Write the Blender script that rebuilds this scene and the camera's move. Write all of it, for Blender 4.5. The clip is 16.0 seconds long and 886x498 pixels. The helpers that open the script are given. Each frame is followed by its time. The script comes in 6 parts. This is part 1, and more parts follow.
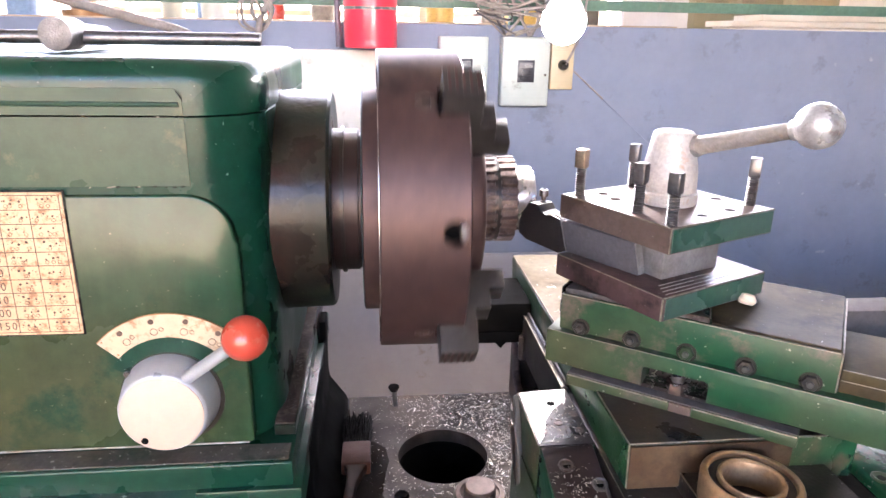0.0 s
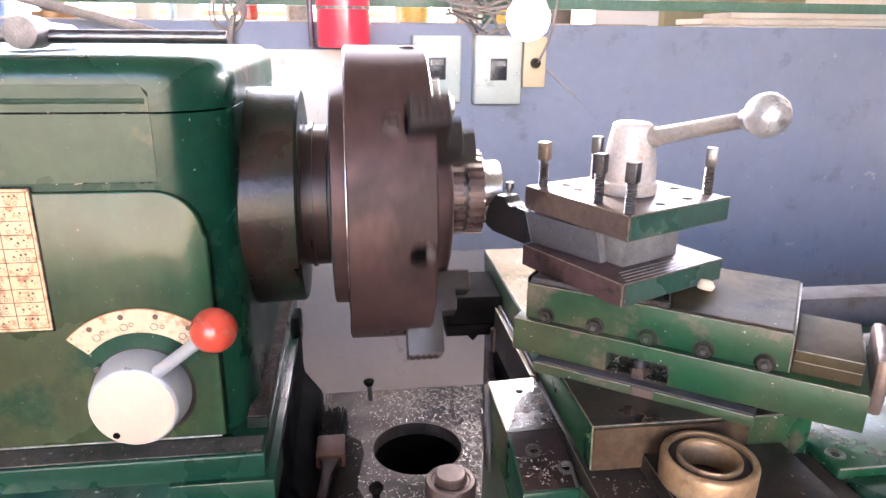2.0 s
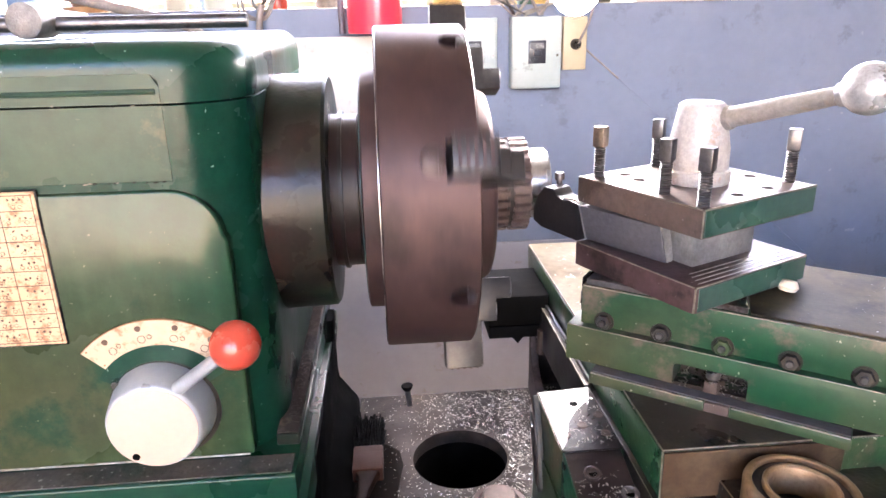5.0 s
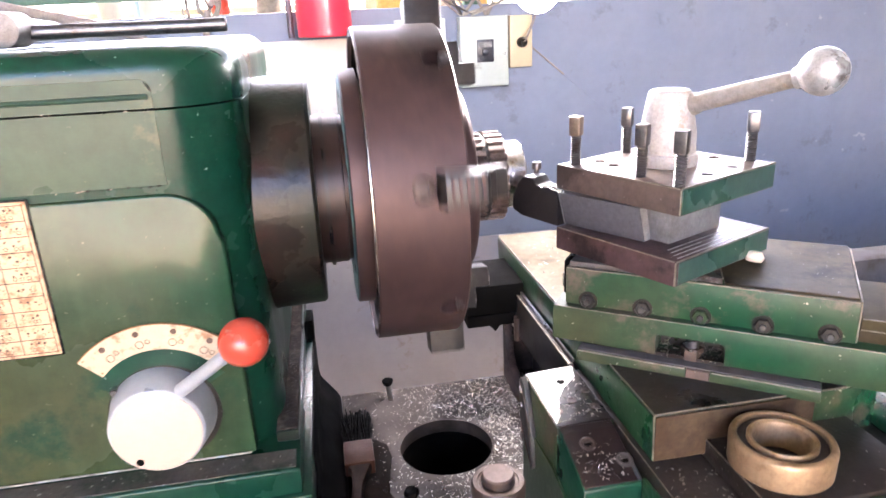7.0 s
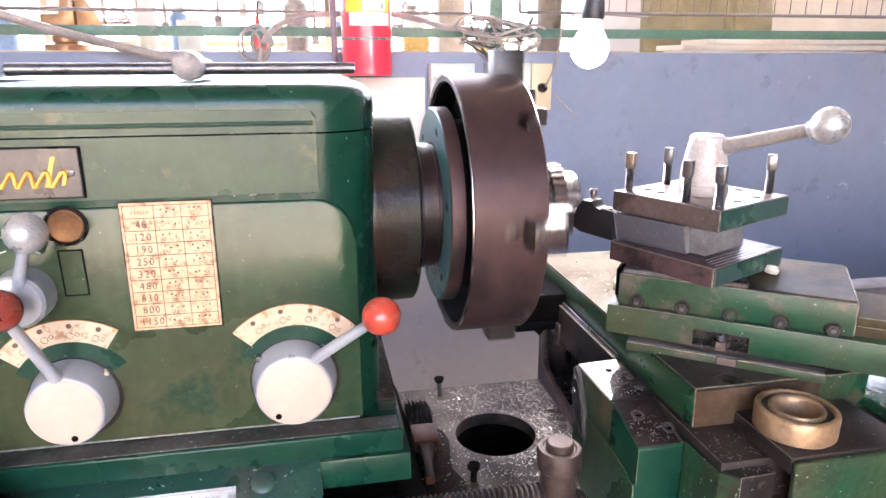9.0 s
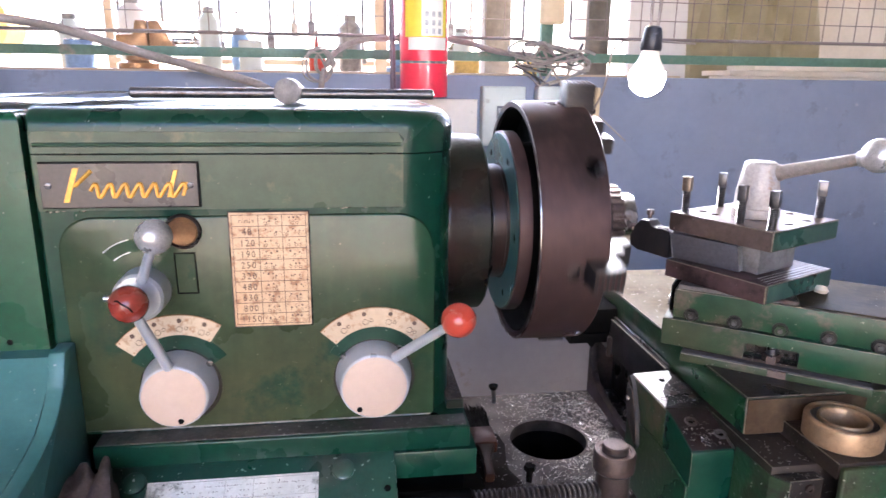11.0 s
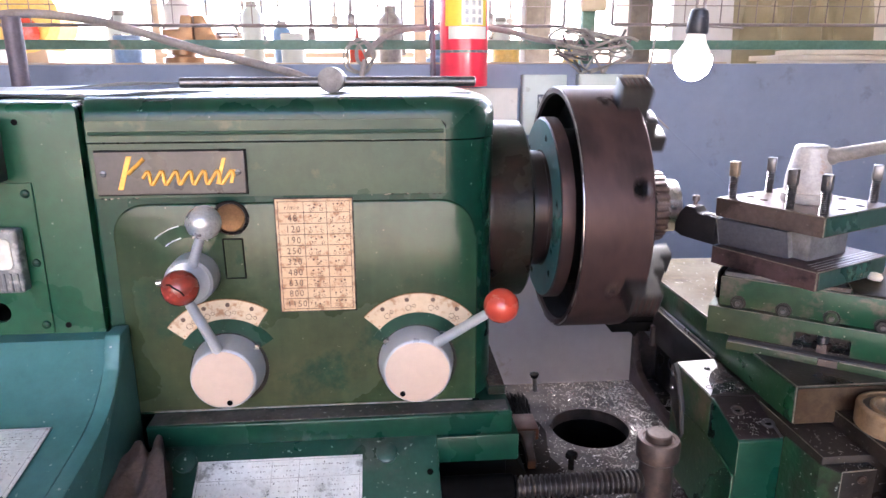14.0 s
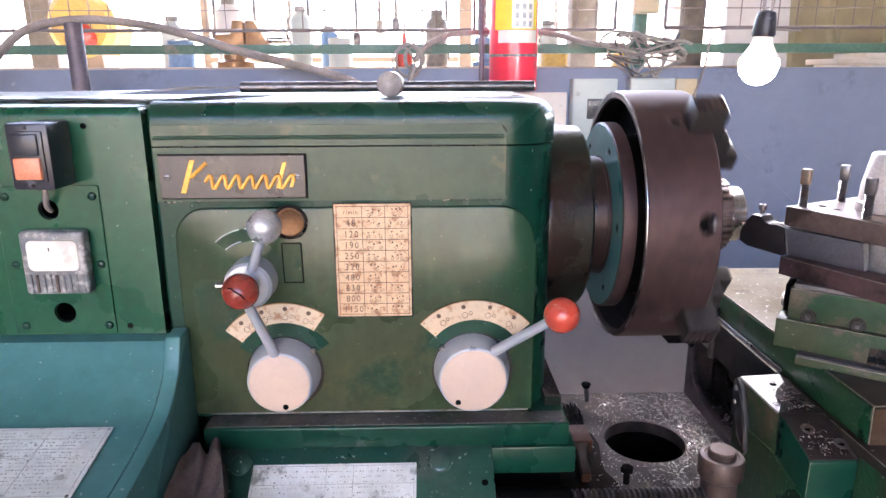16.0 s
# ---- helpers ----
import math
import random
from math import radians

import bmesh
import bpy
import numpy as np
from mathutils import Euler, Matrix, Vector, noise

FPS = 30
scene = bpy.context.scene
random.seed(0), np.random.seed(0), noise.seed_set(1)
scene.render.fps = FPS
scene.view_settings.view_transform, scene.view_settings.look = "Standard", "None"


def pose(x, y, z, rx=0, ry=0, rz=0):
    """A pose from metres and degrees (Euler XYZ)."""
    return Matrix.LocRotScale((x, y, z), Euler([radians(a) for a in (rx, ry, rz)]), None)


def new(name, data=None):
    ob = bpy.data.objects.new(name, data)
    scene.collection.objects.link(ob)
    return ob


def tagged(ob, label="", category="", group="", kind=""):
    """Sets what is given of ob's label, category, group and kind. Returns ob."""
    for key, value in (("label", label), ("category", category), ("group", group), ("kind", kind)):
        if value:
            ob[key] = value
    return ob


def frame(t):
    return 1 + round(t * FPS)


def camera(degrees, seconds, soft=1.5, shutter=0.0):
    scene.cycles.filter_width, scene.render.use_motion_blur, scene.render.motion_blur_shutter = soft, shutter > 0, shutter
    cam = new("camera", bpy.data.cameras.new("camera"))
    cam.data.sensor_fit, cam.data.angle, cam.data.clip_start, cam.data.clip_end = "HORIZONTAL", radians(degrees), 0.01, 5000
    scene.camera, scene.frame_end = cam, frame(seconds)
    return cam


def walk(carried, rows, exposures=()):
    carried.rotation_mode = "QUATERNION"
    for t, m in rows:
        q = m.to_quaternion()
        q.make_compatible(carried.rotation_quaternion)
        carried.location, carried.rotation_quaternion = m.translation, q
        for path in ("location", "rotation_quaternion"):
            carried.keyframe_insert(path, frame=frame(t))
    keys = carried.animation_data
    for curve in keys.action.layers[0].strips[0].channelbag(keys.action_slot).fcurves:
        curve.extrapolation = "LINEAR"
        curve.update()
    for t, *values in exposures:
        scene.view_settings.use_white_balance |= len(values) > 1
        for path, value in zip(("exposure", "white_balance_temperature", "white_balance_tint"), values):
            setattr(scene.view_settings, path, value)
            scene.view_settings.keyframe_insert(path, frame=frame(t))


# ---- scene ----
cam = camera(66.8, 16.0, 1.5, 0.45)
METRES, EYE, TILT, LEAN, TURN = 0.59, 1.18, -18.16, -0.95, -5.72
ROWS = [
    (0.0, 0.0, 0.0, 0.0, 0.0, 0.0, -0.0),
    (0.5, 0.003, 0.001, -0.0033, -1.04, -0.05, 0.33),
    (1.0, 0.015, -0.0093, -0.0062, -1.43, 0.21, 0.58),
    (1.5, 0.0226, -0.0173, -0.0128, -1.66, 0.17, 0.68),
    (2.0, 0.0237, -0.0222, -0.0153, -1.58, 0.05, 0.89),
    (2.5, -0.0024, -0.0273, -0.015, -0.7, -0.16, 0.89),
    (3.0, -0.0216, -0.028, -0.0131, 0.52, -0.09, 0.41),
    (3.5, -0.0263, -0.0192, -0.0166, 0.42, -0.77, 0.6),
    (6.0, 0.0353, 0.1392, 0.0158, 1.61, -0.9, 2.67),
    (6.5, -0.0005, 0.1086, 0.0075, -0.82, -0.46, 3.47),
    (7.0, -0.0603, 0.0539, -0.0107, -3.41, -0.96, 4.7),
    (7.5, -0.1565, -0.0108, -0.0349, -4.49, -1.54, 4.76),
    (8.0, -0.2057, -0.0665, -0.0467, -4.58, -0.55, 3.7),
    (10.5, -0.3417, -0.2966, -0.0674, -4.59, 4.07, 1.63),
    (11.0, -0.3541, -0.2974, -0.073, -2.11, 3.63, 0.92),
    (11.5, -0.3537, -0.3185, -0.0788, -0.67, 3.71, 0.62),
    (12.0, -0.3593, -0.3234, -0.0813, -0.41, 3.8, 0.7),
    (12.5, -0.3586, -0.3253, -0.0816, -0.33, 3.86, 0.84),
    (13.0, -0.3551, -0.3209, -0.082, 0.13, 3.95, 0.89),
    (13.5, -0.3445, -0.3136, -0.0869, 0.46, 3.42, 1.29),
    (14.0, -0.3614, -0.3023, -0.0852, 1.18, 3.0, 0.74),
    (14.5, -0.3657, -0.2988, -0.086, 1.73, 3.06, 0.63),
    (15.0, -0.3861, -0.2975, -0.0828, 2.94, 3.34, 0.13),
    (15.5, -0.3982, -0.2865, -0.0808, 3.83, 3.11, 0.0),
    (16.0, -0.4016, -0.2857, -0.0781, 4.38, 3.33, -0.24),
]
walk(cam, [(t, pose(0, 0, EYE, TILT, LEAN, TURN) @ pose(METRES * x, METRES * y, METRES * z, 90 + pitch, roll, yaw)) for t, x, y, z, yaw, pitch, roll in ROWS],
     exposures=((0.0, 4.96, 6150, 20), (3.7, 4.96, 6150, 20), (6.0, 5.12, 6150, 20), (8.2, 5.14, 6150, 20), (10.5, 4.34, 5750, 20), (16.0, 4.34, 5750, 20)))

# ---- world and light ----
SUN_ELEV, SUN_ROT = 50.0, 15.0
world = bpy.data.worlds.new("world")
scene.world = world
world.use_nodes = True
wn = world.node_tree.nodes
sky = wn.new("ShaderNodeTexSky")
sky.sky_type, sky.sun_disc = "NISHITA", False
sky.sun_elevation, sky.sun_rotation = radians(SUN_ELEV), radians(SUN_ROT)
sky.air_density, sky.dust_density = 1.0, 3.0
wn["Background"].inputs["Strength"].default_value = 0.15
world.node_tree.links.new(sky.outputs["Color"], wn["Background"].inputs["Color"])
sun = new("sun", bpy.data.lights.new("sun", "SUN"))
sun.data.energy, sun.data.angle, sun.data.color = 4.0, radians(0.6), (1.0, 0.97, 0.93)
sun.matrix_world = pose(0, 0, 6, SUN_ELEV - 90, 0, -SUN_ROT)


# ---- materials ----
def material(name, color, rough=0.5, metal=0.0, color2=None, scale=12.0, mix=0.5, bump=0.0, bump_scale=200.0,
             stain=None, stain_scale=4.0, stain_amount=0.3, rough_var=0.12, coat=0.0, spec=0.5, random_tint=0.0, speck=None, speck_scale=130.0, speck_at=0.70, grit=0.22, streak=0.0):
    """Principled paint or metal with two scales of variation, stains and a fine relief."""
    m = bpy.data.materials.new(name)
    m.use_nodes = True
    nt = m.node_tree
    n, link = nt.nodes, nt.links.new
    b = n["Principled BSDF"]
    b.inputs["Metallic"].default_value = metal
    b.inputs["Coat Weight"].default_value = coat
    b.inputs["Coat Roughness"].default_value = 0.12
    b.inputs["Specular IOR Level"].default_value = spec
    co = n.new("ShaderNodeTexCoord")
    n1 = n.new("ShaderNodeTexNoise")
    n1.inputs["Scale"].default_value, n1.inputs["Detail"].default_value = scale, 6.0
    link(co.outputs["Object"], n1.inputs["Vector"])
    r1 = n.new("ShaderNodeValToRGB")
    r1.color_ramp.elements[0].position, r1.color_ramp.elements[1].position = 0.5 - mix * 0.22, 0.5 + mix * 0.22
    c2 = color2 or tuple(c * 0.75 for c in color)
    r1.color_ramp.elements[0].color, r1.color_ramp.elements[1].color = (*color, 1), (*c2, 1)
    link(n1.outputs["Fac"], r1.inputs["Fac"])
    last = r1.outputs["Color"]
    if stain:
        n2 = n.new("ShaderNodeTexNoise")
        n2.inputs["Scale"].default_value, n2.inputs["Detail"].default_value, n2.inputs["Roughness"].default_value = stain_scale, 9.0, 0.68
        link(co.outputs["Object"], n2.inputs["Vector"])
        r2 = n.new("ShaderNodeValToRGB")
        r2.color_ramp.elements[0].position, r2.color_ramp.elements[1].position = 0.66 - stain_amount * 0.4, 0.72 - stain_amount * 0.3
        link(n2.outputs["Fac"], r2.inputs["Fac"])
        mx = n.new("ShaderNodeMix")
        mx.data_type = "RGBA"
        link(r2.outputs["Color"], mx.inputs[0])
        link(last, mx.inputs[6])
        mx.inputs[7].default_value = (*stain, 1)
        last = mx.outputs[2]
    if speck:
        n4 = n.new("ShaderNodeTexNoise")
        n4.inputs["Scale"].default_value, n4.inputs["Detail"].default_value = speck_scale, 2.0
        link(co.outputs["Object"], n4.inputs["Vector"])
        r4 = n.new("ShaderNodeValToRGB")
        r4.color_ramp.elements[0].position, r4.color_ramp.elements[1].position = speck_at, speck_at + 0.03
        link(n4.outputs["Fac"], r4.inputs["Fac"])
        mx = n.new("ShaderNodeMix")
        mx.data_type = "RGBA"
        link(r4.outputs["Color"], mx.inputs[0])
        link(last, mx.inputs[6])
        mx.inputs[7].default_value = (*speck, 1)
        last = mx.outputs[2]
    # fine grit: a close-grained lightening and darkening
    n5 = n.new("ShaderNodeTexNoise")
    n5.inputs["Scale"].default_value, n5.inputs["Detail"].default_value, n5.inputs["Roughness"].default_value = scale * 9.0, 7.0, 0.7
    link(co.outputs["Object"], n5.inputs["Vector"])
    r5 = n.new("ShaderNodeMapRange")
    r5.inputs["From Min"].default_value, r5.inputs["From Max"].default_value = 0.3, 0.7
    r5.inputs["To Min"].default_value, r5.inputs["To Max"].default_value = 1.0 - grit, 1.0 + grit
    link(n5.outputs["Fac"], r5.inputs["Value"])
    hg = n.new("ShaderNodeHueSaturation")
    link(r5.outputs["Result"], hg.inputs["Value"])
    link(last, hg.inputs["Color"])
    last = hg.outputs["Color"]
    if streak:
        mp = n.new("ShaderNodeMapping")
        mp.inputs["Scale"].default_value = (1.0, 1.0, 0.10)
        link(co.outputs["Object"], mp.inputs["Vector"])
        n6 = n.new("ShaderNodeTexNoise")
        n6.inputs["Scale"].default_value, n6.inputs["Detail"].default_value = 70.0, 5.0
        link(mp.outputs["Vector"], n6.inputs["Vector"])
        r6 = n.new("ShaderNodeMapRange")
        r6.inputs["From Min"].default_value, r6.inputs["From Max"].default_value = 0.35, 0.65
        r6.inputs["To Min"].default_value, r6.inputs["To Max"].default_value = 1.0 - streak, 1.0 + streak
        link(n6.outputs["Fac"], r6.inputs["Value"])
        hs6 = n.new("ShaderNodeHueSaturation")
        link(r6.outputs["Result"], hs6.inputs["Value"])
        link(last, hs6.inputs["Color"])
        last = hs6.outputs["Color"]
    if random_tint:
        info = n.new("ShaderNodeObjectInfo")
        hs = n.new("ShaderNodeHueSaturation")
        mr = n.new("ShaderNodeMapRange")
        mr.inputs["To Min"].default_value, mr.inputs["To Max"].default_value = 1 - random_tint, 1 + random_tint
        link(info.outputs["Random"], mr.inputs["Value"])
        link(mr.outputs["Result"], hs.inputs["Value"])
        link(last, hs.inputs["Color"])
        last = hs.outputs["Color"]
    link(last, b.inputs["Base Color"])
    mr = n.new("ShaderNodeMapRange")
    mr.inputs["From Min"].default_value, mr.inputs["From Max"].default_value = 0.3, 0.7
    mr.inputs["To Min"].default_value, mr.inputs["To Max"].default_value = max(0.03, rough - rough_var), min(1.0, rough + rough_var)
    link(n1.outputs["Fac"], mr.inputs["Value"])
    link(mr.outputs["Result"], b.inputs["Roughness"])
    if bump:
        n3 = n.new("ShaderNodeTexNoise")
        n3.inputs["Scale"].default_value, n3.inputs["Detail"].default_value = bump_scale, 3.0
        link(co.outputs["Object"], n3.inputs["Vector"])
        bp = n.new("ShaderNodeBump")
        bp.inputs["Strength"].default_value, bp.inputs["Distance"].default_value = bump, 0.002
        link(n3.outputs["Fac"], bp.inputs["Height"])
        link(bp.outputs["Normal"], b.inputs["Normal"])
    return m


def glow(name, color, strength):
    m = bpy.data.materials.new(name)
    m.use_nodes = True
    b = m.node_tree.nodes["Principled BSDF"]
    b.inputs["Base Color"].default_value = (*color, 1)
    b.inputs["Emission Color"].default_value = (*color, 1)
    b.inputs["Emission Strength"].default_value = strength
    return m


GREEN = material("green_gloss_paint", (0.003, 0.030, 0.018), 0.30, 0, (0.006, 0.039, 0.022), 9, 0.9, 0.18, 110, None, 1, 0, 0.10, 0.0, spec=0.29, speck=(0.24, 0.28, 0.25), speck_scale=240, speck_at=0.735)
# the olive second tone puts warm doorway reflections into the panel's colour
GREEN_FACE = material("green_face_paint", (0.012, 0.042, 0.020), 0.27, 0, (0.060, 0.060, 0.029), 4.5, 0.8, 0.14, 60, (0.010, 0.037, 0.019), 9, 0.28, 0.14, 0.0, spec=0.31, speck=(0.14, 0.15, 0.10), speck_scale=260, speck_at=0.735, streak=0.10)
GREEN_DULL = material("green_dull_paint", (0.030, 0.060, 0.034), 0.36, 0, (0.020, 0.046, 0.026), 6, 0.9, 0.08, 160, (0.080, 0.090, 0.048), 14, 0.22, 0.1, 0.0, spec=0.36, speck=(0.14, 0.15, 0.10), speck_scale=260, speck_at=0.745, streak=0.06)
SLIDE_GREEN = material("slide_green_paint", (0.006, 0.048, 0.021), 0.42, 0, (0.046, 0.052, 0.026), 6, 0.6, 0.12, 200, (0.095, 0.076, 0.058), 14, 0.25, 0.1, 0.0, spec=0.30, speck=(0.26, 0.26, 0.21), speck_scale=180, speck_at=0.72)
GREEN_WORN = material("worn_green_paint", (0.006, 0.052, 0.023), 0.32, 0, (0.026, 0.040, 0.016), 8, 0.8, 0.2, 160, (0.070, 0.056, 0.037), 11, 0.30, 0.12, 0.10, spec=0.4, speck=(0.28, 0.27, 0.22), speck_scale=220, speck_at=0.70)
CAST_GREEN = material("rough_cast_green", (0.010, 0.056, 0.025), 0.40, 0, (0.040, 0.050, 0.022), 12, 0.8, 0.5, 140, (0.024, 0.022, 0.015), 10, 0.36, 0.14, spec=0.3, speck=(0.34, 0.34, 0.30), speck_scale=200, speck_at=0.69)
BLUE_GREEN = material("blue_green_dusty_paint", (0.032, 0.126, 0.120), 0.34, 0, (0.058, 0.160, 0.162), 6, 0.9, 0.10, 160, (0.07, 0.125, 0.125), 9, 0.26, 0.12, spec=0.5, speck=(0.26, 0.32, 0.30), speck_at=0.71, grit=0.14)
COVER = material("oily_brown_green_paint", (0.024, 0.011, 0.009), 0.30, 0.0, (0.003, 0.015, 0.009), 13, 1.0, 0.2, 120, (0.006, 0.004, 0.003), 9, 0.42, 0.10, 0.0, spec=0.20, speck=(0.10, 0.10, 0.08), speck_scale=190, speck_at=0.735, streak=0.2)
FLANGE = material("chip_crusted_brown", (0.045, 0.028, 0.021), 0.8, 0, (0.025, 0.016, 0.012), 60, 0.9, 0.6, 240, (0.10, 0.075, 0.06), 40, 0.3, 0.08, spec=0.2)
CHUCK = material("brown_oiled_steel", (0.056, 0.032, 0.030), 0.50, 0.6, (0.074, 0.043, 0.040), 6, 0.8, 0.06, 350, (0.032, 0.020, 0.019), 5, 0.3, 0.1)
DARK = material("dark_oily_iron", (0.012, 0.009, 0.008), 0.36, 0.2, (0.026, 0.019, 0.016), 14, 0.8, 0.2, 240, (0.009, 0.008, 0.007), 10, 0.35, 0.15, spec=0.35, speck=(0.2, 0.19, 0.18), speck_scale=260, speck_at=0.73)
# plain black; on bed gap, headstock underside and chuck recess it stands for shade
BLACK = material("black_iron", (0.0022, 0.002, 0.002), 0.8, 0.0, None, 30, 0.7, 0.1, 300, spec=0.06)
STEEL = material("bright_machined_steel", (0.52, 0.50, 0.48), 0.26, 1.0, (0.38, 0.35, 0.33), 30, 0.7, 0.05, 500, (0.22, 0.17, 0.13), 20, 0.22, 0.1)
GREY_STEEL = material("grey_tool_steel", (0.17, 0.165, 0.17), 0.36, 0.85, (0.12, 0.11, 0.11), 25, 0.7, 0.08, 400, (0.07, 0.05, 0.045), 18, 0.3, 0.1)
BROWN_STEEL = material("stained_brown_steel", (0.105, 0.074, 0.063), 0.42, 0.55, (0.062, 0.043, 0.037), 16, 0.8, 0.10, 300, (0.045, 0.031, 0.026), 12, 0.35, 0.12)
BASE_STEEL = material("wine_brown_oily_steel", (0.115, 0.070, 0.070), 0.36, 0.45, (0.075, 0.045, 0.045), 14, 0.8, 0.10, 300, (0.03, 0.02, 0.02), 14, 0.35, 0.12, speck=(0.25, 0.22, 0.21), speck_scale=240, speck_at=0.74)
POST_STEEL = material("dusty_brown_post_steel", (0.160, 0.118, 0.102), 0.42, 0.45, (0.105, 0.075, 0.064), 14, 0.8, 0.10, 300, (0.06, 0.042, 0.036), 16, 0.3, 0.12, speck=(0.3, 0.27, 0.25), speck_scale=240, speck_at=0.72)
CORE = material("pale_core_steel", (0.33, 0.335, 0.345), 0.38, 0.6, (0.19, 0.18, 0.18), 25, 0.7, 0.08, 400, (0.10, 0.13, 0.11), 12, 0.25, 0.1)
SHANK = material("blue_grey_shank_steel", (0.088, 0.088, 0.102), 0.52, 0.3, (0.085, 0.083, 0.095), 22, 0.7, 0.08, 400, (0.05, 0.046, 0.048), 14, 0.25, 0.1)
WAY = material("dull_slideway_steel", (0.105, 0.098, 0.105), 0.62, 0.1, (0.075, 0.07, 0.072), 8, 0.8, 0.08, 300, (0.05, 0.04, 0.036), 9, 0.3, 0.1, spec=0.2)
PLATE_DARK = material("oily_brown_plate", (0.040, 0.031, 0.025), 0.38, 0.1, (0.024, 0.018, 0.015), 14, 0.8, 0.15, 240, (0.016, 0.013, 0.011), 10, 0.3, 0.12, spec=0.3, speck=(0.24, 0.22, 0.20), speck_scale=240, speck_at=0.72)
GRIME = material("grey_brown_grime", (0.105, 0.092, 0.080), 0.5, 0, (0.055, 0.050, 0.042), 20, 0.9, 0.4, 160, (0.016, 0.030, 0.020), 14, 0.35, 0.12, spec=0.45, speck=(0.26, 0.26, 0.23), speck_scale=180, speck_at=0.69)
LID_GREEN = material("grimy_lid_green", (0.009, 0.052, 0.036), 0.34, 0, (0.022, 0.066, 0.048), 9, 0.8, 0.25, 110, (0.045, 0.066, 0.054), 8, 0.34, 0.14, 0.0, speck=(0.32, 0.35, 0.32), speck_scale=150, speck_at=0.68)
SLIDE_TOP = material("oily_scraped_slide_top", (0.125, 0.105, 0.072), 0.6, 0.0, (0.090, 0.073, 0.048), 10, 0.8, 0.08, 300, (0.06, 0.046, 0.031), 9, 0.3, 0.12, spec=0.15)
SLIDE_DARK = material("oily_olive_brown_slide", (0.056, 0.043, 0.024), 0.55, 0.0, (0.040, 0.029, 0.016), 10, 0.8, 0.08, 300, (0.016, 0.013, 0.009), 9, 0.3, 0.1, spec=0.1, speck=(0.2, 0.18, 0.14), speck_scale=300, speck_at=0.75)
SLIDE_OLIVE = material("oily_olive_bracket", (0.060, 0.047, 0.024), 0.6, 0.0, (0.044, 0.034, 0.018), 10, 0.8, 0.1, 280, (0.026, 0.02, 0.012), 9, 0.3, 0.1, spec=0.1)
CS_FRONT = material("brown_stained_face", (0.048, 0.029, 0.017), 0.50, 0.0, (0.024, 0.015, 0.009), 12, 0.9, 0.1, 300, (0.07, 0.048, 0.03), 10, 0.3, 0.1, spec=0.2)
JAW = material("dark_jaw_steel", (0.038, 0.034, 0.031), 0.42, 0.35, (0.026, 0.022, 0.020), 25, 0.7, 0.08, 400, (0.02, 0.015, 0.014), 18, 0.35, 0.1)
BALL_STEEL = material("handled_ball_steel", (0.60, 0.595, 0.60), 0.32, 0.65, (0.48, 0.47, 0.47), 40, 0.8, 0.12, 260, (0.20, 0.16, 0.14), 50, 0.25, 0.1)
TOOL_BLACK = material("blackened_tool_steel", (0.007, 0.006, 0.007), 0.42, 0.1, (0.014, 0.012, 0.012), 40, 0.8, 0.1, 300, spec=0.28)
BRIGHT_IRON = material("bright_iron", (0.56, 0.545, 0.53), 0.42, 0.35, (0.44, 0.42, 0.40), 30, 0.8, 0.06, 300, (0.16, 0.13, 0.11), 45, 0.22, 0.1)
GAP_BROWN = material("oily_brown_casting", (0.085, 0.058, 0.055), 0.5, 0.1, (0.050, 0.033, 0.031), 14, 0.8, 0.2, 200, (0.012, 0.009, 0.008), 9, 0.35, 0.12, spec=0.3)
ARM_STEEL = material("oily_scraped_arm_steel", (0.050, 0.040, 0.036), 0.36, 0.35, (0.028, 0.024, 0.022), 9, 0.9, 0.1, 260, (0.018, 0.014, 0.013), 12, 0.3, 0.12, spec=0.35)
EDGE_GREEN = material("rubbed_blue_green_edge_paint", (0.022, 0.066, 0.050), 0.32, 0.1, (0.042, 0.076, 0.066), 12, 0.8, 0.08, 200, (0.006, 0.045, 0.028), 14, 0.3, 0.1, spec=0.5, speck=(0.3, 0.32, 0.3), speck_scale=200, speck_at=0.735)
# near-black for the shade painted on the gap floor's left side
GAP_SHADE = material("black_gap_shade", (0.006, 0.004, 0.0035), 0.75, 0.0, (0.014, 0.009, 0.007), 24, 0.8, 0.15, 160, spec=0.08)
TEETH = material("rusty_worn_teeth", (0.135, 0.098, 0.086), 0.48, 0.45, (0.075, 0.048, 0.042), 40, 0.8, 0.2, 240, (0.035, 0.020, 0.017), 30, 0.35, 0.12)
NOSE_BROWN = material("dark_brown_spindle_steel", (0.034, 0.019, 0.016), 0.36, 0.3, (0.020, 0.011, 0.010), 9, 0.8, 0.08, 300, (0.010, 0.007, 0.006), 12, 0.3, 0.1, spec=0.3)
OILY_TOP = material("oily_red_black_top", (0.013, 0.008, 0.008), 0.30, 0.1, (0.024, 0.015, 0.014), 16, 0.8, 0.12, 240, (0.006, 0.005, 0.005), 10, 0.35, 0.12, spec=0.28, speck=(0.3, 0.28, 0.27), speck_scale=240, speck_at=0.735)
END_GREEN = material("bright_green_cover_paint", (0.005, 0.056, 0.026), 0.30, 0, (0.010, 0.066, 0.032), 8, 0.9, 0.10, 90, None, 1, 0, 0.1, 0.0, spec=0.32, speck=(0.24, 0.30, 0.25), speck_scale=150, speck_at=0.735)
BARE = material("bare_worn_edge", (0.30, 0.27, 0.22), 0.42, 0.6, (0.16, 0.13, 0.10), 120, 0.9)
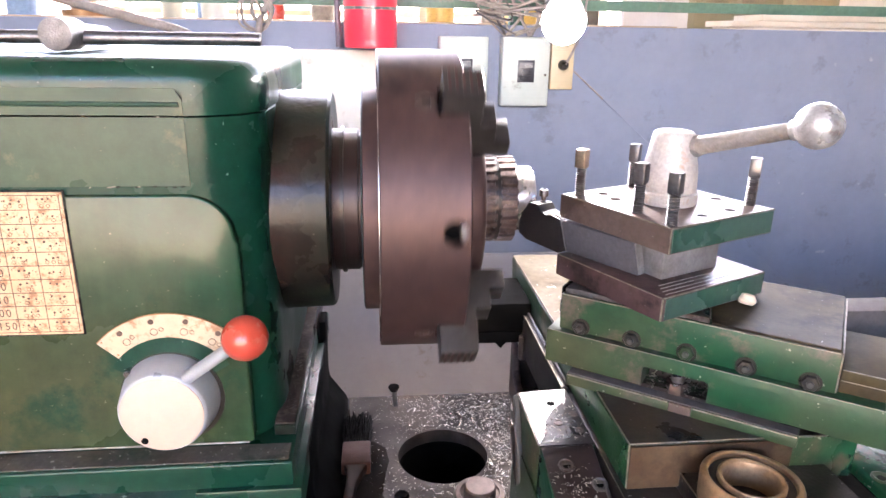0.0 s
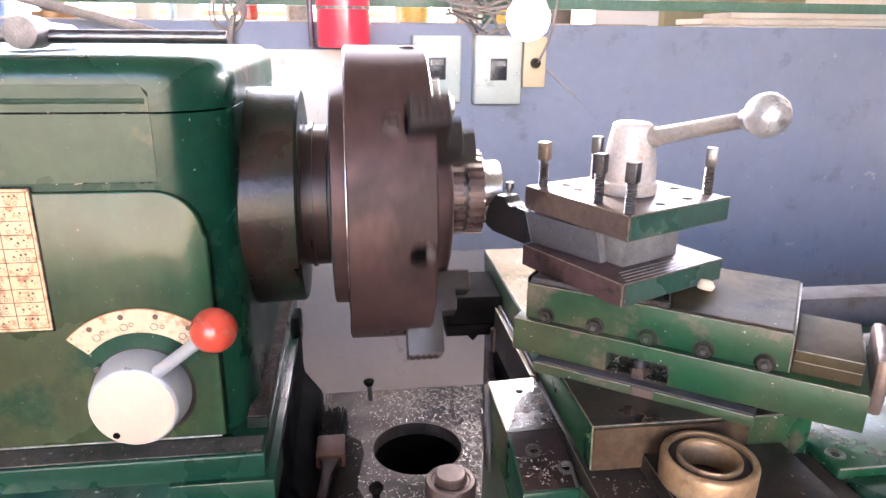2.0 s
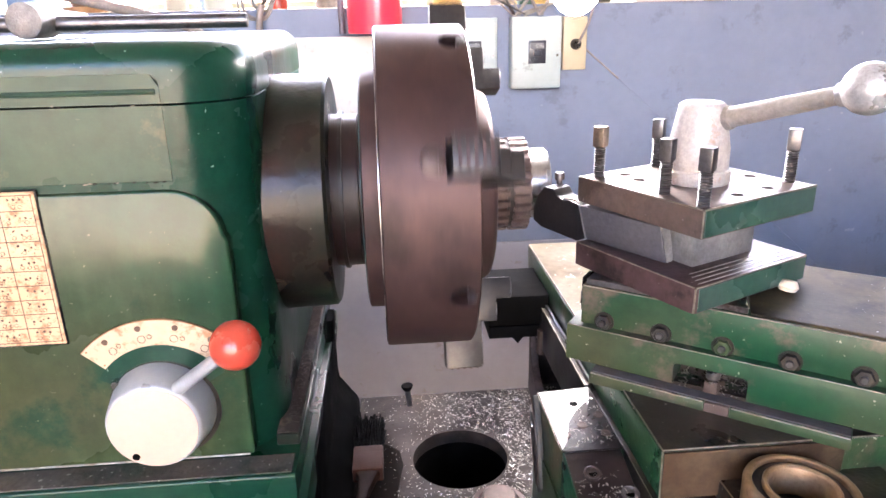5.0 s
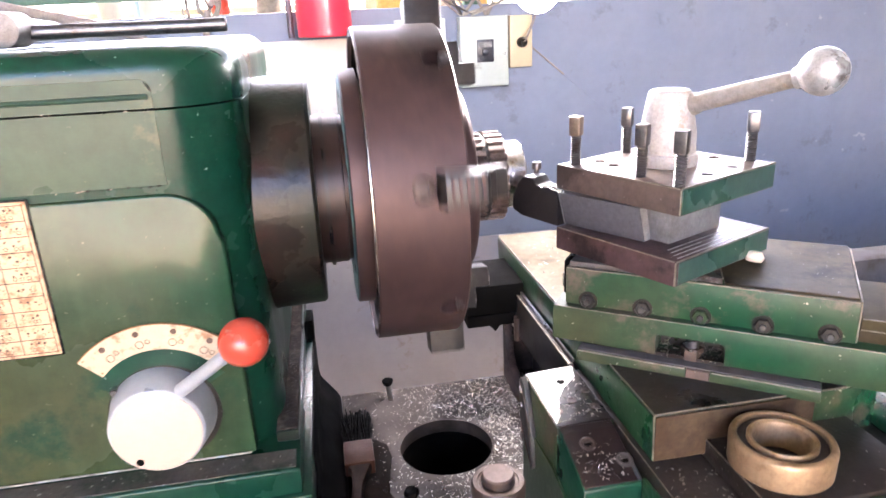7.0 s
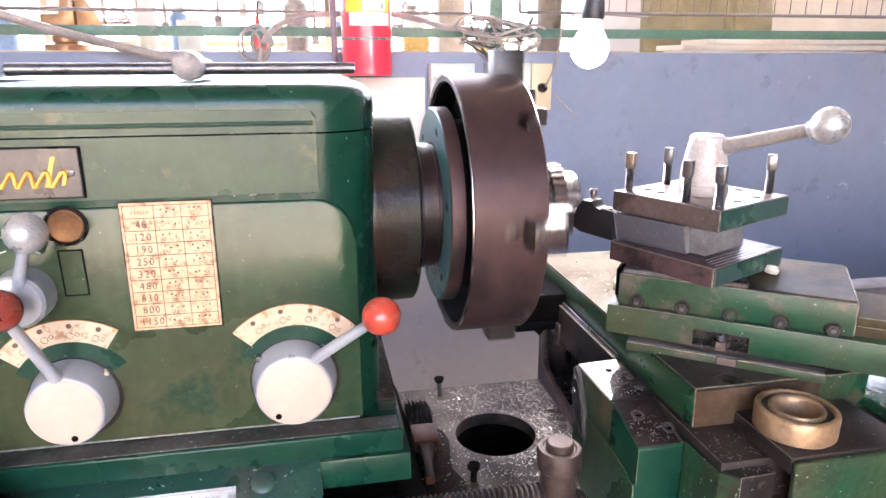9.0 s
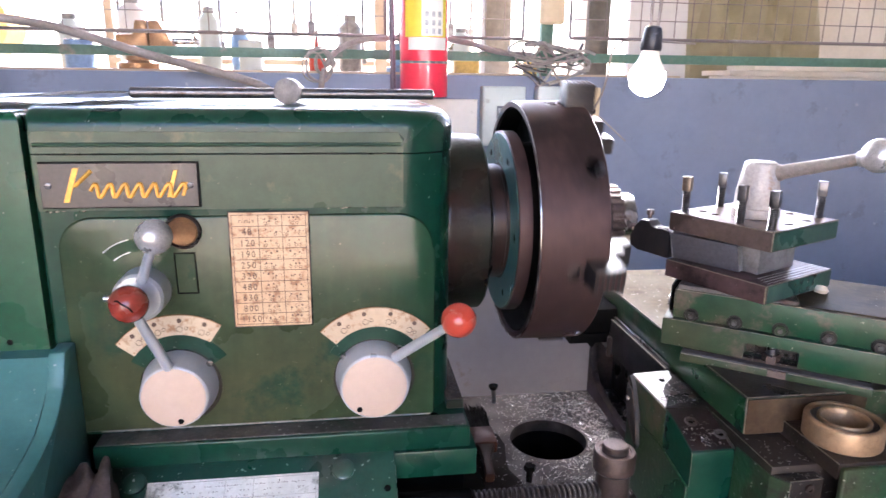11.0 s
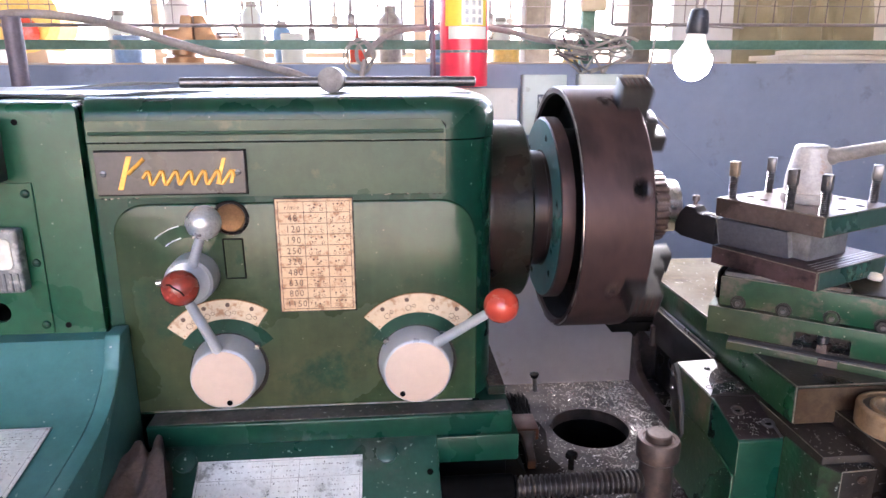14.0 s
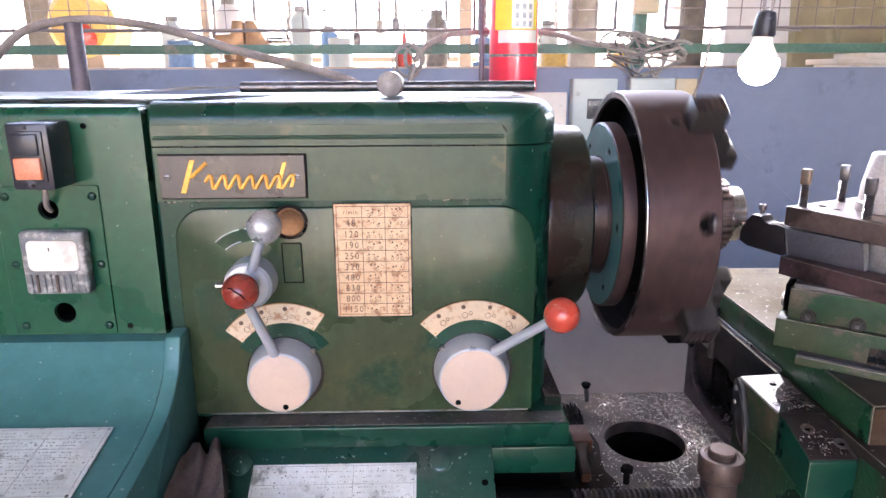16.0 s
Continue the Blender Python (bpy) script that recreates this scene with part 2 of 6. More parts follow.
BED = material("chip_dusted_iron", (0.052, 0.040, 0.034), 0.62, 0.1, (0.028, 0.020, 0.016), 16, 0.8, 0.35, 240, (0.014, 0.010, 0.008), 9, 0.40, 0.12, spec=0.25)
CHIP = material("bright_metal_chips", (0.55, 0.53, 0.50), 0.28, 0.9, (0.38, 0.34, 0.30), 60, 0.8)
ALU = material("grey_aluminium", (0.46, 0.475, 0.51), 0.38, 0.35, (0.40, 0.415, 0.45), 18, 0.9, 0.06, 400, None, 1, 0, grit=0.05)
KNOB_FACE = material("cream_knob_face", (0.49, 0.375, 0.30), 0.55, 0, (0.46, 0.35, 0.28), 10, 0.9, 0.03, 300, (0.42, 0.31, 0.24), 20, 0.08, grit=0.04)
CAST_SILVER = material("silver_painted_cast_iron", (0.33, 0.305, 0.285), 0.42, 0.35, (0.25, 0.22, 0.20), 24, 0.8, 0.25, 160, (0.32, 0.22, 0.16), 20, 0.25)
HUB_WHITE = material("chipped_white_hub_paint", (0.46, 0.43, 0.41), 0.45, 0.1, (0.37, 0.34, 0.32), 30, 0.8, 0.25, 160, (0.34, 0.24, 0.18), 34, 0.18)
RED = material("red_plastic", (0.50, 0.062, 0.036), 0.26, 0, (0.42, 0.052, 0.030), 25, 0.8, 0.04, 300, (0.46, 0.16, 0.12), 60, 0.12, 0.06, 0.2, grit=0.06)
RED_OLD = material("worn_dark_red_plastic", (0.24, 0.035, 0.022), 0.28, 0, (0.19, 0.03, 0.02), 25, 0.8, 0.03, 300, None, 1, 0, 0.08, 0.2)
PLATE = material("aged_cream_plate", (0.55, 0.385, 0.235), 0.45, 0, (0.49, 0.29, 0.155), 14, 0.6, 0.04, 300, (0.30, 0.145, 0.07), 85, 0.37, grit=0.08)
SCALE = material("cream_scale_plate", (0.52, 0.42, 0.30), 0.45, 0, (0.48, 0.355, 0.235), 16, 0.9, 0.04, 300, (0.30, 0.16, 0.08), 60, 0.34, grit=0.08)
CHART = material("grey_chart_plate", (0.76, 0.78, 0.78), 0.40, 0.2, (0.50, 0.52, 0.515), 20, 0.8, 0.05, 300, (0.26, 0.27, 0.265), 30, 0.25, speck=(0.08, 0.085, 0.08), speck_scale=260, speck_at=0.68, grit=0.1)
INK = material("dark_ink", (0.085, 0.045, 0.028), 0.6)
INK_GREY = material("grey_ink", (0.25, 0.255, 0.255), 0.6, 0, (0.50, 0.51, 0.51), 40, 0.8)
NAME_PLATE = material("dark_brown_enamel", (0.045, 0.038, 0.036), 0.32, 0.1, (0.06, 0.05, 0.048), 20, 0.7)
GOLD = material("gold_enamel", (0.72, 0.38, 0.05), 0.35, 0.2, (0.62, 0.30, 0.04), 40, 0.7)
BRONZE = material("old_bronze", (0.36, 0.20, 0.09), 0.38, 0.6, (0.26, 0.14, 0.07), 30, 0.8, 0.1, 300)
BRASS = material("brass_bearing_bronze", (0.38, 0.255, 0.150), 0.43, 0.5, (0.29, 0.185, 0.10), 18, 0.8, 0.15, 300, (0.27, 0.16, 0.08), 20, 0.28)
COPPERY = material("coppery_steel", (0.30, 0.22, 0.16), 0.4, 0.8, (0.22, 0.17, 0.13), 60, 0.8)
ORANGE_RUST = material("orange_rust", (0.055, 0.017, 0.008), 0.6, 0.1, (0.05, 0.018, 0.010), 60, 0.9, 0.2, 300, spec=0.2)
KEY_FACE = material("dull_forged_steel", (0.30, 0.28, 0.27), 0.6, 0.4, (0.22, 0.20, 0.19), 90, 0.9, 0.3, 500)
SHEET = material("pale_sheet_metal", (0.44, 0.42, 0.39), 0.48, 0.3, (0.34, 0.32, 0.29), 9, 0.8, 0.05, 200, (0.2, 0.17, 0.14), 12, 0.18)
BLACK_PLASTIC = material("black_plastic", (0.022, 0.021, 0.026), 0.4, 0, (0.03, 0.03, 0.04), 20, 0.7, 0.08, 300, (0.12, 0.12, 0.13), 30, 0.18)
METER_CASE = material("scuffed_grey_bakelite", (0.11, 0.11, 0.115), 0.4, 0, (0.17, 0.17, 0.17), 30, 0.8, 0.15, 300, (0.36, 0.35, 0.33), 60, 0.4)
ORANGE = material("orange_switch", (0.62, 0.22, 0.12), 0.4, 0, (0.55, 0.19, 0.10), 30, 0.7)
DIAL_WHITE = material("white_dial", (0.52, 0.49, 0.43), 0.3, 0, (0.68, 0.66, 0.6), 20, 0.6, grit=0.06)
WALL = material("blue_grey_wall_paint", (0.195, 0.222, 0.300), 0.5, 0, (0.172, 0.198, 0.272), 2.2, 0.8, 0.08, 60, (0.145, 0.162, 0.212), 9, 0.2, 0.08, speck=(0.28, 0.295, 0.35), speck_scale=22, speck_at=0.72, grit=0.06)
LILAC = material("pale_lilac_grey", (0.31, 0.295, 0.335), 0.55, 0, (0.265, 0.25, 0.285), 3, 0.8, 0.05, 100, (0.22, 0.18, 0.17), 7, 0.22, grit=0.05)
CREAM = material("cream_board", (0.72, 0.66, 0.58), 0.5, 0, (0.66, 0.60, 0.52), 4, 0.8, 0.03, 200, (0.5, 0.44, 0.36), 8, 0.15, grit=0.04)
BOX_PAINT = material("pale_green_grey_enamel", (0.50, 0.54, 0.50), 0.4, 0, (0.45, 0.49, 0.45), 8, 0.7, 0.03, 300, (0.3, 0.3, 0.26), 14, 0.12, grit=0.04)
YELLOWED = material("yellowed_plastic", (0.56, 0.46, 0.30), 0.45, 0, (0.50, 0.40, 0.25), 10, 0.7, grit=0.04)
EXT_RED = material("red_enamel", (0.85, 0.040, 0.075), 0.35, 0, (0.78, 0.035, 0.065), 10, 0.7, 0.0, 1, None, 1, 0, 0.05, 0.3, grit=0.05)
LABEL_YELLOW = material("yellow_paper_label", (0.78, 0.62, 0.06), 0.5, 0, (0.72, 0.56, 0.06), 12, 0.6, grit=0.05)
LABEL_WHITE = material("white_paper_label", (0.78, 0.75, 0.68), 0.5, 0, (0.72, 0.68, 0.6), 14, 0.7, grit=0.05)
CABLE = material("brown_grey_cable", (0.32, 0.27, 0.25), 0.55, 0, (0.22, 0.185, 0.17), 16, 0.8)
WIRE = material("pale_wire", (0.34, 0.31, 0.27), 0.5, 0, (0.2, 0.18, 0.16), 40, 0.8)
RAIL = material("green_rail_paint", (0.09, 0.17, 0.12), 0.5, 0, (0.07, 0.14, 0.10), 8, 0.8, 0.05, 200, (0.2, 0.18, 0.14), 10, 0.2)
MESH_WIRE = material("rusty_mesh_wire", (0.17, 0.145, 0.14), 0.6, 0.2, (0.24, 0.19, 0.17), 20, 0.8)
POST = material("purple_grey_pipe", (0.16, 0.13, 0.16), 0.45, 0.2, (0.12, 0.10, 0.12), 12, 0.8, 0.05, 200)
WOOD = material("pale_timber", (0.44, 0.34, 0.24), 0.6, 0, (0.34, 0.25, 0.17), 9, 0.9, 0.1, 120, None, 1, 0, 0.1, 0, 0.4, 0.15, grit=0.05)
PLY = material("pale_plywood", (0.70, 0.62, 0.51), 0.6, 0, (0.60, 0.51, 0.40), 5, 0.9, 0.05, 120, None, 1, 0, 0.1, 0, 0.4, 0.15, grit=0.05)
KHAKI = material("khaki_tarpaulin", (0.36, 0.31, 0.20), 0.7, 0, (0.25, 0.22, 0.13), 5, 0.9, 0.3, 30, grit=0.05)
BRUSH_WOOD = material("dark_varnished_wood", (0.026, 0.009, 0.004), 0.6, 0, (0.014, 0.007, 0.005), 30, 0.9, 0.1, 200, spec=0.12)
BRISTLE = material("black_bristle", (0.005, 0.004, 0.004), 0.8, 0, None, 120, 0.9, 0.6, 500, spec=0.08)
RAG = material("brown_cotton_rag", (0.17, 0.125, 0.112), 0.9, 0, (0.12, 0.088, 0.078), 30, 0.9, 0.5, 400, (0.10, 0.072, 0.062), 14, 0.32)
CONCRETE = material("dusty_concrete", (0.17, 0.145, 0.115), 0.8, 0, (0.13, 0.11, 0.085), 3, 0.9, 0.3, 60, (0.16, 0.14, 0.12), 2, 0.3)
GROUND = material("pale_dry_ground", (0.50, 0.37, 0.20), 0.9, 0, (0.42, 0.31, 0.16), 0.6, 0.9, 0.3, 10)
BOUNCE_PLASTER = material("warm_bounce_plaster", (0.45, 0.40, 0.325), 0.8, 0, (0.38, 0.335, 0.265), 1.5, 0.8, 0.1, 40, (0.30, 0.25, 0.18), 0.9, 0.25)
ROOF = material("grey_roof_sheet", (0.36, 0.37, 0.38), 0.6, 0.2, (0.30, 0.30, 0.31), 2, 0.8)
PALE_WALL = material("pale_plaster", (0.66, 0.62, 0.58), 0.7, 0, (0.58, 0.54, 0.50), 2, 0.8, 0.1, 60, grit=0.05)
DUSTY_WALL = material("dusty_plaster", (0.30, 0.28, 0.26), 0.8, 0, (0.24, 0.22, 0.20), 2, 0.8, 0.1, 60)
BLUE = material("faded_blue_enamel", (0.16, 0.26, 0.42), 0.45, 0, (0.2, 0.3, 0.44), 8, 0.8)
YELLOW = material("yellow_machine_enamel", (0.66, 0.44, 0.10), 0.5, 0, (0.60, 0.40, 0.12), 8, 0.8)
RUBBER = material("black_rubber", (0.018, 0.017, 0.016), 0.6, 0, (0.03, 0.026, 0.024), 40, 0.8, 0.2, 200)
BULB_GLASS = glow("lit_bulb_glass", (1.0, 0.95, 0.86), 30.0)
BULB_BASE = glow("glowing_bulb_collar", (0.80, 0.70, 0.56), 0.025)


# ---- mesh helpers ----
WORLD_OF = {}


def thing(name, at, label, category, group="", kind=""):
    ob = new(name)
    ob.empty_display_size = 0.05
    ob.matrix_basis = Matrix.Translation(at)
    WORLD_OF[ob] = Matrix.Translation(at)
    return tagged(ob, label, category, group, kind)


def smooth(me, angle=40):
    for p in me.polygons:
        p.use_smooth = True
    me.set_sharp_from_angle(angle=radians(angle))


def part(name, bm, mat, parent=None, label="", local=False, angle=40):
    me = bpy.data.meshes.new(name)
    bmesh.ops.recalc_face_normals(bm, faces=bm.faces)
    bm.to_mesh(me)
    bm.free()
    me.materials.append(mat)
    smooth(me, angle)
    ob = new(name, me)
    if parent is not None:
        ob.parent = parent
        ob.matrix_parent_inverse = Matrix() if local else WORLD_OF.get(parent, Matrix()).inverted()
    if label:
        tagged(ob, label)
    return ob


def solid(name, bm, mat, label, category, group="", kind="", angle=40):
    return tagged(part(name, bm, mat, None, "", False, angle), label, category, group, kind)


def move(bm, m):
    bmesh.ops.transform(bm, matrix=m, verts=bm.verts)
    return bm


def merge(*bms):
    out = bms[0]
    for b in bms[1:]:
        me = bpy.data.meshes.new("tmp")
        b.to_mesh(me)
        b.free()
        out.from_mesh(me)
        bpy.data.meshes.remove(me)
    return out


def box(x0, x1, y0, y1, z0, z1, bevel=0.001, seg=2):
    bm = bmesh.new()
    bmesh.ops.create_cube(bm, size=1.0)
    move(bm, Matrix.Translation(((x0 + x1) / 2, (y0 + y1) / 2, (z0 + z1) / 2)) @ Matrix.Diagonal((abs(x1 - x0), abs(y1 - y0), abs(z1 - z0), 1)))
    if bevel:
        bmesh.ops.bevel(bm, geom=list(bm.edges), offset=bevel, segments=seg, affect="EDGES", profile=0.5)
    return bm


def prism(poly, axis, a0, a1, bevel=0.0, seg=2):
    """A polygon drawn in the two other axes (in x, y, z order), drawn out along one axis."""
    bm = bmesh.new()

    def at(p, a):
        return {"x": (a, p[0], p[1]), "y": (p[0], a, p[1]), "z": (p[0], p[1], a)}[axis]
    v0 = [bm.verts.new(at(p, a0)) for p in poly]
    v1 = [bm.verts.new(at(p, a1)) for p in poly]
    bm.faces.new(v0)
    bm.faces.new(v1[::-1])
    for i in range(len(poly)):
        j = (i + 1) % len(poly)
        bm.faces.new((v0[i], v0[j], v1[j], v1[i]))
    bmesh.ops.recalc_face_normals(bm, faces=bm.faces)
    if bevel:
        bmesh.ops.bevel(bm, geom=list(bm.edges), offset=bevel, segments=seg, affect="EDGES", profile=0.5)
    return bm


def arc_points(cx, cy, r, a0, a1, n=8):
    return [(cx + r * math.cos(radians(a0 + (a1 - a0) * i / n)), cy + r * math.sin(radians(a0 + (a1 - a0) * i / n))) for i in range(n + 1)]


def turned(profile, at=(0, 0, 0), way=(1, 0, 0), seg=48):
    """A body of revolution: profile rows (along, radius), about the axis way through at."""
    bm = bmesh.new()
    rings = []
    for a, r in profile:
        if r <= 1e-6:
            rings.append([bm.verts.new((0, 0, a))])
        else:
            rings.append([bm.verts.new((r * math.cos(2 * math.pi * i / seg), r * math.sin(2 * math.pi * i / seg), a)) for i in range(seg)])
    for p, q in zip(rings, rings[1:]):
        for i in range(seg):
            j = (i + 1) % seg
            f = [p[i % len(p)], p[j % len(p)], q[j % len(q)], q[i % len(q)]]
            f = list(dict.fromkeys(f))
            if len(f) > 2:
                bm.faces.new(f)
    for ring in (rings[0], rings[-1]):
        if len(ring) > 1 and profile[0] != profile[-1]:
            bm.faces.new(ring)
    bmesh.ops.recalc_face_normals(bm, faces=bm.faces)
    turn = Vector(way).to_track_quat("Z", "Y").to_matrix().to_4x4()
    return move(bm, Matrix.Translation(at) @ turn)


def rod(p0, p1, r0, r1=None, seg=20, edge=0.0):
    p0, p1 = Vector(p0), Vector(p1)
    r1 = r0 if r1 is None else r1
    d = (p1 - p0).length
    prof = [(0, r0 - edge), (edge, r0), (d - edge, r1), (d, r1 - edge)] if edge else [(0, r0), (d, r1)]
    return turned(prof, p0, p1 - p0, seg)


def ball(c, r, seg=28, rings=18):
    bm = bmesh.new()
    bmesh.ops.create_uvsphere(bm, u_segments=seg, v_segments=rings, radius=r)
    return move(bm, Matrix.Translation(c))


def catmull(pts, n=6):
    pts = [Vector(p) for p in pts]
    out = []
    for i in range(len(pts) - 1):
        a, b, c, d = pts[max(i - 1, 0)], pts[i], pts[i + 1], pts[min(i + 2, len(pts) - 1)]
        for k in range(n):
            t = k / n
            out.append(0.5 * ((2 * b) + (c - a) * t + (2 * a - 5 * b + 4 * c - d) * t * t + (3 * b - a - 3 * c + d) * t ** 3))
    return out + [pts[-1]]


def tube(pts, r, seg=8, n=6):
    pts = catmull(pts, n) if n else [Vector(p) for p in pts]
    bm = bmesh.new()
    rings = []
    side = Vector((0.31, 0.23, 0.92)).normalized()
    for i, p in enumerate(pts):
        d = (pts[min(i + 1, len(pts) - 1)] - pts[max(i - 1, 0)]).normalized()
        u = d.cross(side)
        if u.length < 0.05:
            u = d.cross(Vector((1, 0, 0)))
        u.normalize()
        w = d.cross(u)
        rings.append([bm.verts.new(p + r * (math.cos(2 * math.pi * k / seg) * u + math.sin(2 * math.pi * k / seg) * w)) for k in range(seg)])
    for p, q in zip(rings, rings[1:]):
        for k in range(seg):
            j = (k + 1) % seg
            bm.faces.new((p[k], p[j], q[j], q[k]))
    bm.faces.new(rings[0])
    bm.faces.new(rings[-1])
    return bm


def carved(bm, cutters):
    """The body less the cutters, as a new bmesh."""
    def link(b, name):
        me = bpy.data.meshes.new(name)
        bmesh.ops.recalc_face_normals(b, faces=b.faces)
        b.to_mesh(me)
        b.free()
        return new(name, me)
    ob, cut = link(bm, "carve_body"), link(merge(*cutters), "carve_cut")
    mod = ob.modifiers.new("cut", "BOOLEAN")
    mod.operation, mod.solver, mod.object = "DIFFERENCE", "EXACT", cut
    mod.use_self = True
    me = bpy.data.meshes.new_from_object(ob.evaluated_get(bpy.context.evaluated_depsgraph_get()))
    out = bmesh.new()
    out.from_mesh(me)
    for o in (ob, cut):
        old = o.data
        bpy.data.objects.remove(o)
        bpy.data.meshes.remove(old)
    bpy.data.meshes.remove(me)
    return out


def lettering(text, size, m):
    """Raised letters from the built-in font, as a bmesh at the pose m."""
    cu = bpy.data.curves.new("letters", "FONT")
    cu.body, cu.size, cu.extrude, cu.resolution_u = text, size, 0.0002, 2
    cu.space_character = 1.25
    cu.align_x, cu.align_y = "CENTER", "CENTER"
    ob = new("letters", cu)
    me = bpy.data.meshes.new_from_object(ob.evaluated_get(bpy.context.evaluated_depsgraph_get()))
    bm = bmesh.new()
    bm.from_mesh(me)
    bpy.data.objects.remove(ob)
    bpy.data.curves.remove(cu)
    bpy.data.meshes.remove(me)
    return move(bm, m)


def hex_nut(at, way, r, h, bore=0.0):
    bm = turned([(0, r), (h * 0.8, r), (h, r * 0.88)], at, way, 6)
    return bm


def front(x, z, y):
    """The pose of something drawn in its own x and y that faces the lathe's operator."""
    return pose(x, y, z, 90, 0, 0)


# ---- the shed ----
WALL_Y = 1.90
solid("ground", box(-60, 60, -60, 60, -0.25, -0.02, 0), GROUND, "pale dry ground outside the open shed", "ground", kind="structure")
solid("floor", box(-5, 6, -4, 8, -0.02, 0.0, 0), CONCRETE, "grey stained concrete workshop floor", "floor", kind="structure")
# roof added out of view; its edges decide where sunlight enters
solid("ceiling", box(-5.2, 6.2, -4.2, 4.9, 3.6, 3.7, 0), ROOF, "unseen grey sheet roof added to hold back sun and sky", "ceiling", kind="structure")
solid("wall_north", box(-5, 6, WALL_Y, WALL_Y + 0.12, 0.0, 1.192, 0.004), WALL, "low blue-grey painted partition wall", "wall", kind="structure")
# side walls are added out of view, dull so they bounce little light
solid("wall_west", box(-5.15, -5, -4, 8, 0, 3.6, 0), DUSTY_WALL, "unseen dusty plaster side wall added to limit the fill light", "wall", kind="structure")
# added out of view; its opening sets front light and reflections
solid("wall_south", carved(box(-5, 6, -4.12, -4.0, 0, 3.6, 0), [box(-3.4, 1.1, -4.3, -3.9, -0.1, 3.45, 0)]), DUSTY_WALL, "unseen dusty plaster wall added to shape front light through its wide doorway", "wall", kind="structure")
solid("wall_east", box(6, 6.15, -4, 8, 0, 3.6, 0), DUSTY_WALL, "unseen dusty plaster side wall added to limit the fill light", "wall", kind="structure")

# unseen wall added as a warm reflector opposite the doorway
solid("wall_bounce", box(-12, 10, -9.3, -9.0, -0.02, 3.6, 0), BOUNCE_PLASTER, "plain unseen wall added to reflect warm sunlight through the doorway", "wall", kind="structure")

AX_Y, AX_Z = 0.7738, 0.988

# ---- headstock ----
F = 0.602
hs = thing("lathe_headstock", (-0.33, 0.8, 0.775), "glossy dark green lathe headstock with levers, scales and rating plates", "lathe headstock")


def rounded_plan(x0, x1, y0, y1, r, left=0.004, n=14):
    pts = [(x0 + left, y0), *arc_points(x1 - r, y0 + r, r, -90, 0, n), (x1, y1), (x0, y1), (x0, y0 + left)]
    return pts


def soft_block(plan, z0, z1, top_r, n=6):
    """An upright block whose top edge is rounded: rings of the plan drawn in towards its middle."""
    bm = bmesh.new()
    cx = sum(p[0] for p in plan) / len(plan)
    rings = []
    steps = [(z0, 0.0), (z1 - top_r, 0.0)] + [(z1 - top_r + top_r * math.sin(radians(90 * k / n)), top_r * (1 - math.cos(radians(90 * k / n)))) for k in range(1, n + 1)]
    ymax, xmin, xmax, ymin = max(p[1] for p in plan), min(p[0] for p in plan), max(p[0] for p in plan), min(p[1] for p in plan)
    for z, d in steps:
        ring = []
        for x, y in plan:
            sx = xmin + (x - xmin) * ((xmax - xmin - d) / (xmax - xmin))
            sy = ymax - (ymax - y) * ((ymax - ymin - d) / (ymax - ymin))
            ring.append(bm.verts.new((sx, sy, z)))
        rings.append(ring)
    for p, q in zip(rings, rings[1:]):
        for i in range(len(p)):
            j = (i + 1) % len(p)
            bm.faces.new((p[i], p[j], q[j], q[i]))
    bm.faces.new(rings[0][::-1])
    bm.faces.new(rings[-1])
    return bm


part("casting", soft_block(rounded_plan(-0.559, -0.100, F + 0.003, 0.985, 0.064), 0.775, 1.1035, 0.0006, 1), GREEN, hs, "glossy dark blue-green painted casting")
# one green all over; gloss alone turns the top pale
part("top_cover", soft_block(rounded_plan(-0.559, -0.099, F + 0.0025, 0.986, 0.064), 1.1050, 1.153, 0.022), GREEN, hs, "glossy dark green cover, its top pale only by reflection")
part("front_panel", prism([(-0.541, 0.7785), (-0.125, 0.7785), (-0.125, 0.99), *arc_points(-0.170, 0.994, 0.042, 0, 90, 8), *arc_points(-0.503, 0.998, 0.038, 90, 180, 8)], "y", F, F + 0.02, 0.0028, 3), GREEN_FACE, hs, "green front panel, warm reflections painted in olive, with rounded upper corners")
# flat bands in a paler, duller green than the casting's corner
part("upper_band", prism([(-0.556, 1.043), (-0.163, 1.043), (-0.163, 1.1035), (-0.556, 1.1035)], "y", F + 0.0025, F + 0.02, 0.0002, 1), GREEN_DULL, hs, "dull sage green band, paler than the rounded corner")
part("cover_band", prism([(-0.556, 1.1050), (-0.163, 1.1050), (-0.163, 1.122), *arc_points(-0.171, 1.120, 0.008, 0, 90, 5), (-0.556, 1.128)], "y", F + 0.0020, F + 0.02, 0.0002, 1), GREEN_DULL, hs, "dull sage green band, paler than the rounded corner")
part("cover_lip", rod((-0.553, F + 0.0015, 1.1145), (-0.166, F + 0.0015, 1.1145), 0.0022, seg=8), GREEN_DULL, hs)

# bearing cover round the spindle
part("bearing_cover", turned([(-0.105, 0.1258), (-0.103, 0.1262), (-0.097, 0.1252), (-0.0485, 0.1238), (-0.0454, 0.1205), (-0.0454, 0.088)], (0, AX_Y, AX_Z), (1, 0, 0), 72), COVER, hs, "oily dark green bearing cover, brown at the edge")

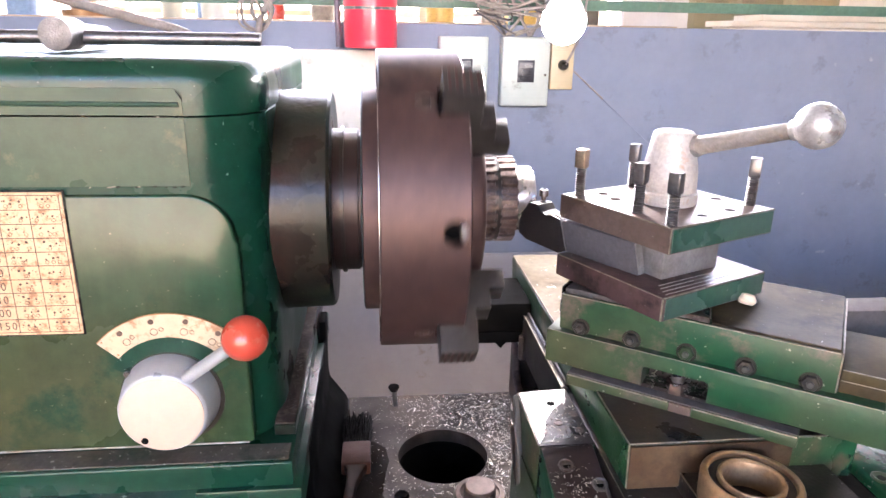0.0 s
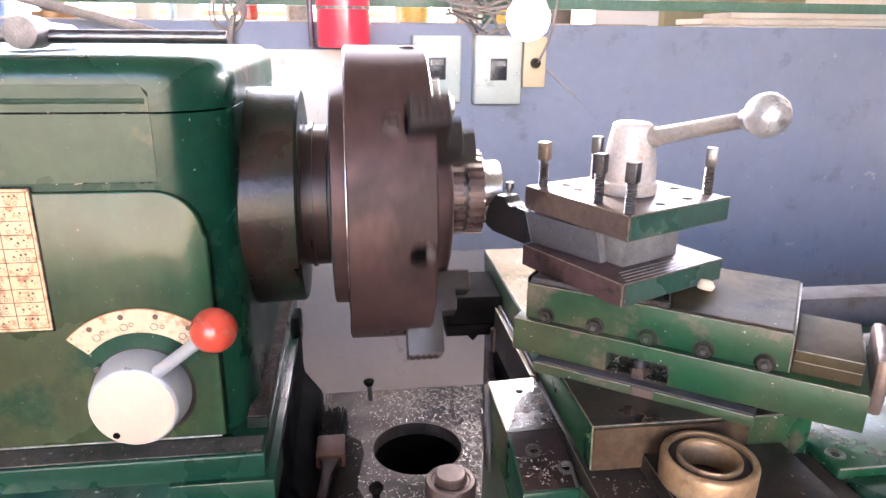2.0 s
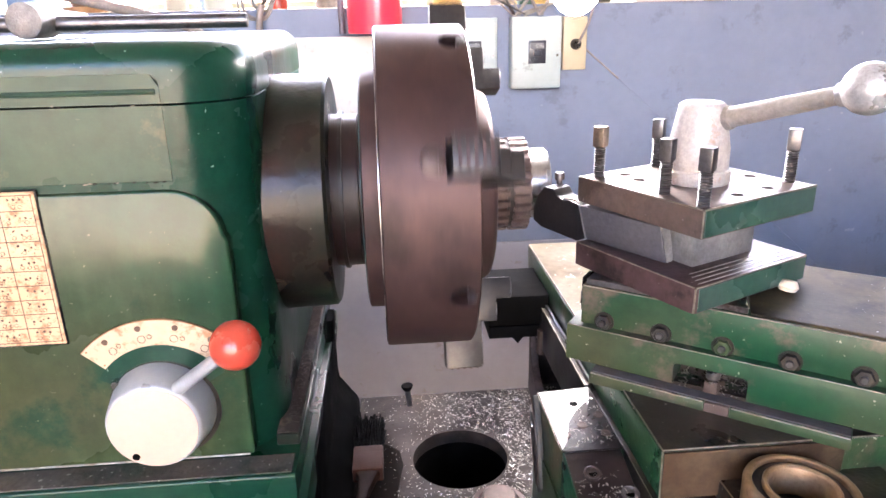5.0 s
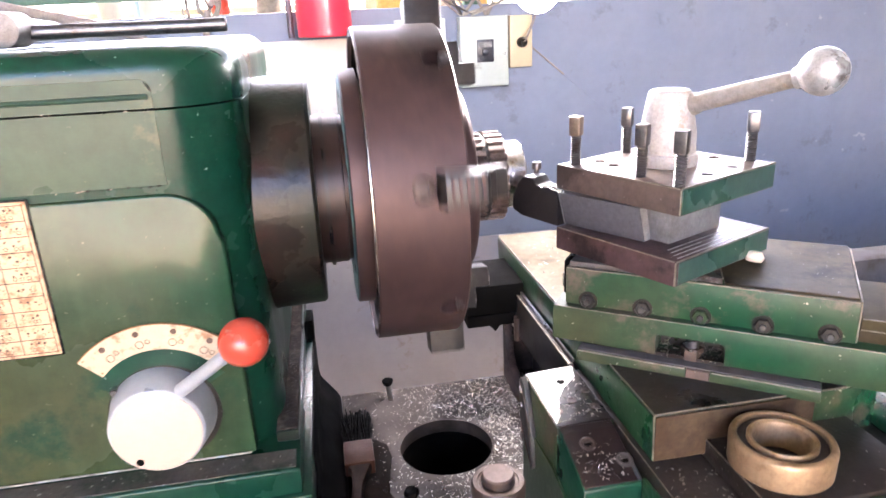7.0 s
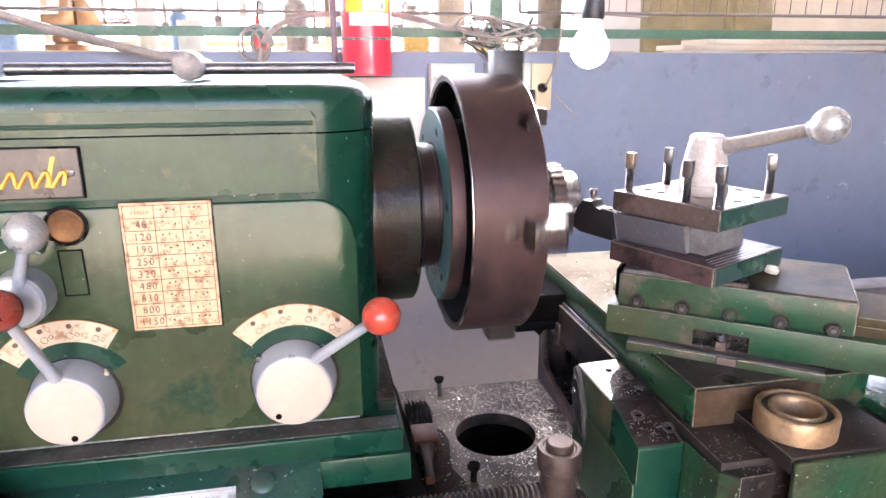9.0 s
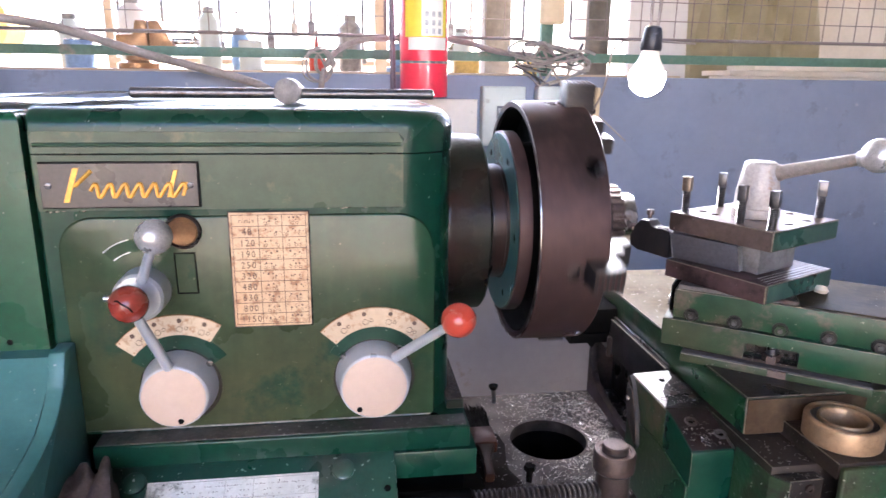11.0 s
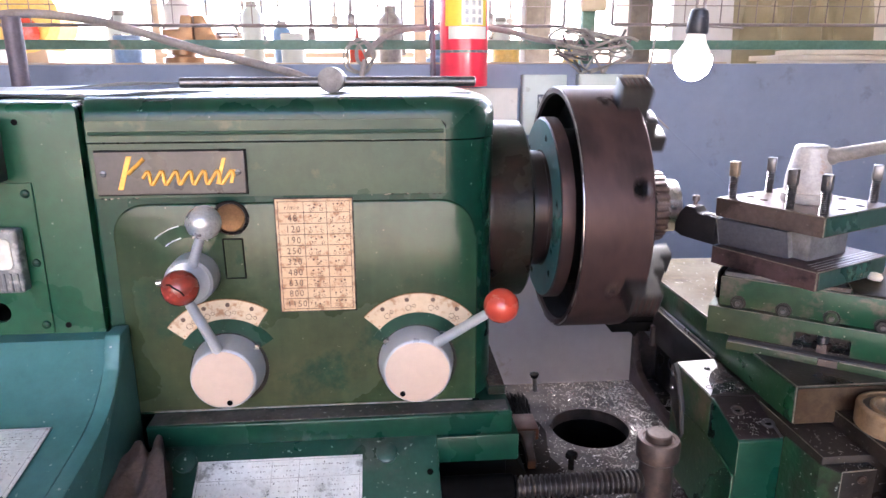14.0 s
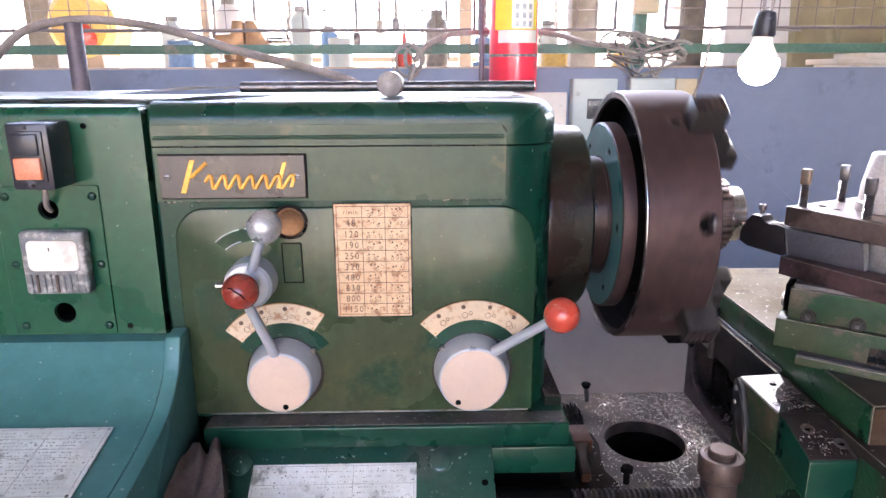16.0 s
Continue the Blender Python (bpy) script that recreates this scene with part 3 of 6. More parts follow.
# base ledges under the casting
part("base_ledge", prism([(0.573, 0.7755), (1.0, 0.7755), (1.0, 0.748), (0.571, 0.748), (0.571, 0.7735)], "x", -0.520, -0.0845, 0.0012), GREEN, hs, "green ledge with a grimy top")
part("ledge_strip", box(-0.518, -0.088, 0.5735, 0.6010, 0.7757, 0.7772, 0.0006, 1), GRIME, hs, "grey-brown grime along the ledge top")
part("base_rail", box(-0.178, -0.076, 0.566, 1.0, 0.712, 0.7475, 0.002), GREEN, hs)
part("worn_foot_line", rod((-0.52, F - 0.0002, 0.7790), (-0.130, F - 0.0002, 0.7790), 0.0009, seg=6), BARE, hs)
part("foot_flange", box(-0.107, -0.0855, 0.6165, 1.0, 0.7759, 0.7875, 0.0006, 1), COVER, hs, "green-brown oily foot flange")
part("flange_grime", box(-0.1065, -0.0865, 0.6185, 0.998, 0.7876, 0.7893, 0.0006, 1), FLANGE, hs, "chip-covered brown grime on the flange")


def plate_rows():
    """Speed plate: cream enamel with a ruled grid, numbers and small marks."""
    x0, x1, z0, z1 = -0.3585, -0.2715, 0.9045, 1.0395
    p = part("speed_plate", box(x0, x1, F - 0.0018, F - 0.0002, z0, z1, 0.0005, 1), PLATE, hs, "rust-stained cream speed plate with black numbers")
    part("plate_grime", box(x0 - 0.0014, x1 + 0.0016, F - 0.0008, F + 0.001, z0 - 0.0014, z1 + 0.0012, 0.0004, 1), DARK, p, "dark grime round the plate")
    y = F - 0.0019
    rim = 0.0028
    gx0, gx1, gz0, gz1 = x0 + rim, x1 - rim, z0 + rim, z1 - rim
    rows = 10
    bms = []
    for i in range(rows + 1):
        z = gz0 + (gz1 - gz0) * i / rows
        bms.append(box(gx0, gx1, y - 0.0001, y + 0.0003, z - 0.00035, z + 0.00035, 0))
    for x in (gx0, gx0 + 0.029, gx0 + 0.029 + 0.026, gx1):
        bms.append(box(x - 0.00035, x + 0.00035, y - 0.0001, y + 0.0003, gz0, gz1, 0))
    tagged(part("grid", merge(*bms), INK, p), kind="stuff")
    for i, t in enumerate(("r/min", "48", "120", "190", "250", "320", "480", "630", "800", "1150")):
        z = gz1 - (gz1 - gz0) * (i + 0.5) / rows
        part("number", lettering(t, 0.0112 if i else 0.0075, front(gx0 + 0.0160, z - 0.0004, y) @ Matrix.Diagonal((0.86, 1.0, 1.0, 1))), INK, p)
    rng = random.Random(3)
    bms = []
    for i in range(rows):
        z = gz1 - (gz1 - gz0) * (i + 0.5) / rows
        for cx in (gx0 + 0.042, gx0 + 0.068):
            for k in range(3):
                mx, mz = cx + (k - 1) * 0.0052 + rng.uniform(-0.0012, 0.0012), z + rng.uniform(-0.0008, 0.0034)
                bms.append(rod((mx, y - 0.0001, mz), (mx, y + 0.0004, mz), rng.uniform(0.0008, 0.0013), seg=8))
                if rng.random() < 0.7:
                    bms.append(tube([(px, y, pz) for px, pz in arc_points(mx + rng.uniform(-0.002, 0.002), z - 0.0030, 0.0016, 0, 360, 9)], 0.00022, 4, 0))
            for k in range(5):
                mx, mz, r = cx + rng.uniform(-0.011, 0.011), z + rng.uniform(-0.0055, 0.0055), rng.uniform(0.0003, 0.0007)
                bms.append(rod((mx, y - 0.0001, mz), (mx, y + 0.0004, mz), r, seg=6))
    tagged(part("worn_print", merge(*bms), INK, p), kind="stuff")
    for x in (x0 + 0.003, x1 - 0.003):
        for z in (z0 + 0.003, z1 - 0.003):
            part("rivet", turned([(0, 0.0013), (0.0006, 0.0009), (0.0008, 0)], (x, F - 0.0018, z), (0, -1, 0), 10), BRONZE, p)


plate_rows()


def scale_plate(cx, cz, a0, a1):
    r0, r1 = 0.063, 0.0868
    pts = arc_points(cx, cz, r1, a0, a1, 18) + arc_points(cx, cz, r0, a1, a0, 18)
    p = part("scale_plate", prism(pts, "y", F - 0.0022, F - 0.0002, 0), SCALE, hs, "cream arched scale plate with black dots")
    y = F - 0.0024
    bms, rings = [], []
    for k in range(4):
        a = radians(a0 + (a1 - a0) * (k + 0.6) / 4.3)
        for rr, r in ((0.0805, 0.0027),):
            bms.append(rod((cx + rr * math.cos(a), y - 0.0004, cz + rr * math.sin(a)), (cx + rr * math.cos(a), y + 0.001, cz + rr * math.sin(a)), r, seg=12))
        rings.append(tube([(px, y, pz) for px, pz in arc_points(cx + 0.070 * math.cos(a), cz + 0.070 * math.sin(a), 0.0034, 0, 360, 14)], 0.0003, 4, 0))
        rings.append(tube([(px, y, pz) for px, pz in arc_points(cx + 0.0715 * math.cos(a - 0.10), cz + 0.0715 * math.sin(a - 0.10), 0.0020, 0, 360, 10)], 0.0003, 4, 0))
    tagged(part("dot_row", merge(*bms), INK, p), kind="stuff")
    tagged(part("circle_row", merge(*rings), INK, p), kind="stuff")
    for a in (a0 + 2.5, a1 - 2.5):
        a = radians(a)
        for rr in (0.0655, 0.0845):
            part("rivet", turned([(0, 0.0012), (0.0006, 0.0008), (0.0008, 0)], (cx + rr * math.cos(a), F - 0.002, cz + rr * math.sin(a)), (0, -1, 0), 8), BRONZE, p)
    rim = arc_points(cx, cz, r1, a0, a1, 18)
    part("lip", tube([(x, F - 0.0012, z) for x, z in rim], 0.0011, 6, 0), BRONZE, p)


KR, KL = (-0.200, 0.8345), (-0.4255, 0.8350)
scale_plate(KR[0] + 0.003, KR[1] + 0.001, 41, 138)
scale_plate(KL[0] + 0.002, KL[1] - 0.0005, 56, 142)


def speed_knob(c, r, face_y, lever_from, lever_to, red, hole):
    x, z = c
    d = F - face_y
    k = part("knob", turned([(0, r + 0.0062), (0.003, r + 0.0060), (d - 0.003, r + 0.0008), (d - 0.0008, r - 0.0006), (d, r - 0.003)], (x, F, z), (0, -1, 0), 56), ALU, hs, "grey cast aluminium knob with a cream face")
    face = carved(turned([(0, r - 0.002), (0.0009, r - 0.002), (0.0015, r - 0.004)], (x, face_y, z), (0, -1, 0), 56), [rod((x + hole[0], face_y - 0.01, z + hole[1]), (x + hole[0], face_y + 0.01, z + hole[1]), 0.0032, seg=14)])
    part("face", face, KNOB_FACE, k)
    # flat dark ring, a little wider than the knob's foot and set lower
    part("gasket", rod((x + 0.001, F - 0.0008, z - 0.0015), (x + 0.001, F + 0.0004, z - 0.0015), r + 0.0092, seg=48), DARK, k, "dark ring round the knob's foot")
    part("hole", turned([(0, 0.0034), (0.0004, 0.0034), (0.0004, 0.0024), (0, 0.0024), (0, 0.0034)], (x + hole[0], face_y - 0.0019, z + hole[1]), (0, 1, 0), 14), BLACK, k)
    part("hole_bottom", rod((x + hole[0], face_y - 0.0005, z + hole[1]), (x + hole[0], face_y + 0.0002, z + hole[1]), 0.0031, seg=14), BLACK, k)
    lv = part("lever", rod(lever_from, lever_to, 0.0062, 0.0052, 18, 0.0008), ALU, hs, "grey lever with a red ball grip")
    part("grip", ball(lever_to, 0.0195), red, lv)
    return k


for cx, cz, a0, a1 in ((KR[0] + 0.003, KR[1] + 0.001, 30, 150), (KL[0] + 0.002, KL[1] - 0.0005, 34, 150)):
    part("oil_band", prism(arc_points(cx, cz, 0.0632, a0, a1, 18) + arc_points(cx, cz, 0.040, a1, a0, 18), "y", F - 0.0005, F + 0.001, 0), GREEN, hs, "dark oily crescent between knob and scale")
speed_knob(KR, 0.0400, 0.5690, (-0.176, 0.576, 0.868), (-0.1095, 0.523, 0.932), RED, (-0.018, -0.027))
speed_knob(KL, 0.0370, 0.5670, (-0.428, 0.573, 0.866), (-0.4505, 0.530, 0.960), RED_OLD, (0.006, -0.029))
for c, sgn in ((KR, (-0.036, 0.029)), (KR, (0.032, 0.034)), (KL, (0.036, 0.028))):
    part("stop_screw", turned([(0, 0.004), (0.008, 0.004), (0.009, 0.003)], (c[0] + sgn[0], F, c[1] + sgn[1]), (0, -1, 0), 12), STEEL, hs)

hub = part("lever_hub", turned([(0, 0.028), (0.028, 0.027), (0.031, 0.024), (0.033, 0.0)], (-0.4545, F, 0.952), (0, -1, 0), 40), ALU, hs, "grey aluminium lever hub")
part("hub_pin", rod((-0.492, 0.582, 0.950), (-0.478, 0.582, 0.950), 0.004, seg=12), STEEL, hub)
lv2 = part("range_lever", rod((-0.448, 0.572, 0.972), (-0.4255, 0.550, 1.024), 0.0058, 0.0046, 16), ALU, hs, "silver lever with a polished ball")
part("ball_grip", ball((-0.4255, 0.550, 1.0255), 0.0185), BALL_STEEL, lv2)
part("badge", turned([(0, 0.0165), (0.002, 0.0165), (0.003, 0.0150), (0.0022, 0.0135), (0.0022, 0.0)], (-0.409, F, 1.019), (0, -1, 0), 28), BRONZE, hs, "tarnished round bronze badge")
part("badge_rim", tube([(x, F - 0.0012, z) for x, z in arc_points(-0.409, 1.019, 0.0185, 0, 360, 24)], 0.0022, 6, 0), DARK, hs)
rect = [(-0.419, 0.947), (-0.397, 0.947), (-0.398, 0.994), (-0.420, 0.994)]
part("scraped_patch", prism(rect, "y", F - 0.0006, F + 0.001, 0.0003, 1), GREEN_FACE, hs, "scraped rectangle where a plate was")
for a, b in zip(rect, rect[1:] + rect[:1]):
    part("scrape_line", rod((a[0], F - 0.0006, a[1]), (b[0], F - 0.0006, b[1]), 0.0008, seg=6), BLACK, hs)
for r, a0, a1 in ((0.060, 62, 96), (0.060, 102, 132), (0.045, 66, 88), (0.046, 104, 130)):
    part("chipped_line", tube([(x, F - 0.0010, z) for x, z in arc_points(-0.4545, 0.952, r, a0, a1, 8)], 0.0007, 5, 0), CHART, hs)
part("old_scale_mark", prism(arc_points(-0.4545, 0.952, 0.060, 62, 132, 12) + arc_points(-0.4545, 0.952, 0.045, 132, 62, 12), "y", F - 0.0009, F + 0.001, 0), GREEN_FACE, hs, "chipped remains of an arched scale")

rng = random.Random(31)
for k in range(34):
    x = rng.choice((rng.uniform(-0.556, -0.50), rng.uniform(-0.25, -0.17)))
    z = rng.choice((1.1043, 1.0425, 1.0425)) + rng.uniform(-0.0006, 0.0006)
    w, h = rng.uniform(0.0010, 0.0042), rng.uniform(0.0004, 0.0010)
    part("paint_chip", prism([(x, z), (x + w * 0.4, z - h), (x + w, z - h * 0.2), (x + w * 0.8, z + h), (x + w * 0.3, z + h * 0.8)], "y", F + 0.0017, F + 0.0028, 0), BLACK if k % 3 else BARE, hs)
# name plate: the maker's mark as plain gold strokes
npx0, npx1, npz0, npz1 = -0.549, -0.388, 1.0475, 1.0955
np_ = part("name_plate", prism([(npx0, npz0), (npx1, npz0), (npx1, npz1), (npx0, npz1)], "y", F - 0.003, F + 0.0024, 0.0006, 1), NAME_PLATE, hs, "dark brown enamel name plate with gold mark")
part("plate_grime", box(npx0 - 0.0016, npx1 + 0.0014, F + 0.0016, F + 0.0026, npz0 - 0.0016, npz1 + 0.0012, 0.0004, 1), BLACK, np_, "black grime round the plate")
strokes = []
for sx, h0, h1, lean, w in ((0.022, 0.006, 0.043, 0.34, 0.0058), (0.128, 0.011, 0.040, 0.30, 0.0044), (0.143, 0.012, 0.027, 0.30, 0.0038)):
    strokes.append(prism([(npx0 + sx, npz0 + h0), (npx0 + sx + w, npz0 + h0), (npx0 + sx + w + lean * (h1 - h0), npz0 + h1), (npx0 + sx + lean * (h1 - h0), npz0 + h1)], "y", F - 0.0037, F - 0.0030, 0.0003, 1))
strokes.append(rod((npx0 + 0.0345, F - 0.0033, npz0 + 0.0235), (npx0 + 0.0530, F - 0.0033, npz0 + 0.0400), 0.0022, seg=8))
wave = []
for k in range(66):
    u = k / 65
    h = 0.0075 * math.sin(2 * math.pi * 6.5 * u)
    wave.append((npx0 + 0.050 + 0.098 * u + 0.30 * h, F - 0.0033, npz0 + 0.0185 + h))
strokes.append(tube(wave, 0.0021, 6, 0))
for s in strokes:
    part("gold_stroke", s, GOLD, np_)
for sx in (npx0 + 0.008, npx1 - 0.008):
    sc = part("plate_screw", turned([(0, 0.0036), (0.0008, 0.0034), (0.0012, 0.0026), (0.0012, 0)], (sx, F - 0.003, (npz0 + npz1) / 2), (0, -1, 0), 14), GREY_STEEL, np_)
    part("slot", box(sx - 0.003, sx + 0.003, F - 0.0044, F - 0.004, (npz0 + npz1) / 2 - 0.0004, (npz0 + npz1) / 2 + 0.0004, 0), BLACK, sc)

# ---- end cover beside the headstock ----
ec = thing("end_cover", (-0.8, 0.8, 0.885), "dark green painted end cover with a switch panel", "machine cover")
part("casing", carved(soft_block([(-1.25, F - 0.001), (-0.5625, F - 0.001), (-0.5625, 0.99), (-1.25, 0.99)], 0.60, 1.149, 0.012), [rod((-0.675, F - 0.02, 0.914), (-0.675, F + 0.06, 0.914), 0.0125, seg=24), rod((-0.676, F - 0.02, 1.036), (-0.676, F + 0.06, 1.036), 0.0115, seg=24)]), END_GREEN, ec, "dark green sheet metal casing")
px0, px1, pz0, pz1 = -0.734, -0.618, 0.888, 1.063
YP = F - 0.001
holes = [rod((-0.675, YP - 0.02, 0.914), (-0.675, YP + 0.004, 0.914), 0.0125, seg=24), rod((-0.676, YP - 0.02, 1.036), (-0.676, YP + 0.004, 1.036), 0.0115, seg=24)]
pnl = part("switch_panel", carved(box(px0, px1, YP - 0.0022, YP - 0.0003, pz0, pz1, 0.0005, 1), holes), END_GREEN, ec, "green panel plate with two round holes")
for hz, hr in ((0.914, 0.0124), (1.036, 0.0114)):
    part("hole", turned([(0.004, hr), (0.058, hr), (0.058, 0), (0.0575, 0), (0.0575, hr - 0.0006), (0.004, hr - 0.0006), (0.004, hr)], (-0.6755, YP, hz), (0, 1, 0), 24), BLACK, pnl)
for sx in (px0 + 0.012, px1 - 0.008):
    for sz in (pz0 + 0.010, 0.972, pz1 - 0.012):
        sc = part("panel_screw", turned([(0, 0.005), (0.001, 0.0048), (0.0022, 0.0035), (0.0024, 0)], (sx, YP - 0.0022, sz), (0, -1, 0), 16), GREEN, pnl)
        part("slot", box(sx - 0.0035, sx + 0.0035, YP - 0.0049, YP - 0.0044, sz - 0.0004, sz + 0.0004, 0), BLACK, sc)
for hx, hz in ((-0.626, 1.128), (-0.603, 0.896)):
    part("plug_hole", rod((hx, YP - 0.0006, hz), (hx, YP + 0.002, hz), 0.0034, seg=14), BLACK, ec)

swb = thing("switch_box", (-0.665, 0.58, 1.06), "scuffed black switch box with black and orange buttons", "switch")
part("housing", box(-0.684, -0.641, 0.556, F - 0.001, 1.0655, 1.1345, 0.0025), BLACK_PLASTIC, swb)
part("bezel", box(-0.680, -0.6465, 0.5535, 0.558, 1.0745, 1.1265, 0.001), BLACK_PLASTIC, swb)
part("off_button", box(-0.6775, -0.6505, 0.5505, 0.556, 1.1015, 1.1235, 0.0015), BLACK_PLASTIC, swb, "black rocker button")
part("on_button", box(-0.6770, -0.6500, 0.5495, 0.556, 1.0770, 1.0995, 0.0015), ORANGE, swb, "orange rocker button")
for z in (1.0700, 1.1300):
    part("screw", turned([(0, 0.0022), (0.001, 0.0018), (0.0012, 0)], (-0.6635, 0.556, z), (0, -1, 0), 12), DARK, swb)
part("lead", tube([(-0.668, 0.585, 1.067), (-0.669, 0.585, 1.052), (-0.675, 0.596, 1.040), (-0.677, 0.606, 1.034)], 0.0032, 8), CABLE, swb, "short grey lead")

am = thing("ammeter", (-0.669, 0.59, 0.94), "old black load meter with a white dial window", "meter")
part("case", box(-0.7045, -0.634, 0.581, F - 0.003, 0.942, 1.0145, 0.004, 3), METER_CASE, am, "scuffed black meter case")
part("dial", prism([*arc_points(-0.6902, 0.9765, 0.0065, 180, 270, 5), *arc_points(-0.6475, 0.9765, 0.0065, 270, 360, 5), *arc_points(-0.6475, 0.9985, 0.0065, 0, 90, 5), *arc_points(-0.6902, 0.9985, 0.0065, 90, 180, 5)], "y", 0.5798, 0.583, 0.0004, 1), DIAL_WHITE, am, "white dial without readable marks")
part("needle", box(-0.6722, -0.6716, 0.5790, 0.5797, 0.993, 0.997, 0), BLACK, am)
for k in range(9):
    x = -0.6985 + k * 0.0072
    part("rib", box(x, x + 0.0034, 0.5795, 0.583, 0.9445, 0.9655, 0.0006, 1), BROWN_STEEL if k in (1, 4) else METER_CASE, am)

# ---- swept guard below the end cover ----
gd = thing("belt_guard", (-0.85, 0.5, 0.6), "dusty blue-green swept guard with a grey chart plate", "machine guard")
prof = [(0.601, 0.886), (0.582, 0.884), (0.572, 0.872), (0.560, 0.856), (0.540, 0.838), (0.518, 0.824), (0.490, 0.815), (0.460, 0.809), (0.400, 0.800), (0.330, 0.788), (0.310, 0.770), (0.300, 0.60), (0.601, 0.60)]
part("shell", prism(prof, "x", -1.3, -0.5535, 0.0), BLUE_GREEN, gd, "dusty blue-green curved shell", angle=30)
prof2 = [(0.601, 0.894), (0.572, 0.893), (0.566, 0.880), (0.556, 0.858), (0.538, 0.8395), (0.516, 0.8255), (0.489, 0.8165), (0.459, 0.8105), (0.399, 0.8015), (0.329, 0.7895), (0.308, 0.771), (0.298, 0.60), (0.601, 0.60)]
part("end_flange", prism(prof2, "x", -0.5525, -0.5350, 0.0022), BLUE_GREEN, gd, "blue-green end flange")
part("seam", box(-0.5538, -0.5515, 0.301, 0.6, 0.60, 0.77, 0), BLACK, gd)
# chart plate lies on the shallow sweep
chart_m = Matrix.Translation((-0.68, 0.452, 0.8103)) @ Euler((math.atan2(0.018, 0.1), 0, 0)).to_matrix().to_4x4()
ch = part("chart_plate", move(box(-0.10, 0.093, -0.052, 0.050, -0.0004, 0.0014, 0.0005, 1), chart_m), CHART, gd, "grey metal chart plate with unreadable writing")


def chart_lines(parent, m, x0, x1, y0, y1, rows, cols, seed):
    rng = random.Random(seed)
    lines, words = [], []
    for r in rows:
        y = y0 + (y1 - y0) * r
        lines.append(box(x0, x1, y - 0.0003, y + 0.0003, 0.0014, 0.0017, 0))
    for c in cols:
        x = x0 + (x1 - x0) * c
        lines.append(box(x - 0.0003, x + 0.0003, y0, y1, 0.0014, 0.0017, 0))
    k = 0.06
    while k < 0.95:
        y = y0 + (y1 - y0) * k
        x = x0 + 0.004
        while x < x1 - 0.012:
            w = rng.uniform(0.0007, 0.0026)
            if rng.random() < 0.62:
                h = rng.uniform(0.0004, 0.0011)
                words.append(box(x, min(x + w, x1 - 0.003), y - h, y + h, 0.0014, 0.0016, 0))
            x += w + rng.uniform(0.0006, 0.0024)
        k += 0.052
    tagged(part("ruling", move(merge(*lines), m), INK_GREY, parent), kind="stuff")
    tagged(part("faded_print", move(merge(*words), m), INK_GREY, parent), kind="stuff")


chart_lines(ch, chart_m, -0.096, 0.089, -0.048, 0.046, (0, 0.55, 0.68, 0.85, 1), (0, 0.35, 0.68, 1), 5)
for x in (-0.096, 0.089):
    for y in (-0.048, 0.046):
        part("rivet", move(turned([(0, 0.002), (0.0008, 0.0012), (0.001, 0)], (x, y, 0.0014), (0, 0, 1), 8), chart_m), STEEL, ch)

# ---- feed gearbox below the headstock ----
gb = thing("feed_gearbox", (-0.35, 0.5, 0.3), "green feed gearbox with a sloping lid and grey chart plate", "gearbox")
part("body", prism([(0.600, 0.735), (0.590, 0.735), (0.440, 0.640), (0.430, 0.630), (0.430, 0.35), (0.600, 0.35)], "x", -0.524, -0.182, 0.003), LID_GREEN, gb)
lid_m = Matrix.Translation((-0.3345, 0.521, 0.6935)) @ Euler((math.atan2(0.095, 0.150), 0, 0)).to_matrix().to_4x4()
lw, ld = 0.1585, 0.088
lid_pts = [(-lw, -ld), (lw, -ld), *arc_points(lw - 0.012, ld - 0.012, 0.012, 0, 90, 5), (-lw, ld)]
lid = part("lid", move(prism(lid_pts, "z", -0.004, 0.0085, 0.0015), lid_m), LID_GREEN, gb, "grimy dark green lid")
cp = part("chart_plate", move(box(-0.1275, 0.0665, -0.075, 0.056, 0.0086, 0.0102, 0.0005, 1), lid_m), CHART, gb, "grimy grey metal chart plate")
chart_lines(cp, lid_m @ Matrix.Translation((0, 0, 0.0088)), -0.1245, 0.0635, -0.072, 0.053, (0, 0.5, 0.82, 1), (0, 0.45, 0.62, 1), 8)
for x, y, r in ((0.0955, 0.056, 0.013), (-0.142, 0.056, 0.013)):
    part("oil_cap", move(turned([(0, r), (0.004, r), (0.006, r * 0.8), (0.0062, 0)], (x, y, 0.0085), (0, 0, 1), 24), lid_m), LID_GREEN, lid)
for x, y in ((0.147, 0.030), (0.145, -0.07)):
    part("screw_hole", move(rod((x, y, 0.0084), (x, y, 0.009), 0.004, seg=12), lid_m), BLACK, lid)

# ---- bed with its gap ----
bed = thing("lathe_bed", (0.3, 0.8, 0.0), "dark green cast iron lathe bed with an open gap", "lathe bed")
# black puts the deep shade under the headstock into the colour
part("left_block", box(-1.2, -0.0845, 0.600, 1.0, 0.30, 0.7115, 0.004), BLACK, bed, "casting under the headstock, black for the shade there")
part("left_cheek", prism([(-0.0835, 0.45), (-0.046, 0.45), (-0.046, 0.634), (-0.0485, 0.642), (-0.072, 0.676), (-0.0735, 0.690), (-0.0735, 0.745), (-0.0835, 0.745)], "y", 0.640, 0.925, 0.002), BLACK, bed, "cheek of the gap, black for the shade there")
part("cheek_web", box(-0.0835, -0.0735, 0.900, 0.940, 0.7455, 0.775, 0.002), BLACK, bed)
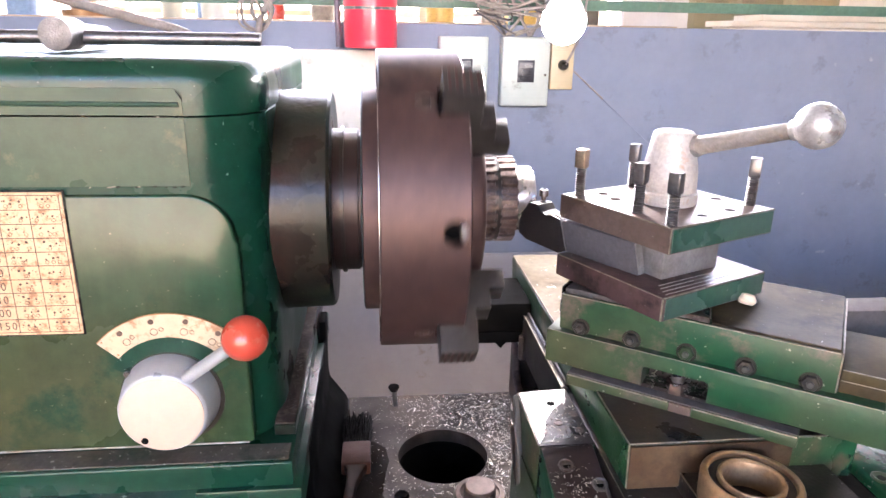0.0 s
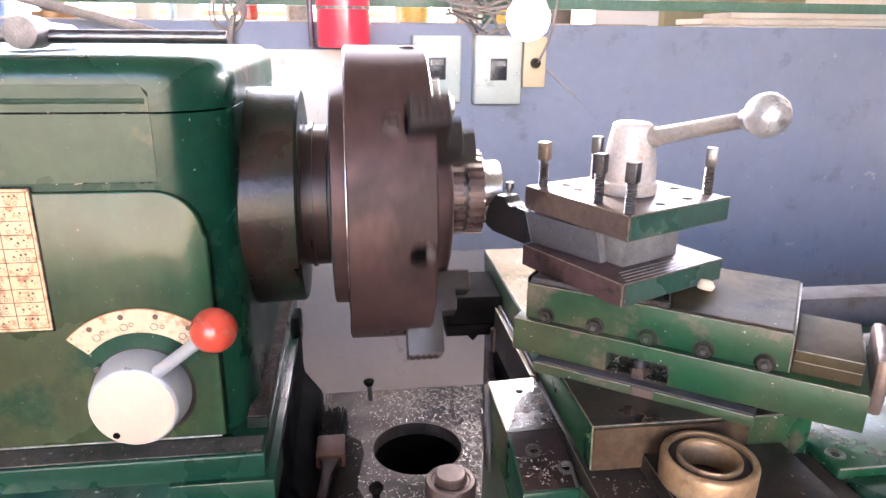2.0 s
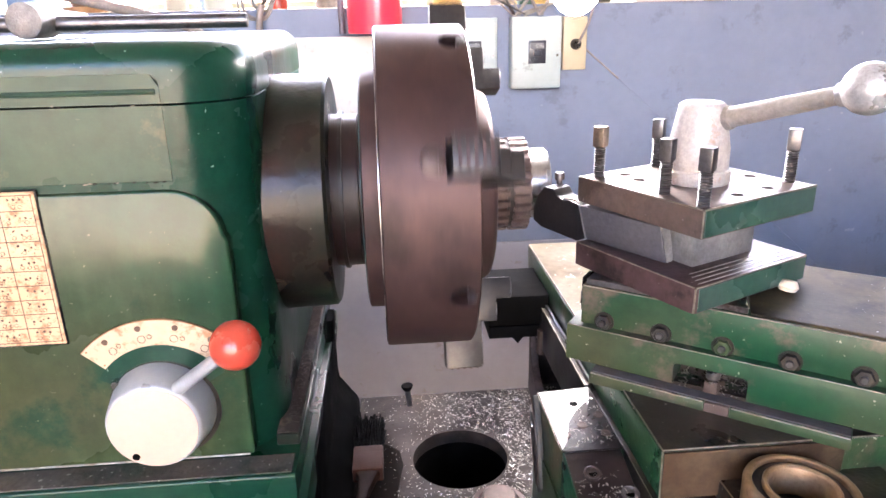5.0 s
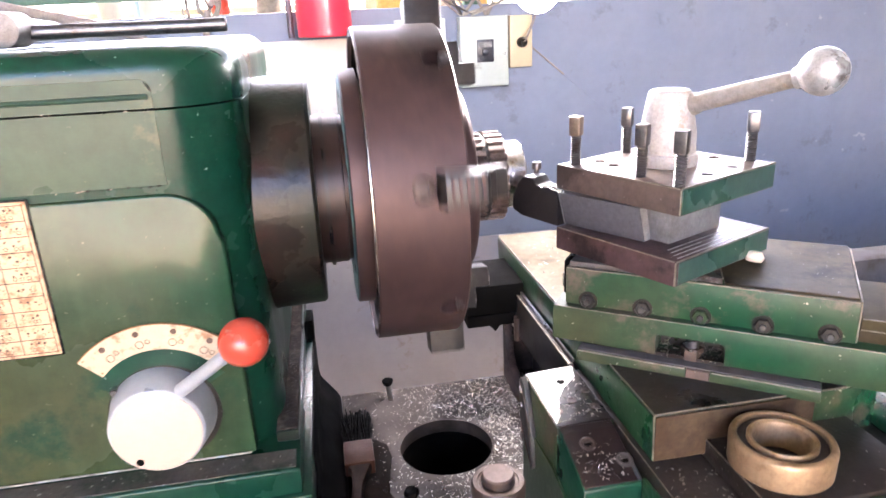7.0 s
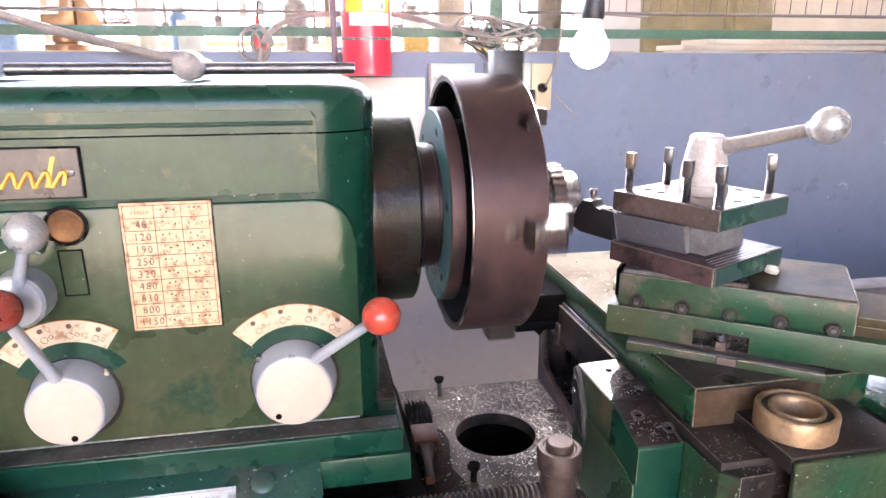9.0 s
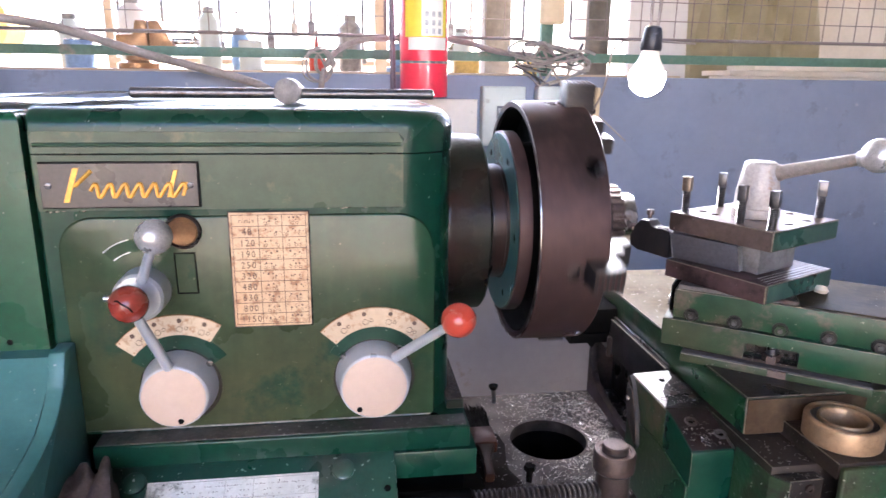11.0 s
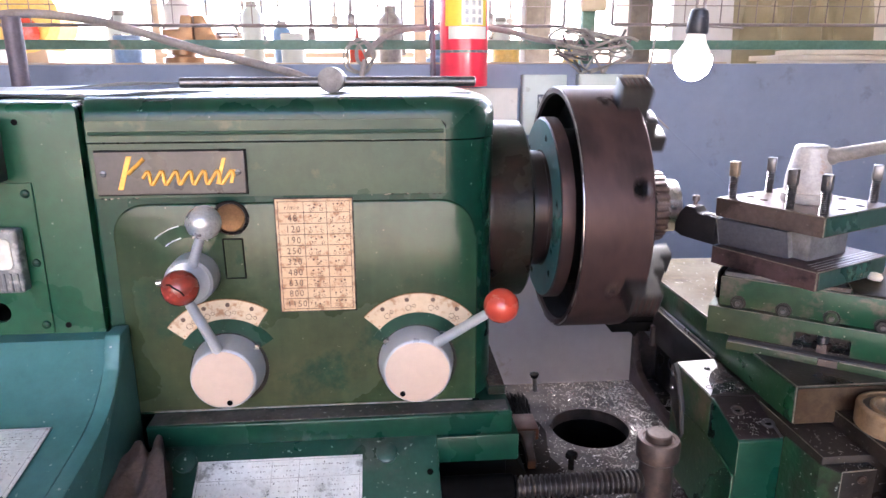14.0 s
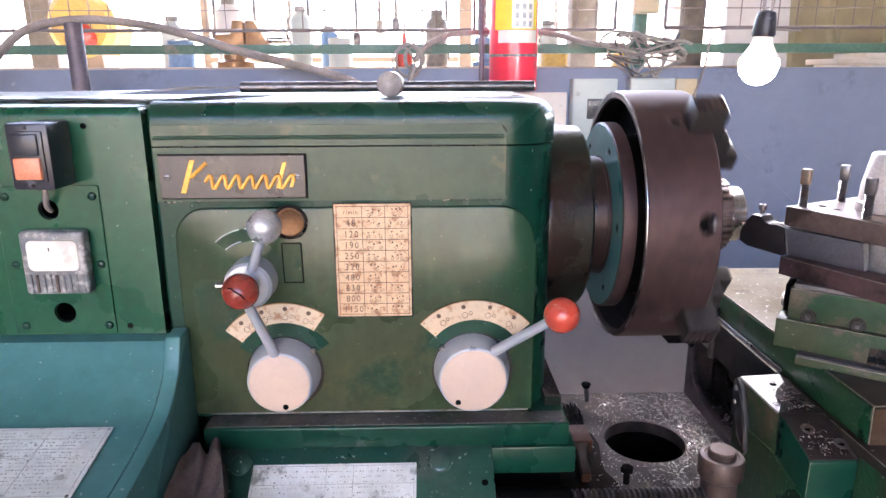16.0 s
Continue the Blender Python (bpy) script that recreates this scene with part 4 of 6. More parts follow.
gap_plate = carved(box(-0.0455, 0.2135, 0.565, 0.957, 0.597, 0.617, 0.001, 1), [rod((0.0885, 0.793, 0.5), (0.0885, 0.793, 0.7), 0.062, seg=56)])
part("gap_floor", gap_plate, BED, bed, "chip-strewn iron floor of the gap with a round hole")
# irregular dark sheet that paints the headstock's shade onto the floor
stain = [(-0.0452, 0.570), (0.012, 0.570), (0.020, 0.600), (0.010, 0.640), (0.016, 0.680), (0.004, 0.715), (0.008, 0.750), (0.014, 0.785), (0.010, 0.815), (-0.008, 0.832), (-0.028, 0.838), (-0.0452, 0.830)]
part("oil_pool", prism(stain, "z", 0.6171, 0.6176, 0), GAP_SHADE, bed, "dark patch for the headstock's shade on the gap floor")
# hole lining and floor are black, standing for its unlit depth
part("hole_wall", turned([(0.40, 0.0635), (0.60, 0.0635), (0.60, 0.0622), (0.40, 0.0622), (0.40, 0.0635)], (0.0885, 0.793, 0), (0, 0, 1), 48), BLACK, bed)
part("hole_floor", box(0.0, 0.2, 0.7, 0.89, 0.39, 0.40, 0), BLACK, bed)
lip = [(0.600, 0.560), (0.961, 0.560), (0.961, 0.712), (0.952, 0.712), (0.947, 0.693), (0.940, 0.664), (0.925, 0.650), (0.895, 0.640), (0.860, 0.634), (0.800, 0.630), (0.700, 0.628), (0.600, 0.627)]
part("gap_lip", prism(lip, "x", 0.2140, 0.2260, 0.0015), GAP_BROWN, bed, "oily brown curved lip at the gap's end")
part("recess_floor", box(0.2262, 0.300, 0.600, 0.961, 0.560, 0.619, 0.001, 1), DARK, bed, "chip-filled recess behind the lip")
part("recess_wall", box(0.2262, 0.329, 0.9615, 0.985, 0.560, 0.757, 0.002), GAP_BROWN, bed)
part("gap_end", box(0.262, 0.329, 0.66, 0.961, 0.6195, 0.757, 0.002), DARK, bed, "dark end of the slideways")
part("right_block", box(0.330, 1.7, 0.62, 0.985, 0.40, 0.70, 0.003), GREEN_WORN, bed)
for y0, y1 in ((0.62, 0.70), (0.76, 0.80), (0.93, 0.985)):
    part("way", box(0.332, 1.7, y0, y1, 0.70, 0.7565, 0.002), WAY, bed, "dull bare steel slideway")
for x0, x1 in ((-1.1, -0.3), (0.9, 1.6)):
    part("pedestal", box(x0, x1, 0.6, 1.02, 0.0, 0.40, 0.01), GREEN_WORN, bed)
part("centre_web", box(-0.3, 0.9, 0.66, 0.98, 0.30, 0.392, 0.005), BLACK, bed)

# rear bracket behind the chuck
rb = thing("rear_bracket", (0.19, 0.92, 0.757), "oily black bracket on the bed behind the chuck", "bracket")
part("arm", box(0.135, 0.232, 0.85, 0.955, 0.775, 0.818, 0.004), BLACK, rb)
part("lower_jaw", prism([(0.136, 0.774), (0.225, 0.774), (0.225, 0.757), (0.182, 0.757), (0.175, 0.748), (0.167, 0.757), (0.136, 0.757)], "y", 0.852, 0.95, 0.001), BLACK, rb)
part("screw", rod((0.205, 0.845, 0.770), (0.205, 0.846, 0.735), 0.006, seg=10), BROWN_STEEL, rb)

# ---- carriage ----
sad = thing("carriage", (0.3, 0.65, 0.7), "green lathe carriage saddle with chip-covered dark top plates", "lathe carriage")
LIP_L, LIP_R = 0.1545, 0.2110
part("rear_wing", prism([(LIP_L, 0.5460), (LIP_R, 0.5440), (LIP_R, 0.652), (LIP_L, 0.647)], "z", 0.640, 0.7955, 0.0015), GREEN_WORN, sad, "glossy green wing of the saddle")
part("wing_top", prism([(LIP_L + 0.0008, 0.5465), (LIP_R - 0.0008, 0.5465), (LIP_R - 0.0008, 0.6512), (LIP_L + 0.0008, 0.6462)], "z", 0.7956, 0.7972, 0.0006, 1), OILY_TOP, sad, "oily dark wing top")
# pale bright patch laid over the rear left of the dark top
part("wiped_patch", prism([(LIP_L + 0.0012, 0.6458), (0.2088, 0.6506), (0.2030, 0.628), (0.1850, 0.610), (0.1720, 0.590), (0.1640, 0.562), (LIP_L + 0.0012, 0.549)], "z", 0.7973, 0.7979, 0), BRIGHT_IRON, sad, "bright patch of the wing top")
front_prof = [(0.5455, 0.7972), (0.535, 0.7960), (0.520, 0.7918), (0.4775, 0.7790), (0.4760, 0.7765), (0.4760, 0.640), (0.5455, 0.640)]
part("front_wing", prism(front_prof, "x", LIP_L, 0.2075, 0.0015), GREEN, sad, "glossy green front of the wing")
pad_prof = [(0.5445, 0.7976), (0.535, 0.7964), (0.520, 0.7922), (0.4785, 0.7798), (0.4785, 0.7785), (0.520, 0.7909), (0.535, 0.7951), (0.5445, 0.7963)]
part("front_plate", prism(pad_prof, "x", LIP_L + 0.0015, 0.2068, 0.0002, 1), OILY_TOP, sad, "oily black sloping gib plate")
part("rubbed_edge", rod((0.2060, 0.4785, 0.7790), (0.2060, 0.505, 0.7869), 0.0022, seg=10), GREY_STEEL, sad, "rubbed bright edge")
part("side_skirt", prism([(0.6455, 0.640), (0.6455, 0.742), (0.5500, 0.748), (0.4765, 0.735), (0.4765, 0.640)], "x", 0.1518, LIP_L - 0.0002, 0.0006, 1), GREEN_WORN, sad, "lower step of the wing's side")
slope = math.atan2(0.7922 - 0.7798, 0.520 - 0.4785)
for x, y in ((0.1750, 0.5205), (0.2010, 0.4990)):
    z = 0.7924 + min(0.0, (y - 0.520)) * math.tan(slope)
    sc = part("socket_screw", turned([(0, 0.0078), (0.0008, 0.0078), (0.0014, 0.0064), (-0.0005, 0.0040), (-0.0005, 0)], (x, y, z), (0, -math.sin(slope), math.cos(slope)), 22), GREY_STEEL, sad)
    part("screw_socket", rod((x, y, z - 0.0004), (x, y, z + 0.0003), 0.0039, seg=6), BLACK, sc)
part("oil_hole", turned([(0, 0.0042), (0.0006, 0.0042), (0.0006, 0.0034), (0.0003, 0)], (0.1850, 0.6205, 0.7979), (0, 0, 1), 18), BLACK, sad)
for x, y in ((0.1640, 0.5700), (0.1840, 0.5850), (0.2020, 0.5700), (0.2040, 0.6000)):
    part("plug", turned([(0, 0.0050), (0.0010, 0.0048), (0.0010, 0.0036), (0.0004, 0.0032), (0.0004, 0)], (x, y, 0.7972), (0, 0, 1), 18), BROWN_STEEL, sad)
wiper_out = [(0.648, 0.792), (0.640, 0.799), (0.628, 0.790), (0.608, 0.752), (0.600, 0.715), (0.606, 0.706), (0.640, 0.742), (0.648, 0.760)]
part("wiper", prism(wiper_out, "x", 0.1478, 0.1543, 0.0015), RUBBER, sad, "black rubber way wiper")
part("wiper_rim", tube([(0.1472, y, z) for y, z in ((0.643, 0.794), (0.624, 0.778), (0.609, 0.746), (0.603, 0.716), (0.622, 0.728), (0.640, 0.748))], 0.0007, 6), BROWN_STEEL, sad, "bare steel rim of the wiper")
for z in (0.785, 0.765):
    part("wiper_screw", turned([(0, 0.0040), (0.0015, 0.0036), (0.002, 0.002), (0.002, 0)], (0.1478, 0.638, z), (-1, 0, 0), 12), STEEL, sad)
part("bridge", box(0.2128, 0.52, 0.4180, 0.6515, 0.640, 0.7925, 0.002), PLATE_DARK, sad, "oily dark brown saddle bridge")
part("rear_bridge", box(0.2130, 0.52, 0.6520, 0.95, 0.7580, 0.7925, 0.002), PLATE_DARK, sad, "oily dark rear of the saddle")
part("bridge_front", prism([(0.2140, 0.4175), (0.2246, 0.4020), (0.2640, 0.4040), (0.2640, 0.4175)], "z", 0.640, 0.7845, 0.0012), PLATE_DARK, sad, "oily brown front step of the bridge")
part("painted_cheek", prism([(0.2070, 0.4755), (0.2095, 0.4755), (0.2126, 0.4185), (0.2242, 0.4015), (0.2230, 0.4005), (0.2105, 0.4170)], "z", 0.640, 0.7835, 0.0004, 1), CAST_GREEN, sad, "worn green cheek of the bridge")
for x, z in ((0.2480, 0.7740), (0.2440, 0.7480)):
    part("bolt_head", turned([(0, 0.0052), (0.0020, 0.0050), (0.0020, 0.0030), (0.0006, 0.0026), (0.0006, 0)], (x, 0.4028, z), (0, -1, 0), 16), BROWN_STEEL, sad)
part("ring_pad", box(0.2645, 0.402, 0.3880, 0.5000, 0.7927, 0.8110, 0.0012), PLATE_DARK, sad, "dark plate under the bearing ring")
part("pad_nose", box(0.2655, 0.402, 0.3800, 0.3878, 0.640, 0.8085, 0.0030, 3), CAST_GREEN, sad, "worn green front of the plate")
part("apron", box(0.150, 0.56, 0.404, 0.52, 0.40, 0.6395, 0.006), GREEN, sad)
part("right_wing", box(0.5605, 0.64, 0.42, 0.66, 0.68, 0.790, 0.003), GREEN_WORN, sad)
part("right_pad", box(0.434, 0.560, 0.442, 0.570, 0.7927, 0.806, 0.0035, 3), GREEN_WORN, sad, "speckled green casting pad")
part("pad_step", box(0.4405, 0.560, 0.408, 0.4415, 0.7927, 0.7965, 0.0015), GREEN, sad, "glossy green step below the pad")
part("socket_screw", turned([(0, 0.009), (0.001, 0.009), (0.0015, 0.0075), (0, 0.0045), (0, 0)], (0.4455, 0.463, 0.806), (0, 0, 1), 20), CAST_GREEN, sad)
part("screw_socket", rod((0.4455, 0.463, 0.8058), (0.4455, 0.463, 0.8064), 0.0040, seg=6), BLACK, sad)

# cross slide
cs = thing("cross_slide", (0.3, 0.73, 0.793), "green cross slide with an oily brown top", "cross slide")
part("block", prism([(0.2155, 0.796), (0.2140, 0.8400), (0.43, 0.8400), (0.43, 0.796)], "y", 0.480, 0.985, 0.0015), GREEN_WORN, cs)
part("front_face", box(0.2165, 0.366, 0.4775, 0.4798, 0.7965, 0.8395, 0.0005, 1), CS_FRONT, cs, "brown stained front face")
part("top_plate", box(0.2150, 0.4295, 0.5960, 0.9855, 0.8402, 0.8430, 0.0008, 1), SLIDE_TOP, cs, "oily olive brown top with scattered chips")
# front part of the same top, in a darker brown
part("front_top_plate", box(0.2150, 0.4295, 0.4785, 0.5958, 0.8402, 0.8430, 0.0008, 1), PLATE_DARK, cs, "darker brown front of the top")
part("side_arm", box(0.2055, 0.2127, 0.6525, 0.985, 0.7420, 0.7995, 0.0012), ARM_STEEL, cs, "oily scraped steel arm beside the slide")
part("side_fillet", box(0.2100, 0.2137, 0.6540, 0.985, 0.7997, 0.8040, 0.0008, 1), GREY_STEEL, cs)

# ---- compound rest ----
CM = pose(0.382, 0.462, 0, 0, 0, -36.5)
cr = thing("compound_rest", (0.33, 0.58, 0.843), "green compound rest turned on the cross slide, with lock nuts", "compound rest")


def cpart(name, bm, mat, parent=cr, label="", angle=40):
    return part(name, move(bm, CM), mat, parent, label, False, angle)


cpart("swivel_base", turned([(0.8432, 0.085), (0.856, 0.085)], (-0.13, 0.085, 0), (0, 0, 1), 56), GREEN_WORN)
cpart("clamp_strip", box(-0.230, -0.129, -0.0145, 0.03, 0.8412, 0.8522, 0.001), SLIDE_GREEN, cr, "worn green clamp strip")
cpart("clamp_strip", box(-0.1085, -0.020, -0.0145, 0.03, 0.8412, 0.8522, 0.001), SLIDE_GREEN, cr, "worn green clamp strip")
cpart("strip_joint", box(-0.1287, -0.1088, -0.0142, 0.03, 0.8414, 0.8518, 0.0006, 1), POST_STEEL)
cpart("t_slot", box(-0.229, -0.021, -0.0118, 0.012, 0.8523, 0.8533, 0), WAY)
cpart("slot_back", box(-0.228, -0.021, 0.0, 0.010, 0.8534, 0.8567, 0), DARK)
lower = carved(box(-0.257, 0.062, -0.006, 0.118, 0.8568, 0.8925, 0.0015), [box(-0.158, -0.098, -0.02, 0.022, 0.84, 0.8775, 0.003)])
cpart("lower_slide", lower, SLIDE_GREEN, cr, "worn green lower slide")
cpart("notch_back", box(-0.157, -0.099, 0.0205, 0.0215, 0.8565, 0.877, 0), DARK)
cpart("clamp_stud", rod((-0.127, 0.008, 0.853), (-0.127, 0.008, 0.8815), 0.006, seg=16), GREY_STEEL)
cpart("clamp_nut", hex_nut((-0.127, 0.008, 0.8535), (0, 0, 1), 0.0105, 0.011), BROWN_STEEL)
upper = prism([(-0.246, 0.0), (0.0, 0.0), (0.0, 0.145), (-0.115, 0.145), (-0.246, 0.112)], "z", 0.8935, 0.931, 0.0014)
ts = cpart("top_slide", upper, SLIDE_GREEN, cr, "worn green top slide")
cpart("slide_top", prism([(-0.104, 0.002), (-0.002, 0.002), (-0.002, 0.143), (-0.112, 0.143), (-0.112, 0.05)], "z", 0.9311, 0.9335, 0.0007, 1), SLIDE_DARK, ts, "oily brown top surface")
cpart("post_seat", prism([(-0.243, 0.003), (-0.106, 0.003), (-0.114, 0.05), (-0.114, 0.140), (-0.243, 0.109)], "z", 0.9311, 0.9368, 0.0007, 1), GREY_STEEL, ts)
cpart("dovetail", box(-0.2545, -0.2462, 0.022, 0.095, 0.894, 0.930, 0.002), BLACK, ts, "black end of the slide's gib")
cpart("wiper_plate", box(-0.2580, -0.2547, 0.03, 0.085, 0.897, 0.912, 0.001), STEEL, ts)
for i in range(5):
    x = -0.2235 + i * 0.051
    st = cpart("gib_stud", rod((x, 0.0, 0.8995), (x, -0.0075, 0.8995), 0.0030, seg=12, edge=0.0006), GREY_STEEL, ts)
    cpart("lock_nut", hex_nut((x, 0.0, 0.8995), (0, -1, 0), 0.0074, 0.0046), GREEN_WORN if i == 2 else JAW, st)
    cpart("washer", rod((x, 0.0, 0.8995), (x, -0.0010, 0.8995), 0.0092, seg=20), DARK, st, "black oily washer")
cpart("screw_bracket", box(0.0015, 0.0545, 0.0042, 0.098, 0.9050, 0.9155, 0.0015), SLIDE_OLIVE, cr, "oily olive brown screw bracket")
cpart("bracket_foot", box(0.0015, 0.0545, 0.0075, 0.100, 0.8928, 0.9048, 0.001), SLIDE_DARK, cr)
cpart("bearing_bracket", box(0.063, 0.074, 0.012, 0.105, 0.866, 0.918, 0.004), POST_STEEL, cr, "bare worn bearing bracket")
cpart("dial_drum", turned([(0, 0.021), (0.012, 0.021), (0.014, 0.024), (0.026, 0.024), (0.028, 0.018)], (0.0745, 0.058, 0.890), (1, 0, 0), 32), GREY_STEEL, cr, "bare steel graduated collar")

# ---- tool post ----
TM = pose(0.2795, 0.613, 0, 0, 0, 25.4)
tp = thing("tool_post", (0.2795, 0.613, 0.94), "square four-way tool post with clamping bolts and a lever", "tool post")
H = 0.0685


def tpart(name, bm, mat, parent=tp, label="", angle=40):
    return part(name, move(bm, TM), mat, parent, label, False, angle)


bolts = ((-0.0545, 0.0588), (-0.0552, -0.0195), (-0.0605, -0.0630), (0.0645, -0.0500), (0.0195, 0.0590))
spare = ((-0.030, 0.050), (-0.035, 0.028), (0.055, 0.042), (0.052, 0.012), (0.056, -0.018), (0.030, -0.054), (-0.010, -0.055))
top_bm = carved(box(-H, H + 0.005, -H - 0.0025, H + 0.0025, 0.9995, 1.0235, 0.0015), [rod((x, y, 0.99), (x, y, 1.03), 0.0052, seg=14) for x, y in spare])
top = tpart("top_plate", top_bm, POST_STEEL, tp, "brown stained steel top plate with bolt holes")
tpart("painted_edge", box(-H + 0.002, H + 0.003, -H - 0.0031, -H - 0.0015, 1.001, 1.022, 0.0003, 1), EDGE_GREEN, top, "green paint on one edge")
for x, y in spare:
    tpart("bolt_hole", rod((x, y, 1.0), (x, y, 1.006), 0.0051, seg=14), BLACK, top)
tpart("core", box(-0.0335, 0.0455, -0.0375, 0.045, 0.9577, 0.9990, 0.002), CORE, tp, "pale grey steel core block")
bp = tpart("base_plate", box(-H, H + 0.007, -H - 0.0025, H + 0.0015, 0.9372, 0.9600, 0.0012), BASE_STEEL, tp, "brown steel base plate with scribed lines")
tpart("painted_edge", box(-H + 0.004, H + 0.005, -H - 0.0031, -H - 0.0015, 0.9385, 0.9585, 0.0003, 1), EDGE_GREEN, bp, "green paint on one edge")
for k in range(4):
    y = -0.066 + k * 0.0062
    tpart("scribed_line", box(-0.060 + 0.004 * k, 0.073, y - 0.0004, y + 0.0004, 0.9599, 0.9604, 0), BRIGHT_IRON, bp)
for x, y in bolts:
    zt = 1.070
    pts = []
    z = 1.0185
    prof = [(0, 0.0043)]
    while z + len(prof) * 0.0 < 1.0500:
        prof += [(z - 1.0185, 0.0042), (z - 1.0185 + 0.0011, 0.0054)]
        z += 0.0022
    prof += [(0.0330, 0.0043)]
    b = tpart("clamp_bolt", turned(prof, (x, y, 1.0185), (0, 0, 1), 14), GREY_STEEL, tp, "threaded steel clamping bolt")
    tpart("square_head", move(box(-0.0054, 0.0054, -0.0054, 0.0054, 0, 0.0185, 0.0012), Matrix.Translation((x, y, 1.0510)) @ pose(0, 0, 0, 0, 0, 25 + 140 * x)), COPPERY if (x, y) == bolts[0] else GREY_STEEL, b)
cap = tpart("lever_hub", turned([(0.0, 0.0270), (0.002, 0.0284), (0.011, 0.0282), (0.0125, 0.0262), (0.030, 0.0258), (0.054, 0.0215), (0.064, 0.0196), (0.067, 0.0188), (0.0690, 0.0160), (0.0685, 0.0)], (0.0015, -0.0030, 1.0236), (0, 0, 1), 48), HUB_WHITE, tp, "worn white painted hub of the clamp lever")
part("lever_arm", rod((0.291, 0.604, 1.0775), (0.349, 0.518, 1.1075), 0.0090, 0.0066, 20), CAST_SILVER, tp, "worn silver lever arm")
part("lever_boss", rod((0.280, 0.622, 1.0715), (0.300, 0.5925, 1.0815), 0.0128, 0.0100, 20, 0.001), CAST_SILVER, tp)
part("lever_ball", merge(ball((0.3545, 0.509, 1.1110), 0.0188, 32, 20), rod((0.344, 0.526, 1.105), (0.349, 0.518, 1.1075), 0.0085, 0.011, 18)), BALL_STEEL, tp, "polished steel ball grip")

# cutting tool in the post
tl = thing("turning_tool", (0.215, 0.66, 0.9605), "dark grey turning tool holder clamped in the tool post", "cutting tool")
SM = Matrix.Translation((-0.047, -0.021, 0)) @ pose(0, 0, 0, 0, 0, 6.5)


def shank_prism(pts, y0, y1, bevel):
    return move(prism(pts, "y", y0, y1, bevel), SM)


tpart("shank", shank_prism([(-0.0125, 0.9965), (0.0010, 0.9965), (0.0100, 0.9605), (0.0000, 0.9605)], 0.0, 0.0900, 0.0014), SHANK, tl, "blue-grey steel shank")
tpart("shank_end", shank_prism([(-0.0108, 0.9950), (-0.0010, 0.9955), (0.0082, 0.9660), (0.0075, 0.9618), (0.0005, 0.9618)], -0.0011, -0.0001, 0.0003), CORE, tl, "bare bevelled end")
head = [(0.0905, 0.9610), (0.0905, 0.9965), (0.1030, 0.9990), (0.1110, 0.9975), (0.1180, 0.9995), (0.1230, 1.0060), (0.1360, 1.0060), (0.1440, 0.9960), (0.1500, 0.9820), (0.1500, 0.9690), (0.1380, 0.9640)]
tpart("head", move(prism(head, "x", -0.0125, 0.0105, 0.0012), SM), TOOL_BLACK, tl, "black tool head")
tpart("insert", move(prism([(-0.012, 0.140), (0.006, 0.138), (0.000, 0.156)], "z", 0.986, 0.9905, 0.0004, 1), SM), BRASS, tl, "small gold carbide insert")
tpart("wiped_edge", shank_prism([(-0.0130, 0.9968), (-0.0120, 0.9968), (-0.0002, 0.9608), (-0.0010, 0.9605)], 0.0893, 0.0905, 0.0002), CORE, tl)
tpart("chip_curl", move(tube([(-0.0135, 0.0860, 0.9975), (-0.0120, 0.0940, 1.0000), (-0.0120, 0.1030, 1.0003), (-0.0125, 0.1090, 0.9990)], 0.0013, 8), SM), BRIGHT_IRON, tl, "bright curl of swarf")
tpart("clamp_screw", merge(rod((-0.055, 0.113, 1.003), (-0.055, 0.113, 1.0115), 0.0028, seg=14), turned([(0, 0.0050), (0.006, 0.0050), (0.007, 0.0042), (0.007, 0.0026), (0.004, 0.0024), (0.004, 0)], (-0.055, 0.113, 1.0105), (0, 0, 1), 18)), GREY_STEEL, tl)

# bare metal where the paint has gone from the edges
def worn_edge(m, a, b, parent, r=0.0007):
    part("worn_edge", move(rod(a, b, r, seg=6), m), BARE, parent)


worn_edge(CM, (-0.245, 0.0002, 0.9308), (-0.002, 0.0002, 0.9308), cr)
worn_edge(CM, (-0.0002, 0.001, 0.9308), (-0.0002, 0.143, 0.9308), cr)
worn_edge(CM, (-0.0002, 0.0004, 0.895), (-0.0002, 0.0004, 0.930), cr)
worn_edge(CM, (-0.256, -0.0058, 0.8922), (0.060, -0.0058, 0.8922), cr, 0.0005)
worn_edge(CM, (-0.229, -0.0143, 0.8520), (-0.130, -0.0143, 0.8520), cr)
worn_edge(CM, (-0.107, -0.0143, 0.8520), (-0.021, -0.0143, 0.8520), cr)
worn_edge(CM, (0.002, 0.0044, 0.9153), (0.054, 0.0044, 0.9153), cr, 0.0005)
worn_edge(CM, (0.002, 0.0044, 0.9054), (0.054, 0.0044, 0.9054), cr, 0.0004)
worn_edge(CM, (-0.106, 0.003, 0.9367), (-0.114, 0.05, 0.9367), cr, 0.0006)
worn_edge(TM, (-H + 0.001, -H - 0.0021, 1.0232), (H + 0.004, -H - 0.0021, 1.0232), tp, 0.0009)
worn_edge(TM, (-H + 0.0004, -H - 0.001, 1.0232), (-H + 0.0004, H - 0.001, 1.0232), tp)
worn_edge(TM, (-H + 0.0003, -H - 0.0022, 1.001), (-H + 0.0003, -H - 0.0022, 1.022), tp)
worn_edge(TM, (-H + 0.0003, -H - 0.0022, 0.9385), (-H + 0.0003, -H - 0.0022, 0.959), tp, 0.0009)
